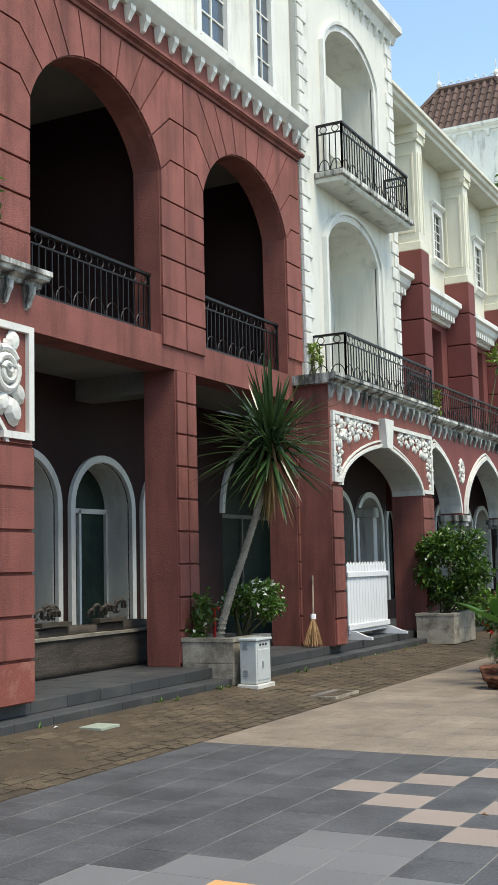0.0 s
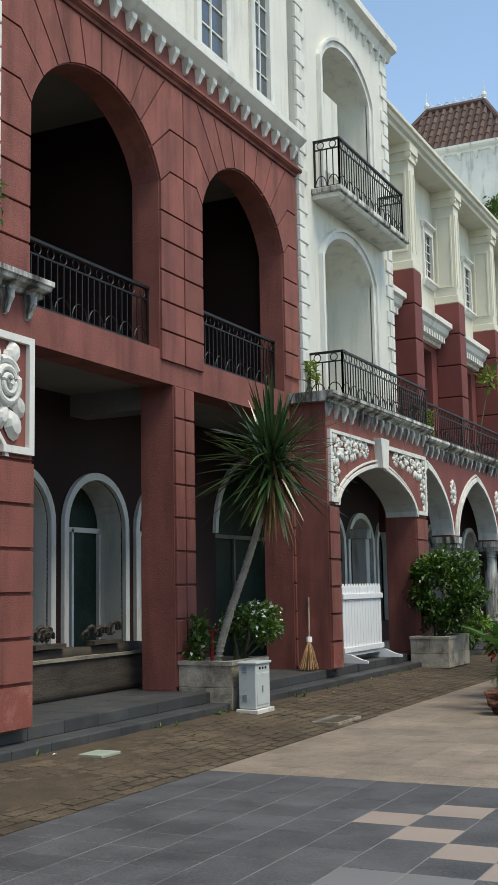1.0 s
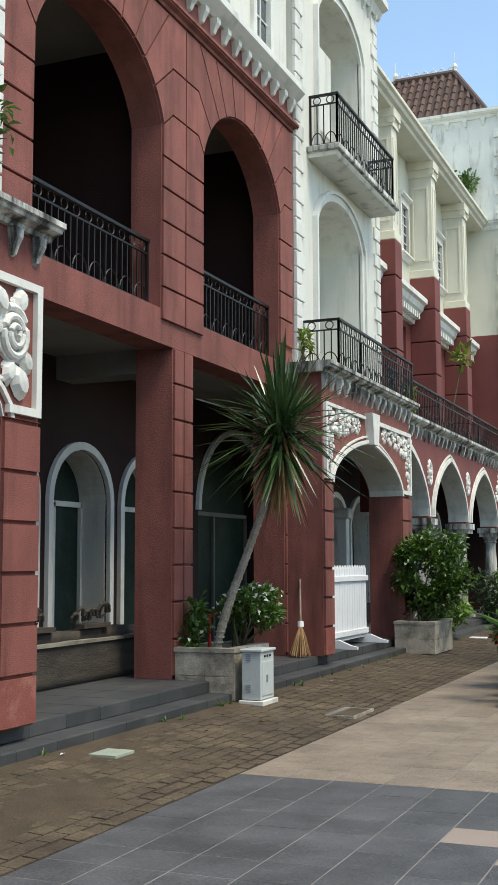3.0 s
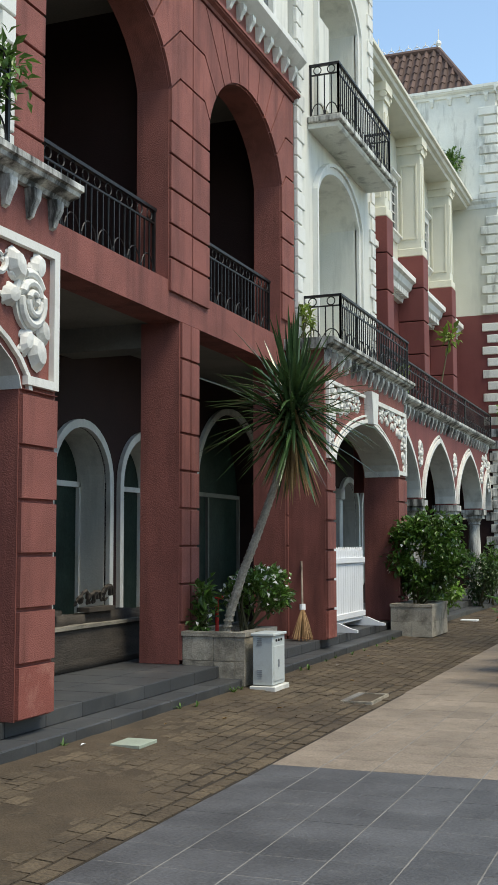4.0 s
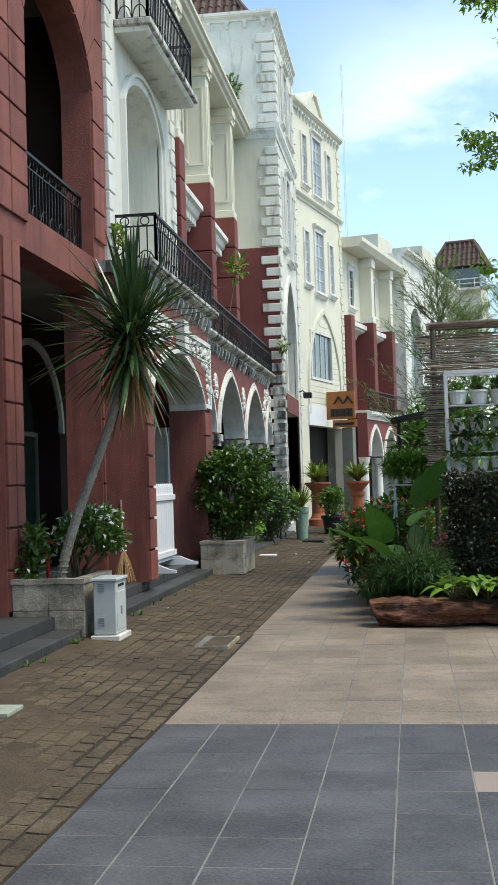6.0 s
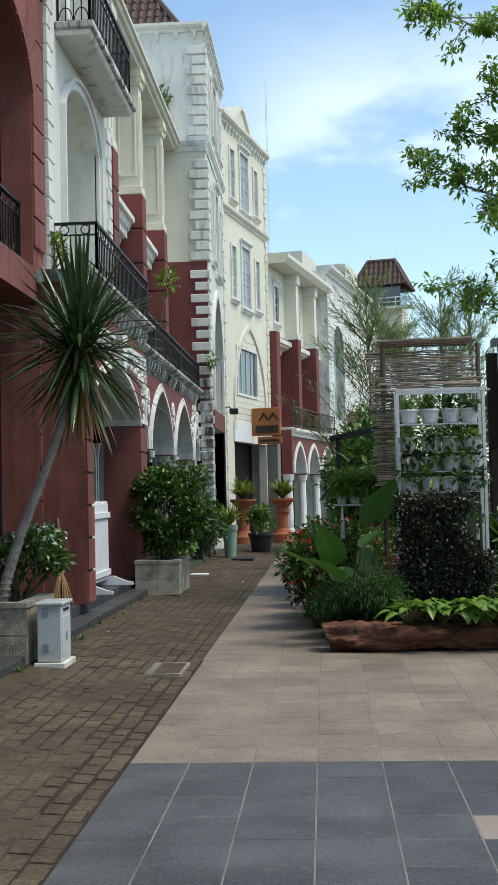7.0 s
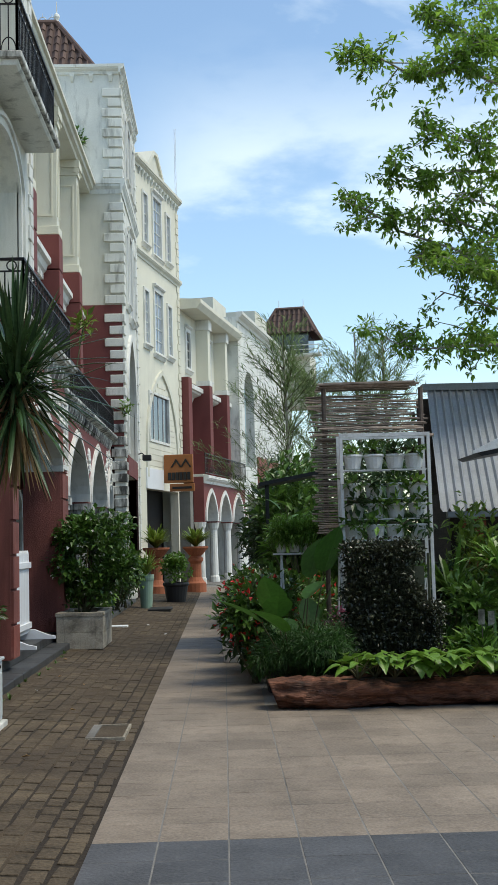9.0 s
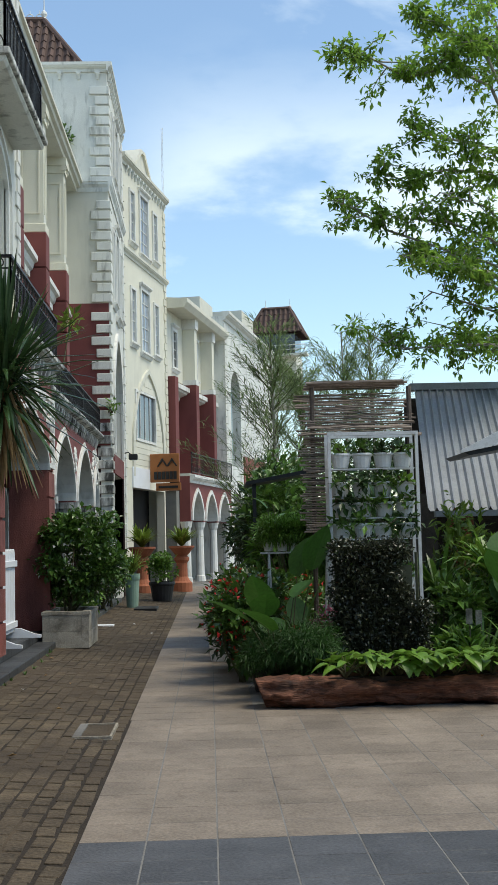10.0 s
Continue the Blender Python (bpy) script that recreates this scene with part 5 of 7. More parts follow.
def sword_leaves(name, n, seed, mat, parent, el0, el1, L0, L1, W, droop):
    rng = np.random.default_rng(seed)
    V, F = [], []
    segs = 6
    for k in range(n):
        a = rng.random() * 2 * math.pi
        el = radians(el0 + (el1 - el0) * rng.random())
        L = L0 + (L1 - L0) * rng.random()
        d = np.array([math.cos(a) * math.cos(el), math.sin(a) * math.cos(el), math.sin(el)])
        s = np.array([-math.sin(a), math.cos(a), 0])
        i = len(V)
        o = HEAD + d * 0.05 + np.array([0, 0, (rng.random() - 0.6) * 0.4])
        for j in range(segs + 1):
            t = j / segs
            p = o + d * L * t + np.array([0, 0, -droop * L * t * t * (0.5 + rng.random() * 0.1) * max(0.2, math.cos(el))])
            w = W * (0.75 + 0.7 * t - 1.45 * t ** 3) + 0.002
            n2 = np.cross(s, d)
            V += [p - s * w / 2 + n2 * w * 0.18, p, p + s * w / 2 + n2 * w * 0.18]
        for j in range(segs):
            q = i + 3 * j
            F += [(q, q + 1, q + 4, q + 3), (q + 1, q + 2, q + 5, q + 4)]
    return link_part(name, mesh_np(name, V, F, mat), None, parent)


sword_leaves("leaf_crown", 215, 5, SWORD, dr, -38, 85, 0.62, 1.12, 0.046, 0.34)
sword_leaves("drooping_leaf_tuft", 26, 7, SWORD, dr, -72, -38, 0.6, 0.95, 0.042, 0.25)
sword_leaves("dead_leaf_skirt", 85, 6, DEAD, dr, -88, -58, 0.5, 0.95, 0.034, 0.1)

# electrical cabinet
cab = thing("electrical_cabinet", (5.25, 8.43, 0.08), "pale grey metal electrical cabinet on a white plinth", "cabinet")
part("plinth", boxes((5.10, 5.40, 8.22, 8.69, 0.06, 0.12), bev=0.006), TRIM, cab)
part("body", boxes((5.13, 5.36, 8.25, 8.65, 0.13, 0.66), bev=0.006), BOXGREY, cab)
part("lid", boxes((5.11, 5.38, 8.23, 8.67, 0.66, 0.69), bev=0.006), BOXGREY, cab)
dpart = part("door", boxes((5.36, 5.368, 8.28, 8.62, 0.17, 0.55), bev=0.003), BOXGREY, cab)
part("handle", boxes((5.368, 5.384, 8.4, 8.42, 0.32, 0.40)), ZINC, dpart)
for i in range(3):
    bb = bmesh.new()
    tube(bb, [(5.36, 8.36 + i * 0.08, 0.61), (5.374, 8.36 + i * 0.08, 0.61)], 0.014, 10)
    part("indicator", bb, BLACK, cab)
for z in (0.22, 0.56):
    for i in range(4):
        part("louvre", boxes((5.18, 5.24, 8.243, 8.25, z + i * 0.022, z + i * 0.022 + 0.01)), ZINC, cab)

# broom against the pier
br = thing("broom", (4.55, 11.75, FLOOR), "straw broom leaning upright against a red pier", "broom")
b = bmesh.new()
tube(b, [(4.52, 11.85, 0.75), (4.46, 12.0, 1.42)], 0.015, 8)
part("handle", b, BAMBOO, br)
b = bmesh.new()
tube(b, [(4.525, 11.84, 0.74), (4.518, 11.855, 0.82)], 0.045, 10)
part("binding", b, FENCEW, br)
b = bmesh.new()
rng = random.Random(3)
for i in range(110):
    a = rng.random() * 6.283
    r = 0.04 + 0.17 * rng.random()
    tube(b, [(4.525, 11.84, 0.8), (4.545 + 0.4 * r * math.cos(a), 11.8 + 0.5 * r * math.sin(a), 0.6), (4.56 + r * math.cos(a) * 0.8, 11.74 + r * math.sin(a) * 0.9, FLOOR + 0.01 + 0.05 * rng.random())], 0.0045, 3, cap=False)
part("bristle_bundle", b, STRAW, br)

# picket fence panel in the porch
fp = thing("fence_panel", (4.5, 14.2, FLOOR), "white picket fence panel standing on two feet", "fence")
FY0, FY1 = 13.3, 15.15
for i in range(14):
    y0 = FY0 + i * (FY1 - FY0) / 14
    b = bmesh.new()
    w = (FY1 - FY0) / 14 - 0.008
    extrude_yz(b, [(y0, 0.42), (y0 + w, 0.42), (y0 + w, 1.56), (y0 + w / 2, 1.62), (y0, 1.56)], 4.49, 4.51)
    part("picket", b, FENCEW, fp)
for z in (0.48, 1.36):
    part("rail", boxes((4.51, 4.54, FY0 - 0.03, FY1 + 0.03, z, z + 0.09), bev=0.005), FENCEW, fp)
for y in (FY0 + 0.05, FY1 - 0.1):
    b = bmesh.new()
    extrude_xz(b, [(4.22, FLOOR), (4.9, FLOOR), (4.9, 0.36), (4.8, 0.38), (4.6, 0.46), (4.42, 0.46), (4.3, 0.38), (4.22, 0.36)], y, y + 0.06)
    part("foot", b, FENCEW, fp)

# carved dark ornaments behind the low wall
rng = np.random.default_rng(8)
for yc in (5.2, 6.7, 7.9):
    th = thing("carved_ornament", (3.38, yc, 0.92), "dark carved wooden ornament resting on a low wall", "ornament", "carved ornaments")
    for k in range(7):
        b = bmesh.new()
        yy, s = yc + rng.normal() * 0.17, 0.07 + 0.08 * rng.random()
        tube(b, [(3.38 + 0.03 * math.sin(t), yy + s * math.cos(t) * (1 - t / 9), 0.96 + s + s * math.sin(t) * (1 - t / 9)) for t in [j * 0.7 for j in range(9)]], 0.025, 6, 0.01)
        part("scroll", b, DARKWOOD, th)
    b = bmesh.new()
    box(b, 3.3, 3.46, yc - 0.3, yc + 0.3, 0.92, 0.97)
    part("base", b, DARKWOOD, th)


# plaster relief scrolls
def scroll(b, x, y, z, s, a0, turn):
    pts = []
    for j in range(22):
        t = j / 21
        r = s * (1 - 0.85 * t)
        a = a0 + turn * t * 7.5
        pts.append((x + 0.02 + 0.03 * t, y + r * math.cos(a), z + r * math.sin(a)))
    tube(b, pts, s * 0.26, 6, s * 0.12)


def leaflet(b, x, y, z, s, a):
    d = Vector((0, math.cos(a), math.sin(a)))
    n = Vector((0, -math.sin(a), math.cos(a)))
    p = Vector((x, y, z))
    out = ((0, 0), (0.2, 0.24), (0.5, 0.33), (0.8, 0.26), (0.97, 0.1), (0.97, -0.1), (0.8, -0.26), (0.5, -0.33), (0.2, -0.24))
    vs = [b.verts.new(p + d * s * u + n * s * v) for u, v in out]
    ws = [b.verts.new(p + d * s * (0.5 + (u - 0.5) * 0.6) + n * s * v * 0.6 + Vector((s * 0.2, 0, 0))) for u, v in out]
    c = b.verts.new(p + d * s * 0.5 + Vector((s * 0.24, 0, 0)))
    m = len(out)
    for i in range(m):
        j = (i + 1) % m
        b.faces.new((vs[i], vs[j], ws[j], ws[i]))
        b.faces.new((ws[i], ws[j], c))


def relief(x, spots, seed, label):
    rng = random.Random(seed)
    y0, z0 = spots[0][0], spots[0][1]
    th = thing("plaster_relief", (x, y0, z0), label, "relief", "plaster reliefs")
    for y, z, s in spots:
        b = bmesh.new()
        a0 = rng.random() * 6
        s *= 1.3
        scroll(b, x, y, z, s * 0.62, a0, rng.choice((-1, 1)))
        for k in range(9):
            a = a0 + k * 0.70
            lf = bmesh.new()
            leaflet(lf, x, y + 0.45 * s * math.cos(a), z + 0.45 * s * math.sin(a), s * rng.uniform(0.75, 1.05), a + rng.uniform(-0.3, 0.5))
            part("acanthus_leaf", lf, TRIM, th)
        part("scroll", b, TRIM, th)
    return th


relief(XP, [(12.35, 3.75, 0.17), (12.75, 3.8, 0.14), (13.1, 3.85, 0.13), (13.45, 3.88, 0.11), (12.3, 3.4, 0.13), (12.28, 3.12, 0.1), (13.75, 3.86, 0.09)], 1, "white plaster acanthus scroll on a red spandrel")
relief(XP, [(16.85, 3.75, 0.17), (16.5, 3.8, 0.14), (16.1, 3.85, 0.13), (15.7, 3.88, 0.11), (16.9, 3.4, 0.13), (16.95, 3.12, 0.1), (15.3, 3.86, 0.09)], 2, "white plaster acanthus scroll on a red spandrel")
th = thing("plaster_relief", (XP, 4.05, 3.55), "large white plaster acanthus volute in a framed panel", "relief", "plaster reliefs")


def lobe(name, y, z, s, a, n=3, w=1.0):
    """An acanthus leaf: a long middle lobe with side lobes that curl out of the wall."""
    b = bmesh.new()
    leaflet(b, XP + 0.015, y, z, s, a)
    for k in range(n):
        f = 0.15 + 0.5 * k / max(1, n - 1)
        for sg in (-1, 1):
            leaflet(b, XP, y + s * f * math.cos(a), z + s * f * math.sin(a), s * (0.5 - 0.08 * k) * w, a + sg * (0.75 - 0.12 * k))
    part(name, b, TRIM, th)


b = bmesh.new()
outline = [(4.05 + 0.21 * math.cos(t * math.pi / 12), 3.56 + 0.24 * math.sin(t * math.pi / 12)) for t in range(24)]
extrude_yz(b, outline, XP, XP + 0.035)
part("volute_ground", b, TRIM, th)
b = bmesh.new()
pts = []
for k in range(46):
    t = k / 45
    r, a = 0.205 * (1 - 0.86 * t), 2.0 - 15.5 * t
    pts.append((XP + 0.035 + 0.05 * t, 4.05 + r * math.cos(a), 3.56 + 1.12 * r * math.sin(a)))
tube(b, pts, 0.042, 8, 0.022)
part("volute", b, TRIM, th)
lobe("acanthus_leaf", 3.95, 3.68, 0.32, 2.15)
lobe("acanthus_leaf", 4.12, 3.72, 0.28, 1.25)
lobe("acanthus_leaf", 3.92, 3.62, 0.27, 3.55)
lobe("acanthus_leaf", 4.2, 3.48, 0.26, -1.15, 2)
lobe("acanthus_leaf", 4.06, 3.36, 0.24, -1.9, 2)
lobe("tail_leaf", 4.09, 3.33, 0.34, -1.15, 3, 0.8)
b = bmesh.new()
scroll(b, XP, 3.6, 3.8, 0.12, 0.6, -1)
part("scroll", b, TRIM, th)
lobe("acanthus_leaf", 3.55, 3.75, 0.28, 3.9)
lobe("acanthus_leaf", 3.5, 3.85, 0.25, 2.9)
for cy in (20.7, 24.65):
    th = thing("oval_medallion", (XA, cy, 3.6), "white oval plaster medallion between arches", "medallion", "plaster reliefs")
    b = bmesh.new()
    for k in range(12):
        a = k * math.pi / 6
        leaflet(b, XA, cy + 0.08 * math.cos(a), 3.62 + 0.14 * math.sin(a), 0.12 + 0.05 * abs(math.sin(a)), a)
    tube(b, [(XA, cy, 3.62), (XA + 0.06, cy, 3.62)], 0.08, 10, 0.05)
    tube(b, [(XA + 0.02, cy + 0.17 * math.cos(k * math.pi / 8), 3.62 + 0.25 * math.sin(k * math.pi / 8)) for k in range(17)], 0.022, 5, cap=False)
    part("rosette", b, TRIM, th)
relief(XA, [(28.9, 3.95, 0.14), (29.8, 3.8, 0.17), (29.9, 3.4, 0.15), (29.4, 4.05, 0.12), (28.6, 3.6, 0.14)], 5, "weathered plaster scroll beside the tower")
# inner white pilaster in the porch
ip = thing("porch_pilaster", (3.6, 16.4, FLOOR), "white moulded pilaster inside the porch", "pilaster")
part("shaft", boxes((3.3, 3.6, 16.9, 17.1, 0.6, 2.5), bev=0.01), WHITE_OLD, ip)
part("base", boxes((3.25, 3.65, 16.84, 17.1, FLOOR, 0.6), bev=0.015), WHITE_OLD, ip)
part("capital", boxes((3.25, 3.65, 16.84, 17.1, 2.5, 2.7), bev=0.015), WHITE_OLD, ip)

# ---------- greenery along the arcade ----------
def ground_bush(x, y, r, h, n, seed, mat, label, flowers=None, nf=0, L=0.12, W=0.06, z=0.0, name="shrub", group="garden shrubs"):
    return bush(name, (x, y, z), (x, y, z + h * 0.55), (r, r, h * 0.5), n, L, W, seed, mat, label, "shrub", group, flowers, nf, 5, 0.3, 12)


ground_bush(4.95, 18.3, 0.4, 0.9, 700, 31, LEAF, "low leafy shrub beside the arcade step", z=0.15)
ground_bush(4.9, 19.6, 0.45, 1.0, 800, 32, LEAF_L, "low bright shrub beside the arcade step", z=0.15)
ground_bush(4.95, 24.2, 0.5, 1.3, 900, 33, LEAF_D, "dark shrub beside the white tower", z=0.15)
ground_bush(5.0, 25.6, 0.5, 1.5, 900, 34, LEAF, "green shrub beside the white tower", z=0.15)
pot("tall_pot", (5.45, 26.7, 0.05), 0.195, 0.85, POTG, "tall pale green cylinder pot on the brick lane")
arching("spider_plant", (5.45, 26.7, 0.87), 80, 0.85, 0.035, 41, LEAF_Y, "arching yellow green plant in a tall pot")
pot("black_pot", (6.05, 30.0, 0.02), 0.36, 0.55, POTB, "wide black pot on the brick lane")
bush("pot_shrub", (6.05, 30.0, 0.5), (6.05, 30.0, 0.95), (0.5, 0.5, 0.4), 800, 0.12, 0.07, 42, LEAF_L, "bright rounded shrub in a black pot")
for k, (x, y) in enumerate(((5.25, 34.5), (6.45, 36.5))):
    th = thing("terracotta_pedestal", (x, y, 0), "terracotta pedestal planter with stacked bowls", "planter", "pedestal planters")
    b = bmesh.new()
    lathe(b, [(0.34, 0.0), (0.34, 0.3), (0.27, 0.36), (0.19, 0.5), (0.18, 0.95), (0.25, 1.05), (0.25, 1.12), (0.18, 1.2)], x, y, 16)
    part("pedestal", b, TERRA, th)
    b = bmesh.new()
    lathe(b, [(0.18, 1.2), (0.25, 1.26), (0.38, 1.42), (0.43, 1.46), (0.43, 1.52), (0.36, 1.52)], x, y, 18)
    part("bowl", b, TERRA, th)
    arching("bowl_plant", (x, y, 1.48), 130, 0.95, 0.08, 50 + k, LEAF_Y, "spiky yellow green plant in a terracotta bowl")
arching("cornice_weed", (3.3, 30.0, 12.1), 30, 0.5, 0.05, 60, LEAF, "weed sprouting on the tower cornice", segs=3)
bush("cornice_shrub", (3.35, 29.95, 12.1), (3.3, 29.9, 12.9), (0.4, 0.22, 0.75), 420, 0.16, 0.07, 61, LEAF, "wild shrub growing from the cornice ledge")
pp = thing("papaya_sapling", (4.2, 24.6, 4.5), "thin papaya sapling growing on the terrace", "plant")
b = bmesh.new()
tube(b, [(3.95, 24.2, 4.5), (4.05, 24.4, 5.6), (4.2, 24.75, 6.75)], 0.025, 6, 0.015)
part("stem", b, STEM, pp)
leaf_cloud("foliage", [(4.2, 24.75, 6.85, 0.25, 0.25, 0.2)], 50, 0.25, 0.11, 63, LEAF_Y, pp, shell=0.2)
bush("terrace_weed", (4.42, 18.6, 4.66), (4.42, 18.6, 5.0), (0.12, 0.3, 0.3), 120, 0.12, 0.06, 64, LEAF_Y, "small weed on the terrace ledge")
bush("wall_weed", (4.35, 12.5, 4.62), (4.42, 12.45, 5.0), (0.1, 0.16, 0.25), 70, 0.12, 0.06, 65, LEAF_Y, "small weed beside the balcony railing")
bush("ledge_plant", (4.75, 3.5, 4.62), (4.78, 3.55, 5.3), (0.25, 0.35, 0.5), 320, 0.12, 0.05, 66, LEAF, "leafy plant on the portico ledge")
bush("quoin_weed", (4.72, 30.0, 5.3), (4.75, 29.95, 5.5), (0.15, 0.15, 0.3), 60, 0.14, 0.06, 67, LEAF_L, "weed sprouting from the quoins")
def wall_lamp(x, y, z, label):
    th = thing("wall_lamp", (x, y, z), label, "lamp", "wall floodlights")
    b = bmesh.new()
    tube(b, [(x, y, z), (x + 0.16, y - 0.02, z + 0.05), (x + 0.26, y - 0.05, z - 0.05)], 0.022, 6)
    part("arm", b, BLACK, th)
    part("housing", boxes((x + 0.18, x + 0.46, y - 0.2, y + 0.1, z - 0.2, z - 0.02), bev=0.02), BLACK, th)
    part("lens", boxes((x + 0.21, x + 0.43, y - 0.17, y + 0.07, z - 0.215, z - 0.2)), GLASS_M, th)


wall_lamp(4.69, 34.6, 4.5, "small black floodlight on the tower corner")
wall_lamp(7.24, 47.0, 8.17, "small black floodlight high on the far red house")

# signboard that stands out from the shop house
sg = thing("shop_sign", (0, 2.5, 3.6), "orange brown projecting shop sign with dark bars", "sign")
part("board", boxes((0.05, 1.1, 2.46, 2.54, 3.75, 4.75), bev=0.01), ORANGE, sg)
part("lower_board", boxes((0.25, 1.15, 2.47, 2.53, 3.45, 3.72), bev=0.01), ORANGE, sg)
for i in range(6):
    part("letter_bar", boxes((0.2 + i * 0.14, 0.31 + i * 0.14, 2.42, 2.46, 3.85, 4.12)), BLACK, sg)
for i in range(2):
    b = bmesh.new()
    extrude_xz(b, [(0.3 + i * 0.35, 4.3), (0.36 + i * 0.35, 4.3), (0.5 + i * 0.35, 4.5), (0.64 + i * 0.35, 4.3), (0.7 + i * 0.35, 4.3), (0.5 + i * 0.35, 4.6)], 2.42, 2.46)
    part("emblem", b, BLACK, sg)
part("small_bar", boxes((0.35, 1.05, 2.44, 2.47, 3.54, 3.62)), BLACK, sg)
pl = thing("shop_post", (0.7, 2.7, 0), "pale rendered post below the shop sign", "post")
part("shaft", boxes((0.55, 0.95, 2.6, 3.0, 0, 3.45), bev=0.01), SOFFIT, pl)
turned((sg, pl), BO, TURN)
mast = thing("radio_mast", (5.2, 60, 0), "thin distant lattice radio mast", "mast")
b = bmesh.new()
for dx in (-0.06, 0.06):
    tube(b, [(5.2 + dx, 60, 0), (5.2 + dx * 0.5, 60, 24.6)], 0.011, 4)
for i in range(40):
    z = i * 24.6 / 40
    tube(b, [(5.2 - 0.06, 60, z), (5.2 + 0.06, 60, z + 24.6 / 40)], 0.006, 3)
part("lattice", b, STEELW, mast)

# ---------- garden ----------
lg = thing("log_planter", (9.7, 9.7, 0), "long carved red brown log trough planter on paving", "planter")
rng = np.random.default_rng(4)
b = bmesh.new()
rings = []
NX, NS = 200, 40
for i in range(NX + 1):
    x = 7.86 + 3.9 * i / NX
    tap = min(1.0, 0.55 + i * 0.036, 0.55 + (NX - i) * 0.036)
    ring = []
    for k in range(NS):
        a = 2 * math.pi * k / NS
        nz = noise.noise(Vector((x * 1.7, math.cos(a) * 1.3, math.sin(a) * 1.3))) * 0.10 + noise.noise(Vector((x * 7, math.cos(a) * 5, math.sin(a) * 5))) * 0.05 + noise.noise(Vector((x * 2.5, math.cos(a) * 11, math.sin(a) * 11))) * 0.035 + noise.noise(Vector((x * 22, math.cos(a) * 9, math.sin(a) * 9))) * 0.014
        yy = 9.72 + (0.25 + nz) * math.cos(a) * (0.75 + 0.25 * tap)
        zz = 0.145 + (0.15 + nz) * math.sin(a) * (0.85 + 0.15 * tap)
        ring.append(b.verts.new((x + (1 - tap) * 0.25 * (0.5 - zz / 0.3), yy, max(0.0, zz) + (0.03 * (1 - tap)))))
    rings.append(ring)
for i in range(NX):
    for k in range(NS):
        b.faces.new((rings[i][k], rings[i][(k + 1) % NS], rings[i + 1][(k + 1) % NS], rings[i + 1][k]))
b.faces.new(rings[0][::-1])
b.faces.new(rings[-1])
part("trough", b, LOGW, lg, smooth=True)
part("soil", boxes((8.35, 11.6, 9.6, 9.86, 0.2, 0.285)), MUD, lg)


def broad_leaf(V, F, p, a, el, L, W, droop=0.5, segs=5):
    d = np.array([math.cos(a) * math.cos(el), math.sin(a) * math.cos(el), math.sin(el)])
    s = np.array([-math.sin(a), math.cos(a), 0])
    i = len(V)
    for j in range(segs + 1):
        t = j / segs
        c = p + d * L * t + np.array([0, 0, -droop * L * t * t])
        w = W * math.sin(math.pi * min(1, 0.12 + 0.88 * t) ** 0.75) * (1 if t < 1 else 0) + 0.003
        up = np.array([0, 0, 0.16 * w])
        V += [c - s * w / 2 + up, c, c + s * w / 2 + up]
    for j in range(segs):
        q = i + 3 * j
        F += [(q, q + 1, q + 4, q + 3), (q + 1, q + 2, q + 5, q + 4)]


def broad_plant(name, base, n, L, W, stalk, seed, mat, label, spread=0.25, el=(-0.3, 0.6), droop=0.5, group="broad leaved plants", arc=(0.0, 6.283)):
    rng = np.random.default_rng(seed)
    th = thing(name, base, label, "plant", group)
    for k in range(n):
        b = bmesh.new()
        a = arc[0] + (arc[1] - arc[0]) * rng.random()
        r = spread * rng.random() ** 0.5
        tip = np.array(base) + np.array([math.cos(a) * r, math.sin(a) * r, stalk * (0.5 + 0.6 * rng.random())])
        V, F = [], []
        tube(b, [base, (base[0] + math.cos(a) * r * 0.4, base[1] + math.sin(a) * r * 0.4, base[2] + stalk * 0.4), tuple(tip)], 0.008 + 0.01 * L, 5, 0.005)
        broad_leaf(V, F, tip, a + rng.normal() * 0.4, el[0] + (el[1] - el[0]) * rng.random(), L * (0.6 + 0.5 * rng.random()), W * (0.6 + 0.5 * rng.random()), droop)
        link_part("leaf", mesh_np("leaf", V, F, mat), None, th)
        part("stalk", b, STEM, th)
    return th


for k in range(10):
    x = 8.72 + k * 0.185
    broad_plant("hosta_plant", (x, 9.6 + 0.06 * (k % 2), 0.28), 15, 0.21, 0.215, 0.21, 70 + k, LEAF_L, "bright green heart leaved plant in log planter", 0.26, (-0.4, 0.5), 0.45)
arching("grass_tuft", (10.6, 9.9, 0.28), 70, 0.8, 0.03, 81, LEAF_L, "arching grassy plant in log planter")
arching("grass_tuft", (10.25, 10.2, 0.1), 60, 0.9, 0.03, 82, LEAF, "arching grassy plant behind log planter")
# asparagus ferns beside the path
for k, (x, y, h) in enumerate(((8.2, 10.25, 0.74), (8.42, 10.15, 0.82), (8.66, 10.25, 0.66), (8.0, 10.9, 0.7))):
    th = thing("fern", (x, y, 0), "fluffy feathery green fern in a pot", "fern", "ferns")
    rg = np.random.default_rng(90 + k)
    leaf_cloud("frond", blob_set(rg, (x, y, h * 0.5), (0.36, 0.4, h * 0.5), 12), 8500, 0.085, 0.008, 95 + k, LEAF_FERN, th, shell=0.1, out=1.0, zup=0.1, droop=0.5)
    b = bmesh.new()
    lathe(b, [(0.13, 0), (0.19, 0.25), (0.17, 0.25)], x, y, 12)
    part("pot", b, POTB, th)
broad_plant("elephant_ear", (8.12, 10.5, 0.05), 6, 0.62, 0.4, 1.0, 107, LEAF_G, "large glossy elephant ear plant beside the path", 0.4, (0.5, 1.35), 0.15)
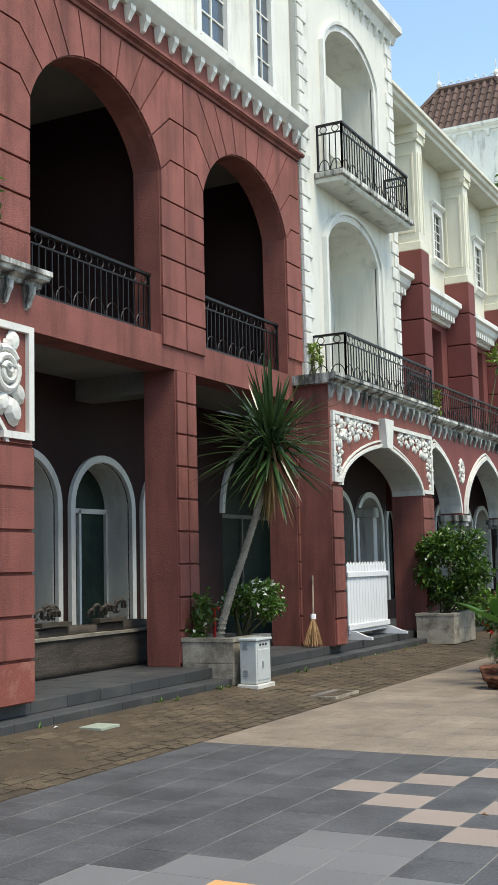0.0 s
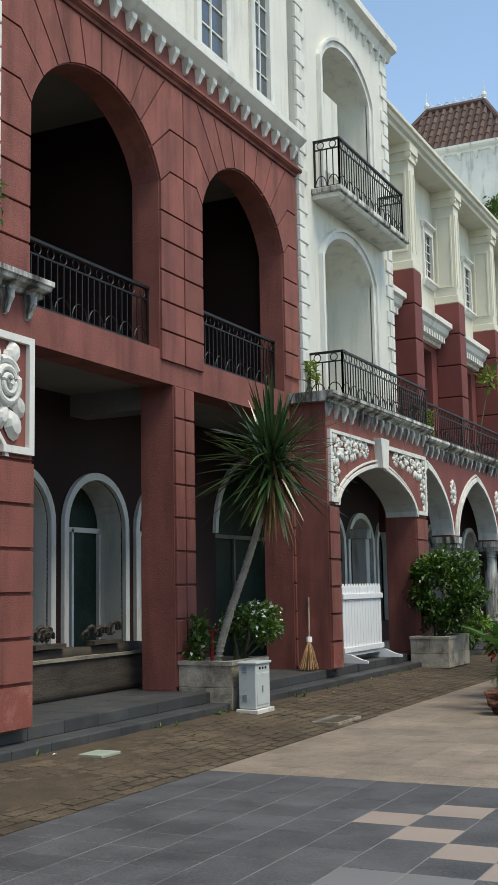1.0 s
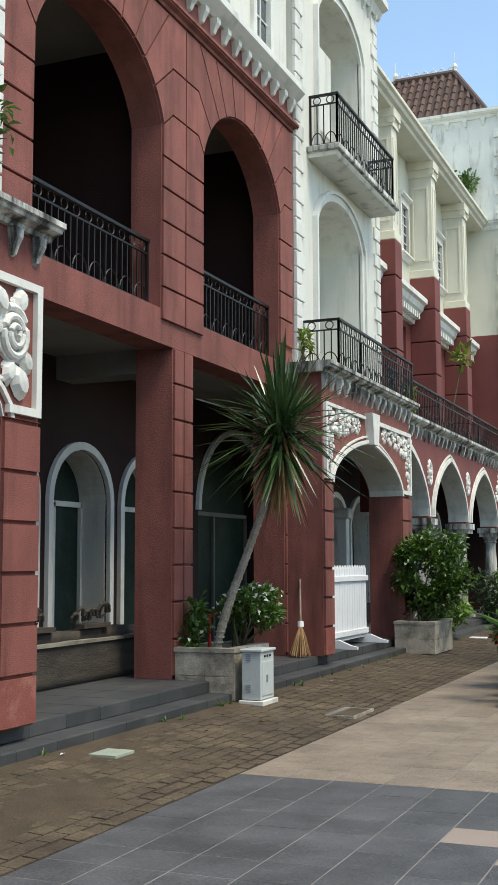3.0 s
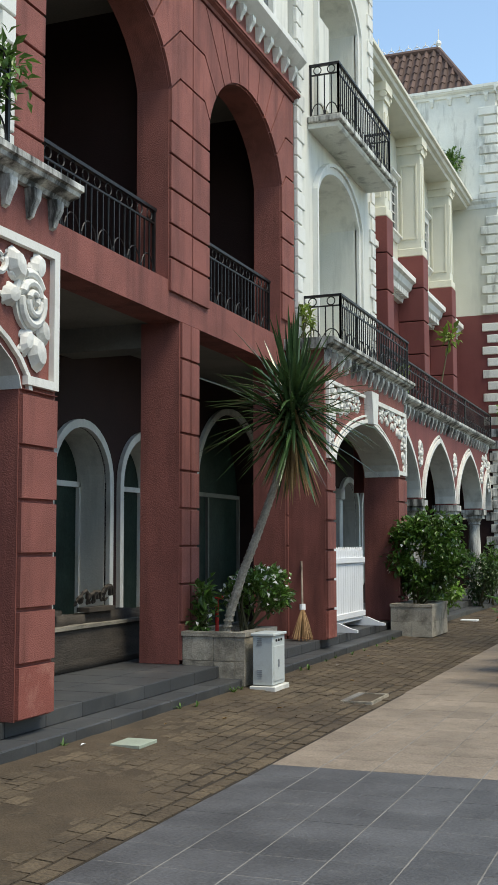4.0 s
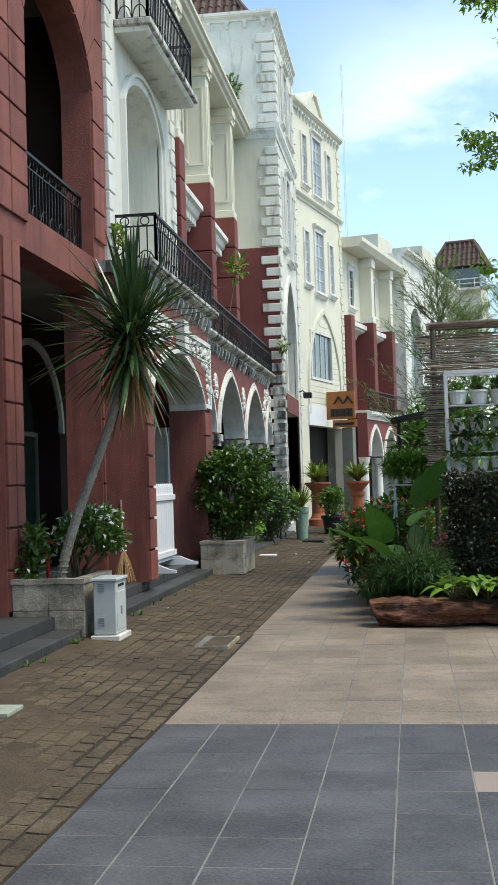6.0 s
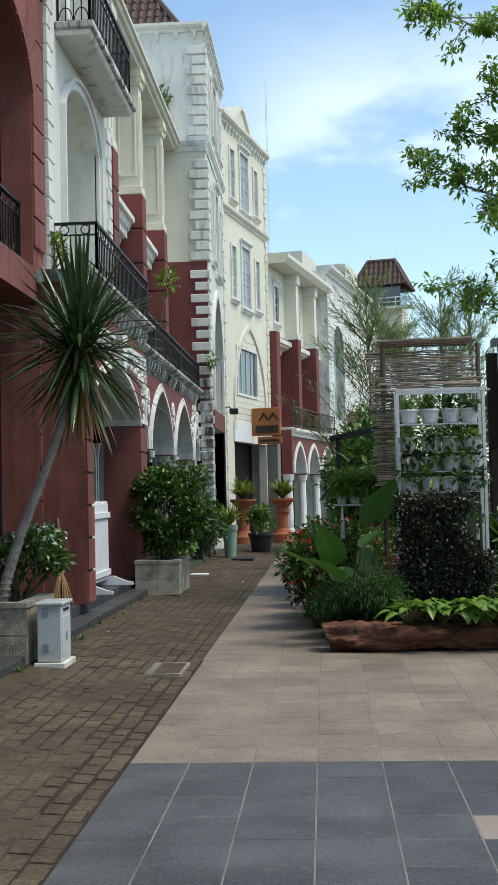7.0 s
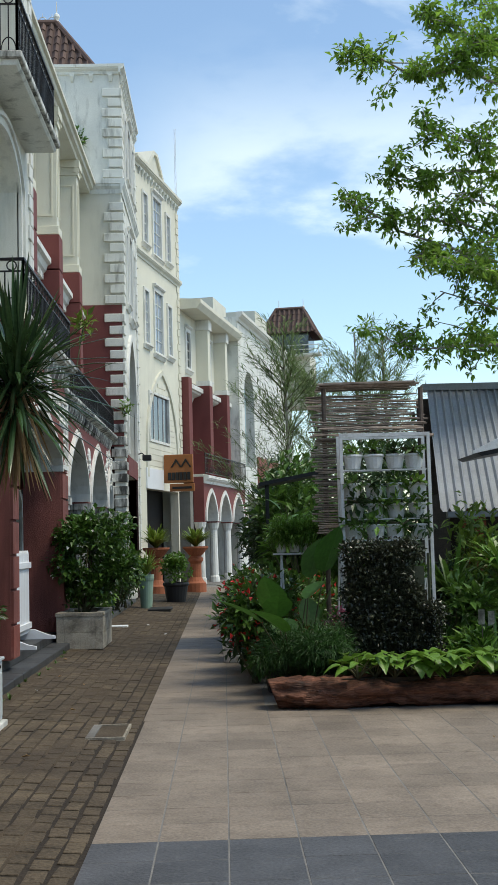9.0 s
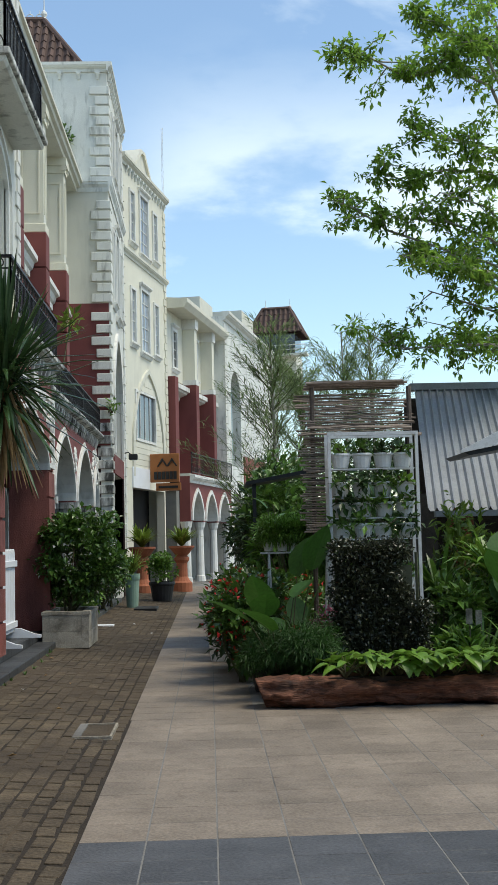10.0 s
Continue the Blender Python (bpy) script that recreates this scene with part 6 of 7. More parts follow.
broad_plant("elephant_ear", (8.25, 10.95, 0.05), 4, 0.66, 0.42, 1.2, 102, LEAF_G, "tall elephant ear plant with upright leaves", 0.3, (0.8, 1.4), 0.12)
broad_plant("elephant_ear", (10.75, 10.6, 0.05), 7, 0.7, 0.5, 1.35, 103, LEAF_G, "dark elephant ear plant beside the log", 0.4, (0.6, 1.35), 0.15)
# red flowered shrubs along the path edge
for k, (x, y, r, h, m) in enumerate(((7.75, 11.8, 0.45, 1.15, LEAF), (8.2, 12.2, 0.5, 1.35, LEAF), (7.8, 13.0, 0.5, 1.2, LEAF_D), (7.85, 14.4, 0.5, 1.1, LEAF), (7.8, 16.0, 0.5, 1.05, LEAF_D), (8.5, 13.6, 0.6, 1.5, LEAF), (8.0, 18.0, 0.6, 1.2, LEAF), (8.2, 20.5, 0.6, 1.3, LEAF_D))):
    ground_bush(x, y, r, h, 1300, 110 + k, m, "dense shrub with red flowers beside the path", PETAL_R, 150 if k < 6 else 30, 0.13, 0.06)
for k, y in enumerate((14.2, 15.4)):
    pot("garden_pot", (7.5, y, 0), 0.17, 0.42, POTW, "tall white pot at the path edge")
bush("pink_flower_plant", (8.62, 10.75, 0.2), (8.62, 10.7, 0.72), (0.12, 0.12, 0.2), 60, 0.1, 0.05, 130, LEAF, "slender plant topped with pink flowers", flowers=PETAL_P, nf=150)
# clipped dark hedge in front of the shelf
hg = thing("hedge", (9.2, 10.5, 0.0), "clipped dark leaved hedge in front of plant shelf", "hedge")
hb = [(8.80 + 0.17 * i + 0.02 * (-1) ** j, 10.5 + 0.02 * (-1) ** (i + j), 0.4 + 0.225 * j, 0.13, 0.20, 0.15) for i in range(6) for j in range(6) if not (j == 4 and i == 4 or i == 5 and j > 2)]
leaf_cloud("foliage", hb, 15000, 0.05, 0.032, 140, HEDGE, hg, shell=0.3, kind="stuff")
b = bmesh.new()
for i in range(6):
    tube(b, [(8.78 + 0.17 * i, 10.5, 0), (8.78 + 0.17 * i, 10.5, 1.5)], 0.018, 5)
box(b, 8.80, 9.58, 10.5, 10.56, 0.3, 1.36)
part("stem_core", b, HEDGE, hg)
# plant shelf of white steel
sh = thing("plant_shelf", (9.27, 11.0, 0), "white steel frame shelf for hanging flower pots", "shelf")
SX0, SX1, SY = 8.77, 9.77, 11.0
for x in (SX0, SX1):
    for y in (SY, SY + 0.35):
        part("post", boxes((x - 0.018, x + 0.018, y - 0.018, y + 0.018, 0.0, 2.85)), STEELW, sh)
part("top_bar", boxes((SX0 - 0.018, SX1 + 0.018, SY - 0.02, SY + 0.02, 2.83, 2.87)), STEELW, sh)
part("top_bar", boxes((SX0 - 0.018, SX1 + 0.018, SY + 0.33, SY + 0.37, 2.83, 2.87)), STEELW, sh)
ROWS = (2.46, 2.13, 1.90, 1.66, 1.1)
for z in ROWS:
    part("shelf_bar", boxes((SX0, SX1, SY - 0.006, SY + 0.006, z - 0.018, z - 0.006)), STEELW, sh)
    part("shelf_bar", boxes((SX0, SX1, SY + 0.19, SY + 0.202, z - 0.018, z - 0.006)), STEELW, sh)
rr = random.Random(12)
k = 0
for r, z in enumerate(ROWS):
    for i in range(4):
        if r == 4 and i < 3:
            continue
        x = SX0 + 0.14 + i * 0.24 + rr.uniform(-0.02, 0.02)
        pot("hanging_pot", (x, SY + 0.10, z), 0.118, 0.17, POTW, "white plastic flower pot on the plant shelf", "pot", "shelf pots", 14)
        m = (LEAF_L, LEAF, LEAF_D, LEAF)[(r + i) % 4]
        big = (0.8, 1.0, 1.1, 1.25, 1.0)[r]
        bush("potted_plant", (x, SY + 0.12, z + 0.15), (x, SY + (0.1 if r == 0 else 0.02), z + (0.215 if r == 0 else 0.17)), (0.11 * big, 0.11 * big, 0.075 * big), round(44 * big), 0.115, 0.055, 150 + k, m, "small leafy plant in a white shelf pot", "plant", "shelf plants", stems=3, clumps=5)
        k += 1
# stick screen behind the shelf
sc = thing("stick_screen", (9.2, 11.45, 0), "rustic screen of stacked weathered sticks on posts", "screen")
rr = random.Random(5)
for x in (8.62, 9.78):
    b = bmesh.new()
    tube(b, [(x, 11.55, 0), (x + 0.02, 11.55, 3.46)], 0.03, 7)
    part("post", b, BAMBOO, sc)
for i in range(27):
    z = 2.86 + i * 0.0207
    y = 11.4 + 0.0132 * i
    b = bmesh.new()
    xa, xb = 8.5 + rr.uniform(-0.08, 0.1), 9.88 + rr.uniform(-0.18, 0.1) - 0.005 * i
    pts, drift = [], rr.uniform(-0.012, 0.012)
    for k in range(8):
        f = k / 7
        pts.append((xa + (xb - xa) * f, y + rr.uniform(-0.02, 0.02), z + drift * (2 * f - 1) + rr.uniform(-0.009, 0.009)))
    r = rr.uniform(0.008, 0.015)
    tube(b, pts, r, 6, r * rr.uniform(0.6, 1.0))
    part("stick", b, BAMBOO, sc)
for i in range(40):
    z = 1.75 + i * 0.028
    b = bmesh.new()
    tube(b, [(8.5 + rr.uniform(-0.05, 0.05), 11.5, z), (8.82 + rr.uniform(-0.05, 0.05), 11.52, z + rr.uniform(-0.02, 0.02))], 0.012, 5)
    part("stick", b, BAMBOO, sc)
for i in range(14):
    b = bmesh.new()
    y = 11.4 + i * 0.05
    tube(b, [(8.6 + rr.uniform(-.05, .05), y, 3.5 + rr.uniform(-.01, .02)), (9.75 + rr.uniform(-.08, .05), y, 3.5 + rr.uniform(-.01, .02))], 0.014, 5)
    part("stick", b, BAMBOO, sc)
# row of white pots with grass on a stand
st = thing("pot_stand", (8.35, 11.9, 0), "low white steel stand for a row of pots", "stand")
part("board", boxes((8.0, 8.88, 11.86, 11.98, 1.5, 1.52)), STEELW, st)
for x in (8.04, 8.74):
    b = bmesh.new()
    tube(b, [(x, 11.85, 0), (x + 0.06, 11.9, 1.5)], 0.014, 5)
    tube(b, [(x + 0.12, 11.85, 0), (x + 0.06, 11.9, 1.5)], 0.014, 5)
    part("leg", b, STEELW, st)
for i in range(5):
    x = 8.1 + i * 0.165
    pot("grass_pot", (x, 11.92, 1.53), 0.075, 0.15, POTW, "small white pot on a garden stand", "pot", "stand pots", 12)
    th = thing("grassy_plant", (x, 11.92, 1.66), "fine bright green grassy plant in pot", "plant", "stand plants")
    leaf_cloud("foliage", [(x, 11.84, 1.77, 0.16, 0.2, 0.15)], 1300, 0.09, 0.014, 180 + i, LEAF_L, th, shell=0.1, out=1.0)
# garden shed with corrugated roof
shed = thing("garden_shed", (13.0, 15.5, 0), "open garden shed with grey corrugated metal roof", "shed")
b = bmesh.new()
N = 200
X0, X1 = 10.42, 16.5
pr = []
for i in range(N + 1):
    x = X0 + (X1 - X0) * i / N
    dz = 0.05 if i % 4 == 0 else 0.0
    pr.append((b.verts.new((x - 0.08, 13.4, 2.0 + dz)), b.verts.new((x + 0.38, 16.6, 4.08 + dz))))
for i in range(N):
    b.faces.new((pr[i][0], pr[i + 1][0], pr[i + 1][1], pr[i][1]))
part("roof_sheet", b, ZINC, shed)
part("ridge_cap", boxes((X0 + 0.3, X1 + 0.4, 16.5, 16.75, 4.05, 4.16)), ZINC, shed)
part("gutter", boxes((X0, X1, 13.3, 13.42, 1.92, 2.0)), ZINC, shed)
for x in (10.7, 12.6, 14.5):
    part("brick_post", boxes((x, x + 0.3, 13.6, 13.9, 0, 2.1), bev=0.01), TERRA, shed)
part("back_wall", boxes((10.6, 16.5, 16.4, 16.5, 0, 3.9)), DARKWOOD, shed)
part("side_wall", boxes((10.62, 10.7, 14.2, 16.4, 0, 2.3)), DARKWOOD, shed)
aw = thing("awning", (11.4, 12.5, 2.4), "dark sloping awning edge beside the shed", "awning")
b = bmesh.new()
extrude_xz(b, [(10.5, 2.68), (12.6, 3.12), (12.6, 3.72), (10.5, 2.71)], 12.0, 12.05)
part("fascia", b, STEELW, aw)
b = bmesh.new()
extrude_xz(b, [(10.62, 2.65), (12.6, 2.98), (12.6, 3.08), (10.56, 2.69)], 12.05, 13.2)
part("canopy", b, BLACK, aw)
part("bracket", boxes((12.2, 12.26, 12.03, 12.09, 0, 3.0)), BLACK, aw)
lt = thing("lean_to", (8.1, 17.0, 0), "small dark lean-to roof among shrubs", "lean-to")
b = bmesh.new()
extrude_xz(b, [(8.0, 2.55), (9.4, 2.8), (9.4, 2.86), (8.0, 2.61)], 16.5, 17.6)
part("roof", b, BLACK, lt)
for x in (8.1, 9.3):
    part("post", boxes((x, x + 0.06, 16.6, 16.66, 0, 2.6)), BLACK, lt)
# plants on the shed's side
for k, (x, y, r, h, m) in enumerate(((10.2, 11.3, 0.45, 1.2, LEAF), (10.7, 11.8, 0.5, 1.6, LEAF_L), (11.2, 11.2, 0.5, 1.4, LEAF), (10.6, 12.6, 0.5, 2.0, LEAF_Y), (11.4, 12.4, 0.6, 1.9, LEAF), (10.1, 10.5, 0.35, 0.7, LEAF_L), (11.0, 10.1, 0.4, 0.6, LEAF_L), (9.9, 12.6, 0.5, 1.5, LEAF_D))):
    ground_bush(x, y, r, h, 900, 200 + k, m, "leafy garden shrub beside the metal roofed shed", L=0.16, W=0.06)
for k, (x, y, z) in enumerate(((10.15, 11.9, 1.5), (10.75, 11.6, 1.75), (11.1, 12.0, 1.7))):
    arching("strap_plant", (x, y, z - 0.6), 40, 0.9, 0.06, 215 + k, LEAF_L if k else LEAF, "strap leaved plant beside the shed", spread=0.9)
tg = thing("plant_tag", (10.2, 10.4, 0.7), "two small white plant tags on sticks", "tag")
part("card", boxes((10.13, 10.20, 10.4, 10.41, 0.72, 0.88)), CONCRETE, tg)
part("card", boxes((10.24, 10.31, 10.42, 10.43, 0.70, 0.86)), CONCRETE, tg)
b = bmesh.new()
tube(b, [(10.17, 10.41, 0), (10.17, 10.41, 0.8)], 0.006, 4)
tube(b, [(10.3, 10.43, 0), (10.3, 10.43, 0.8)], 0.006, 4)
part("stick", b, BAMBOO, tg)
# mid garden: tall shrubs and feathery trees
for k, (x, y, r, h, m, n) in enumerate(((8.75, 23.0, 0.85, 3.4, LEAF_D, 2600), (8.9, 21.0, 1.0, 3.2, LEAF, 2400), (9.6, 24.0, 1.3, 3.4, LEAF, 2400), (9.2, 28.0, 1.0, 3.8, LEAF_D, 2400), (10.5, 22.0, 1.2, 3.0, LEAF_D, 2000), (8.6, 16.2, 0.6, 2.0, LEAF_L, 1400), (9.2, 15.0, 0.6, 2.1, LEAF, 1400), (12, 26, 1.8, 4.2, LEAF_D, 2600), (9.3, 34, 1.5, 3.2, LEAF_D, 2000))):
    ground_bush(x, y, r, h, n, 230 + k, m, "tall dense garden shrub beside the path", L=0.22, W=0.1)
broad_plant("frangipani", (8.7, 15.4, 0.0), 34, 0.38, 0.11, 2.1, 245, LEAF_L, "tall bright leaved frangipani shrub", 0.6, (-0.1, 0.9), 0.35)


def limb_tree(name, base, trunk, limbs, seed, leafmat, label, L, W, per, rad, droop=0.3, flat=0.5, shell=0.2, r0=0.14):
    """A tree of a tapered trunk, limbs, twigs and leaf clumps round the twigs."""
    rng = np.random.default_rng(seed)
    th = thing(name, base, label, "tree")
    b = bmesh.new()
    pts = [Vector(p) for p in trunk]
    tube(b, pts, r0, 9, r0 * 0.5)
    part("trunk", b, BARK, th)
    blobs = []
    for lb in limbs:
        b = bmesh.new()
        q = [Vector(p) for p in lb]
        tube(b, q, r0 * 0.42, 6, 0.008)
        m = len(q)
        reach = sum((p - o).length for o, p in zip(q, q[1:]))
        twigs = max(6, round(reach * 3.4))
        for k in range(twigs):
            t = 0.38 + 0.62 * (k + rng.random()) / twigs
            i = min(int(t * (m - 1)), m - 2)
            c = q[i].lerp(q[i + 1], t * (m - 1) - i)
            e = c + Vector((rng.normal() * rad * 1.2, rng.normal() * rad * 1.2, rng.normal() * rad * 0.7))
            tube(b, [c, c.lerp(e, 0.5) + Vector((0, 0, 0.05)), e], 0.014, 4, 0.004)
            for f in (0.55, 1.0):
                p = c.lerp(e, f)
                s = rad * (0.55 + 0.5 * rng.random())
                blobs.append((p.x, p.y, p.z, s, s, s * flat))
        part("limb", b, BARK, th)
    leaf_cloud("crown", blobs, per * len(blobs), L, W, seed + 1, leafmat, th, shell=shell, out=0.5, zup=0.0, droop=droop, kind="stuff")
    return th


def feather_tree(name, base, h, spread, n, seed, label):
    """A thin tree of rising wispy branches with needle leaves."""
    rng = np.random.default_rng(seed)
    th = thing(name, base, label, "tree", "feathery trees")
    b = bmesh.new()
    x, y, z = base
    tube(b, [(x, y, z), (x + 0.1, y, z + h * 0.5), (x, y, z + h * 0.98)], 0.09, 6, 0.02)
    part("trunk", b, BARK, th)
    V, F = [], []
    b = bmesh.new()
    for k in range(n):
        t = 0.2 + 0.75 * rng.random()
        a = rng.random() * 6.283
        L = spread * (1.15 - t) * (0.6 + 0.6 * rng.random()) + 0.35
        p0 = np.array([x, y, z + h * t])
        d = np.array([math.cos(a) * 0.75, math.sin(a) * 0.75, 0.75])
        tube(b, [tuple(p0), tuple(p0 + d * L * 0.6), tuple(p0 + d * L + np.array([0, 0, 0.1]))], 0.014, 4, 0.004)
        for j in range(64):
            f = 0.15 + 0.9 * rng.random()
            p = p0 + d * L * f + rng.normal(size=3) * 0.07
            dd = d * 0.8 + rng.normal(size=3) * 0.35 + np.array([0, 0, 0.05])
            i = len(V)
            V += leaf_verts(rng, p, dd, np.array([0, 0, 1.0]), 0.30, 0.03, droop=0.3)
            F += [(i, i + 1, i + 4), (i + 1, i + 2, i + 4), (i + 2, i + 3, i + 4), (i + 3, i, i + 4)]
    part("branch", b, STEM, th)
    link_part("foliage", mesh_np("foliage", V, F, LEAF_F), None, th, kind="stuff")
    return th


feather_tree("feathery_tree", (9.2, 30.0, 0), 7.6, 2.7, 70, 301, "wispy feathery tree in front of far houses")
feather_tree("feathery_tree", (10.2, 31.5, 0), 6.6, 2.4, 64, 302, "wispy feathery tree in front of far houses")
feather_tree("feathery_tree", (11.6, 33.0, 0), 8.2, 2.6, 64, 303, "wispy feathery tree beyond the stick screen")
feather_tree("feathery_tree", (12.6, 34.0, 0), 8.4, 2.6, 64, 304, "wispy feathery tree beyond the stick screen")
FORK = (13.6, 17.0, 4.2)


def limb(y, *xz):
    """A limb from the fork out to points (x, z) that hang about the depth y."""
    x, z = xz[0]
    mid = ((FORK[0] + x) / 2 + 0.3, (FORK[1] + y) / 2, (FORK[2] + z) / 2 + 0.25)
    return (FORK, mid, *[(px, y + 0.15 * (-1) ** k, pz) for k, (px, pz) in enumerate(xz)])


BIG = [limb(15.0, (11.9, 8.6), (11.2, 8.8), (10.6, 8.75), (9.9, 9.0), (9.35, 9.0)),
       limb(15.5, (12.0, 9.3), (11.3, 9.65), (10.7, 9.95)),
       limb(14.6, (11.8, 9.2), (11.4, 9.0), (11.0, 8.8)),
       limb(15.2, (11.9, 7.3), (11.1, 7.25), (10.6, 7.15), (10.1, 7.25)),
       limb(14.8, (11.8, 7.55), (11.1, 7.6), (10.5, 7.9)),
       limb(15.0, (11.7, 5.5), (11.05, 5.95), (10.2, 6.35), (9.7, 6.6), (9.3, 6.85))]
BIG += [limb(15.4, (11.9, 6.3), (11.15, 6.5), (10.4, 6.65)),
        limb(14.7, (11.7, 6.6), (10.9, 6.75)),
        limb(15.3, (11.8, 5.15), (10.8, 5.4)),
        limb(14.6, (11.6, 5.6), (10.95, 5.6), (10.3, 5.85)),
        limb(15.8, (12.2, 5.9), (11.5, 6.1), (11.0, 6.2)),
        limb(16.0, (11.9, 4.8), (11.2, 4.85)),
        limb(15.0, (11.7, 4.55), (11.0, 4.5), (10.4, 4.5), (9.95, 4.6)),
        limb(16.0, (11.9, 4.6), (10.8, 4.65)),
        limb(16.2, (12.6, 5.0), (11.7, 4.9)),
        limb(16.0, (12.8, 8.6), (12.2, 10.0), (11.6, 10.8)),
        limb(15.0, (14.6, 5.8), (15.4, 7.0)), limb(19.0, (14.4, 6.2), (15.5, 7.5))]
limb_tree("shade_tree", (13.5, 17.2, 0), [(13.5, 17.2, 0), (13.4, 17.1, 2.0), FORK], BIG, 310, LEAF_TREE, "spreading shade tree with light green compound leaves", 0.115, 0.055, 24, 0.23, r0=0.09, flat=0.6)
# bicycle parked by the shrubs
bc = thing("bicycle", (7.35, 19.2, 0), "old bicycle parked against path side shrubs", "bicycle")
for y in (19.0, 19.98):
    b = bmesh.new()
    tube(b, [(7.42, y + 0.3 * math.cos(t * math.pi / 12), 0.31 + 0.3 * math.sin(t * math.pi / 12)) for t in range(25)], 0.018, 6, cap=False)
    w = part("tyre", b, BLACK, bc)
    b = bmesh.new()
    for t in range(12):
        tube(b, [(7.42, y, 0.31), (7.42, y + 0.29 * math.cos(t * math.pi / 6), 0.31 + 0.29 * math.sin(t * math.pi / 6))], 0.003, 3)
    part("spoke", b, STEELW, w)
b = bmesh.new()
tube(b, [(7.42, 19.0, 0.31), (7.42, 19.15, 0.8), (7.42, 19.6, 0.75), (7.42, 19.98, 0.31), (7.42, 19.5, 0.3), (7.42, 19.15, 0.78)], 0.016, 6)
part("frame", b, BLACK, bc)

# ---------- small things on the ground ----------


mh = thing("manhole", (6.33, 8.4, 0.02), "square inspection cover with a white painted frame in brick lane", "manhole cover")
for bx in ((6.18, 6.52, 8.04, 8.06), (6.18, 6.52, 8.74, 8.76), (6.50, 6.52, 8.06, 8.74)):
    part("frame_bar", boxes((*bx, 0.0, 0.035)), CONCRETE, mh)
part("frame_bar", boxes((6.18, 6.25, 8.06, 8.74, 0.0, 0.036)), GROUT, mh, "broken white concrete edge")
part("cover", boxes((6.25, 6.50, 8.06, 8.74, 0.0, 0.024)), BRICK, mh)
cp = thing("cover_plate", (5.43, 4.76, 0.08), "pale green cover plate lying on the brick lane", "cover plate")
part("plate", boxes((5.30, 5.56, 4.60, 4.92, 0.062, 0.09), bev=0.003), PLATE, cp)
pd = thing("white_slab", (5.3, 20.5, 0.08), "thin white slab lying on the brick lane", "slab")
part("slab", boxes((5.15, 5.5, 20.4, 20.7, 0.06, 0.095), bev=0.004), FENCEW, pd)
mp = thing("lane_mat", (5.9, 26.2, 0.03), "dark flat drain cover on the lane", "cover")
part("plate", boxes((5.55, 6.1, 25.6, 26.6, 0.02, 0.1), bev=0.01), BLACK, mp)
rr = random.Random(77)
LITTER = [(5.3, 10.9, FENCEW), (5.75, 11.5, DEAD), (5.35, 12.2, STRAW), (5.9, 9.6, DEAD), (5.6, 6.2, DEAD), (5.2, 14.2, STRAW), (5.8, 7.1, DEAD), (6.3, 18.9, FENCEW), (5.9, 21.0, FENCEW), (9.6, 7.6, DEAD), (10.2, 6.9, DEAD), (9.9, 2.6, DEAD), (5.3, 5.6, DEAD), (5.15, 4.4, FENCEW)]
for x, y, m in LITTER:
    th = thing("dry_leaf", (x, y, lane_z(x) if x < XB else 0), "small scrap of dry leaf or paper on the ground", "litter", "ground litter")
    b = bmesh.new()
    z = (lane_z(x) if x < XB else 0.0) + 0.012
    a, s = rr.random() * 6.28, rr.uniform(0.02, 0.05)
    quad(b, (x, y, z), (x + s * math.cos(a + 0.5), y + s * math.sin(a + 0.5), z + 0.012), (x + 1.5 * s * math.cos(a), y + 1.5 * s * math.sin(a), z + 0.004), (x + s * math.cos(a - 0.5), y + s * math.sin(a - 0.5), z + 0.016))
    r = bmesh.ops.extrude_face_region(b, geom=list(b.faces))
    bmesh.ops.translate(b, vec=(0, 0, 0.003), verts=[v for v in r["geom"] if isinstance(v, bmesh.types.BMVert)])
    part("scrap", b, m, th)

# ---------- paving pieces ----------
bm = bmesh.new()
quad(bm, (XB, -12, -0.0022), (30, -12, -0.0022), (30, 90, -0.0022), (XB, 90, -0.0022))
plaza = tagged(part("pavement_plaza", bm, GROUT, None), "plaza of square dark grey and tan paving tiles", "pavement", kind="structure")
bm = bmesh.new()
quad(bm, (4.9, -12, lane_z(4.9) - 0.006), (XB, -12, -0.008), (XB, 90, -0.008), (4.9, 90, lane_z(4.9) - 0.006))
lane = tagged(part("pavement_lane", bm, SOIL, None), "lane of worn brown paving bricks with dark dirty joints", "pavement", kind="structure")


def tile_mesh(name, w, d, mat, g=0.009, gy=0.006, h=0.012):
    b = boxes((-w / 2 + g / 2, w / 2 - g / 2, -d / 2 + gy / 2, d / 2 - gy / 2, -h, 0), bev=0.0012)
    me = bpy.data.meshes.new(name)
    b.to_mesh(me)
    b.free()
    me.materials.append(mat)
    return me


T = 0.4
TM = {k: tile_mesh("paving_tile", T, T, m) for k, m in (("d", TILE_D), ("m", TILE_M), ("t", TILE_T), ("p", TILE_P), ("o", TILE_O))}
PINK = {(4, 3), (5, 2), (5, 4), (6, 1), (6, 5), (7, 2 + 2), (8, 3), (7, 0), (7, 6), (8, 5)}
rr = random.Random(9)


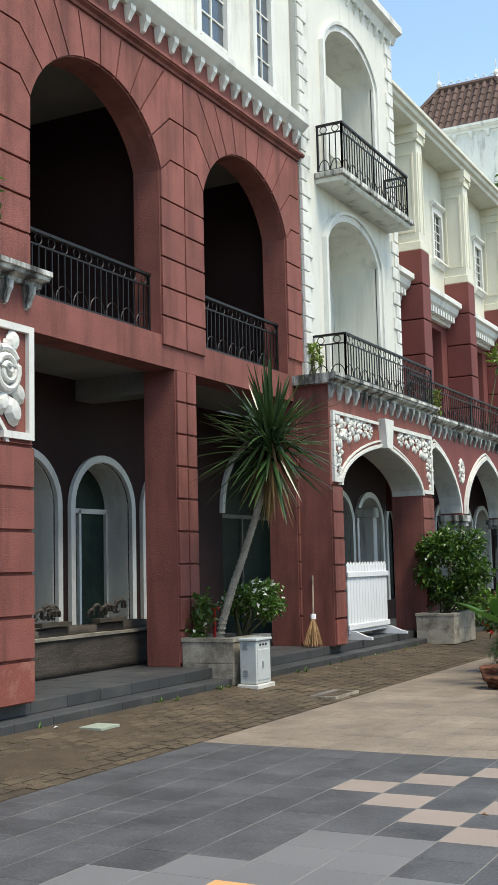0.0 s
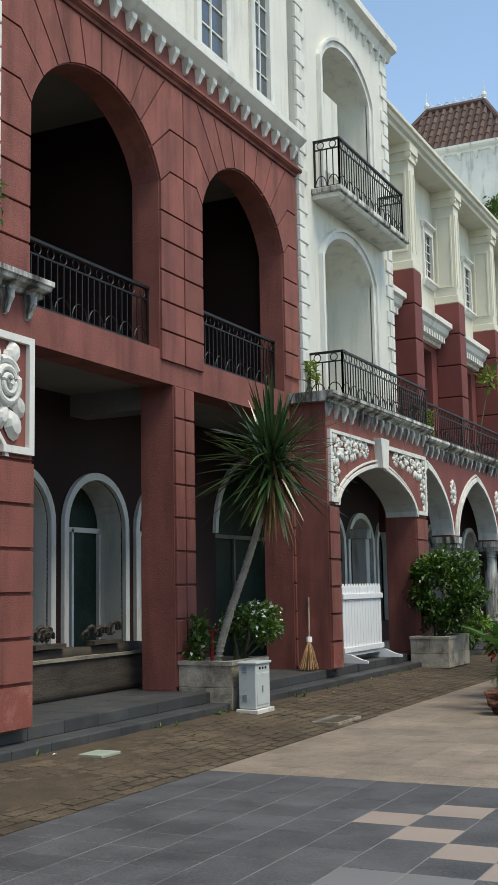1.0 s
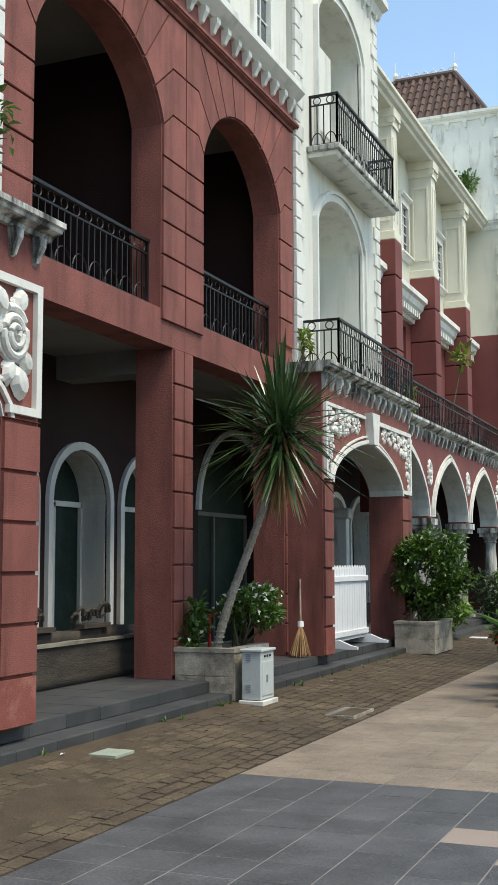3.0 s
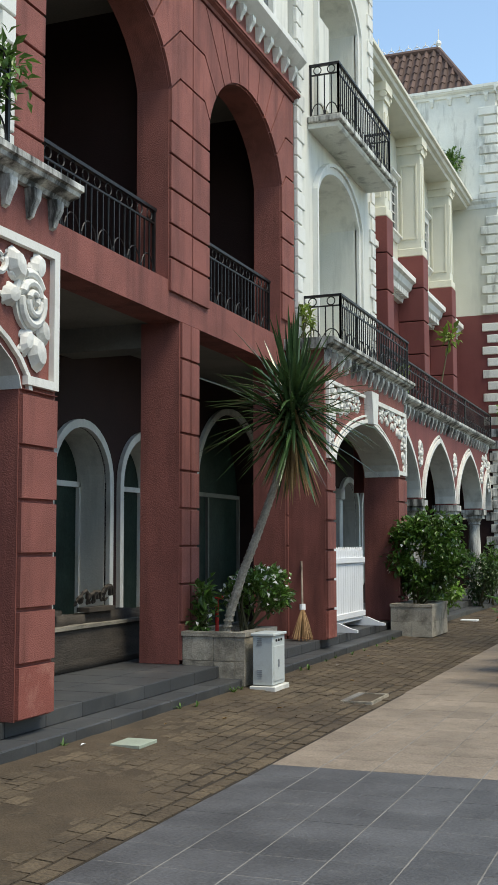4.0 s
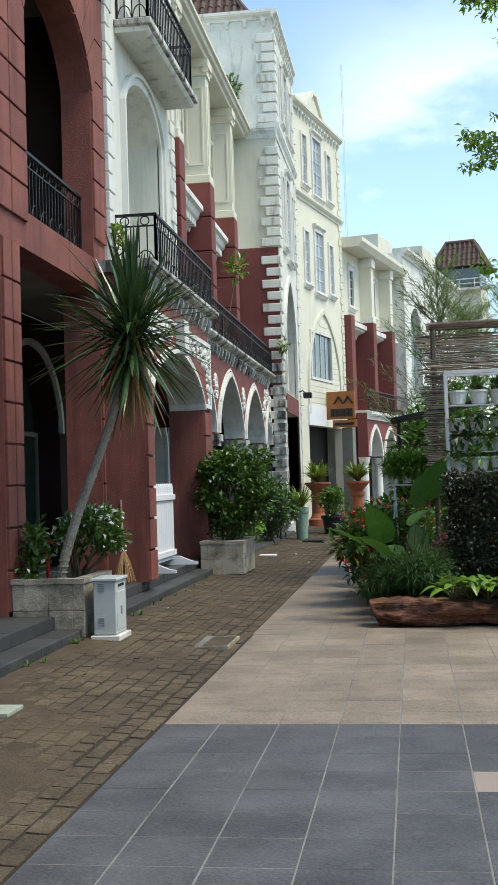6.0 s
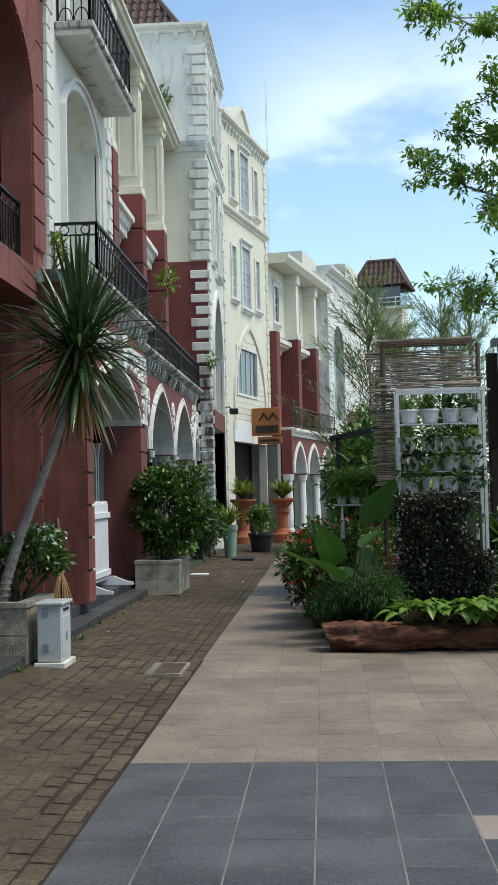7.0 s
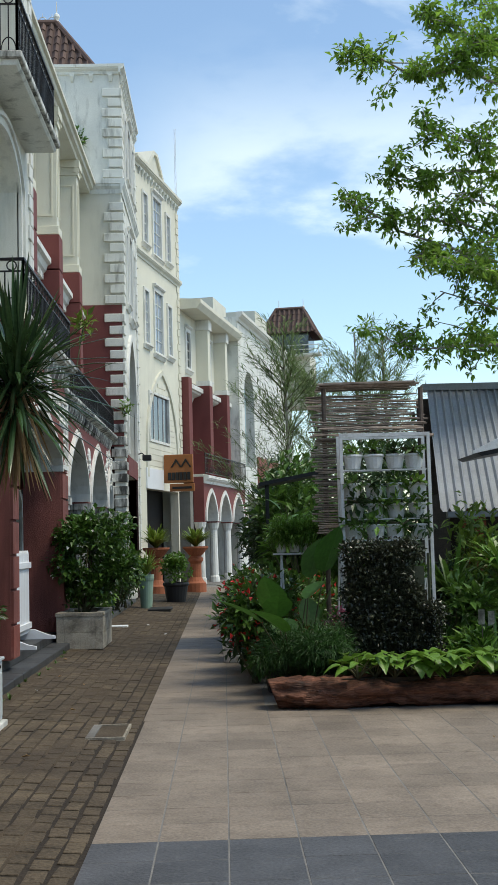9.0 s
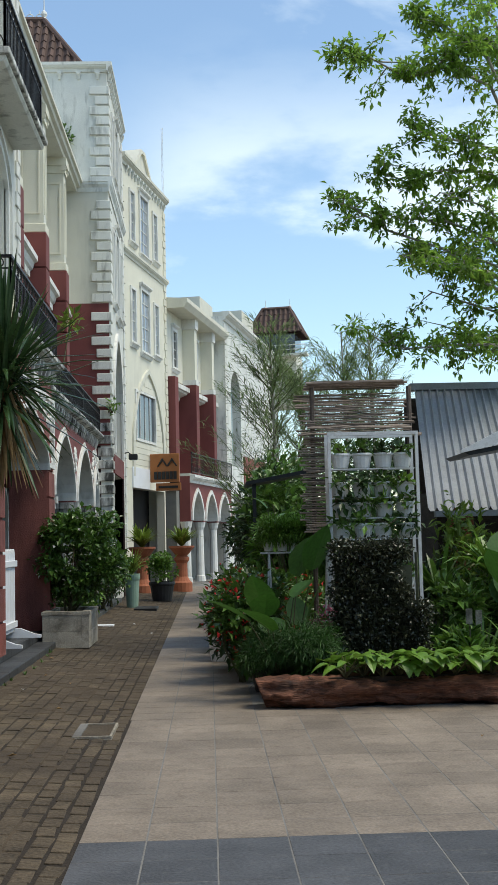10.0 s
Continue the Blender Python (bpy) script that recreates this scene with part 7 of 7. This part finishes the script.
def tile_kind(i, j):
    """i: column from x = 7.0; j: row counted back from y = 4.7."""
    if j < 0:
        y = 4.7 - j * T - T
        return "d" if 16.3 < y + 0.2 < 18.2 else "t"
    if (i, j) in PINK:
        return "p"
    if j >= 7 and i >= 5 and j < 9:
        return "m" if i < 7 else "d"
    if j > 12:
        return "d"
    if j >= 9:
        if i >= 5:
            return "o" if j == 10 and i < 9 else "m"
        if i == 4 and j >= 9 or i == 3 and j >= 10:
            return "m"
    return "d"


near, rest = [], {}
for i in range(-1, 24):
    for j in range(-90, 36):
        y = 4.7 - j * T - T / 2
        x = 7.0 + i * T + T / 2
        if y > 9.4 and i > 1 + (1 if y < 9.9 else 0):
            continue
        near.append((i, j, x, y)) if -12 < j < 11 and i < 11 else rest.setdefault(tile_kind(i, j), []).append((x, y))
PTS = sorted(near, key=lambda q: math.hypot(q[2] - 8.5, q[3] - 4.5))
for n, (i, j, x, y) in enumerate(PTS):
    if n < 300:
        placed("paving_tile", TM[tile_kind(i, j)], plaza, (x + (0.008 if i == -1 else 0), y, rr.uniform(-0.0015, 0.0005)), scale=(0.955 if i == -1 else 1, 1, 1))
    else:
        rest.setdefault(tile_kind(i, j), []).append((x, y))


def slabs(name, spots, w, d, mat, parent, zf, g=0.004, h=0.012, jit=0.0, seed=1):
    rng = np.random.default_rng(seed)
    V, F = [], []
    for x, y in spots:
        k = len(V)
        a, c = w / 2 - g / 2, d / 2 - g / 2
        dz = rng.uniform(-jit, jit, 4)
        for q, (sx, sy) in enumerate(((-a, -c), (a, -c), (a, c), (-a, c))):
            z = zf(x + sx) + dz[q] * 0.3 + dz[0]
            V += [(x + sx, y + sy, z - h), (x + sx * 0.985, y + sy * 0.985, z)]
        F.append((k + 1, k + 3, k + 5, k + 7))
        for q in range(4):
            p = (q + 1) % 4
            F.append((k + 2 * q, k + 2 * p, k + 2 * p + 1, k + 2 * q + 1))
    return link_part(name, mesh_np(name, V, F, mat), None, parent, kind="stuff")


for kk, spots in rest.items():
    slabs("paving_tile_rest", spots, T, T, {"d": TILE_D, "m": TILE_M, "t": TILE_T, "p": TILE_P, "o": TILE_O}[kk], plaza, lambda x: 0.0)
BW, BL = 0.13, 0.22
NB = int((XB - KERB) / BW)
bms = [stone_piece(BW - 0.018, BL - 0.012, 0.03, "paving_brick", BRICK) for _ in range(1)]
slope = math.atan2(lane_z(KERB), XB - KERB)
far, cnt = [], 0
rng = np.random.default_rng(7)
for c in range(NB + 1):
    x0 = XB - 0.012 - (c + 1) * BW
    if x0 < KERB - 0.1:
        continue
    for r in range(-40, 165):
        y0 = 1.2 + r * BL + (BL / 2 if c % 2 else 0)
        if 3.4 < y0 < 9.8 and c < 11 and cnt < 300 and (c < 7 or y0 < 8.2):
            o = new("paving_brick", bms[0])
            o.parent = lane
            o.matrix_basis = Matrix.LocRotScale((x0 + 0.006, y0 + 0.006, lane_z(x0) - 0.03 + rng.uniform(-0.004, 0.003)), Euler((rng.normal() * 0.008, slope + rng.normal() * 0.012, rng.normal() * (0.045 if c < 3 else 0.02))), (rng.uniform(0.84, 1.0), rng.uniform(0.86, 1.0), 1.0) if c < 3 else (rng.uniform(0.95, 1.02), rng.uniform(0.95, 1.01), 1.0))
            cnt += 1
        else:
            far.append((x0 + BW / 2 + rng.normal() * 0.002, y0 + BL / 2))
slabs("paving_brick_rest", far, BW - 0.006, BL, BRICK, lane, lambda x: lane_z(x) - 0.001, 0.012, 0.02, 0.003)
# trodden dirt that fills the joints and covers most bricks away from the tiles
NXD, NYD = 44, 620
V, F = [], []
for j in range(NYD + 1):
    y = 1.0 + 37.0 * (j / NYD) ** 1.25
    for i in range(NXD + 1):
        x = KERB + 0.02 + (XB - 0.03 - KERB) * i / NXD
        edge = max(0.0, 1 - (XB - x) / 0.42)
        h = noise.noise(Vector((x * 1.6, y * 0.9, 2.0))) * 0.010 + noise.noise(Vector((x * 7, y * 5, 5.0))) * 0.005 + noise.noise(Vector((x * 24, y * 18, 7.0))) * 0.002
        V.append((x, y, lane_z(x) - 0.0070 + 0.0080 * min(1.0, max(0.0, (5.4 - y) / 2.0)) + h - 0.014 * edge ** 0.7 + 0.012 * max(0.0, 1 - (x - KERB) / 0.25)))
for j in range(NYD):
    for i in range(NXD):
        k = j * (NXD + 1) + i
        F.append((k, k + 1, k + NXD + 2, k + NXD + 1))
dm = mesh_np("dirt_cover", V, F, DIRT)
for f in dm.polygons:
    f.use_smooth = True
link_part("dirt_cover", dm, None, lane, "brown dirt trodden over the bricks", kind="stuff")
# weeds at the foot of the step
rw = random.Random(31)
for k in range(16):
    y = 4.2 + rw.random() * 11
    arching("kerb_weed", (5.02 + rw.random() * 0.12, y, lane_z(5.05) - 0.01), 9, 0.07 + 0.07 * rw.random(), 0.012, 400 + k, LEAF, "small weed at the foot of the step", "weed", "kerb weeds", segs=3)
# step facings and arcade floor tiles
SP_R = stone_piece(0.02, 0.594, 0.16, "step_stone")
SP_T = stone_piece(0.29, 0.594, 0.02, "step_stone")
SP_U = stone_piece(0.02, 0.594, 0.125, "step_stone")
for i in range(52):
    y = -2.0 + i * 0.6
    placed("step_stone", SP_R, arcade_floor, (4.982, y, 0.02))
    placed("step_stone", SP_T, arcade_floor, (4.705, y, 0.167))
    placed("step_stone", SP_U, arcade_floor, (4.702, y, 0.19))
spots = [(4.41 - 0.6 * k, -1.7 + 0.6 * i) for k in range(4) for i in range(52)]
slabs("floor_tile_rest", spots, 0.6, 0.6, STEP, arcade_floor, lambda x: 0.316, 0.006, 0.02)

# plain unseen wall added behind the camera: closes plaza, blocks low sky off facades
bm = boxes((19.0, 19.3, -16, 9.0, -0.1, 7.0), (-4, 19.0, -16.3, -16, -0.1, 7.0))
tagged(part("wall_sky_block", bm, GREY_CREAM, None), "plain unseen wall added behind the camera to block low sky", "wall", kind="structure")
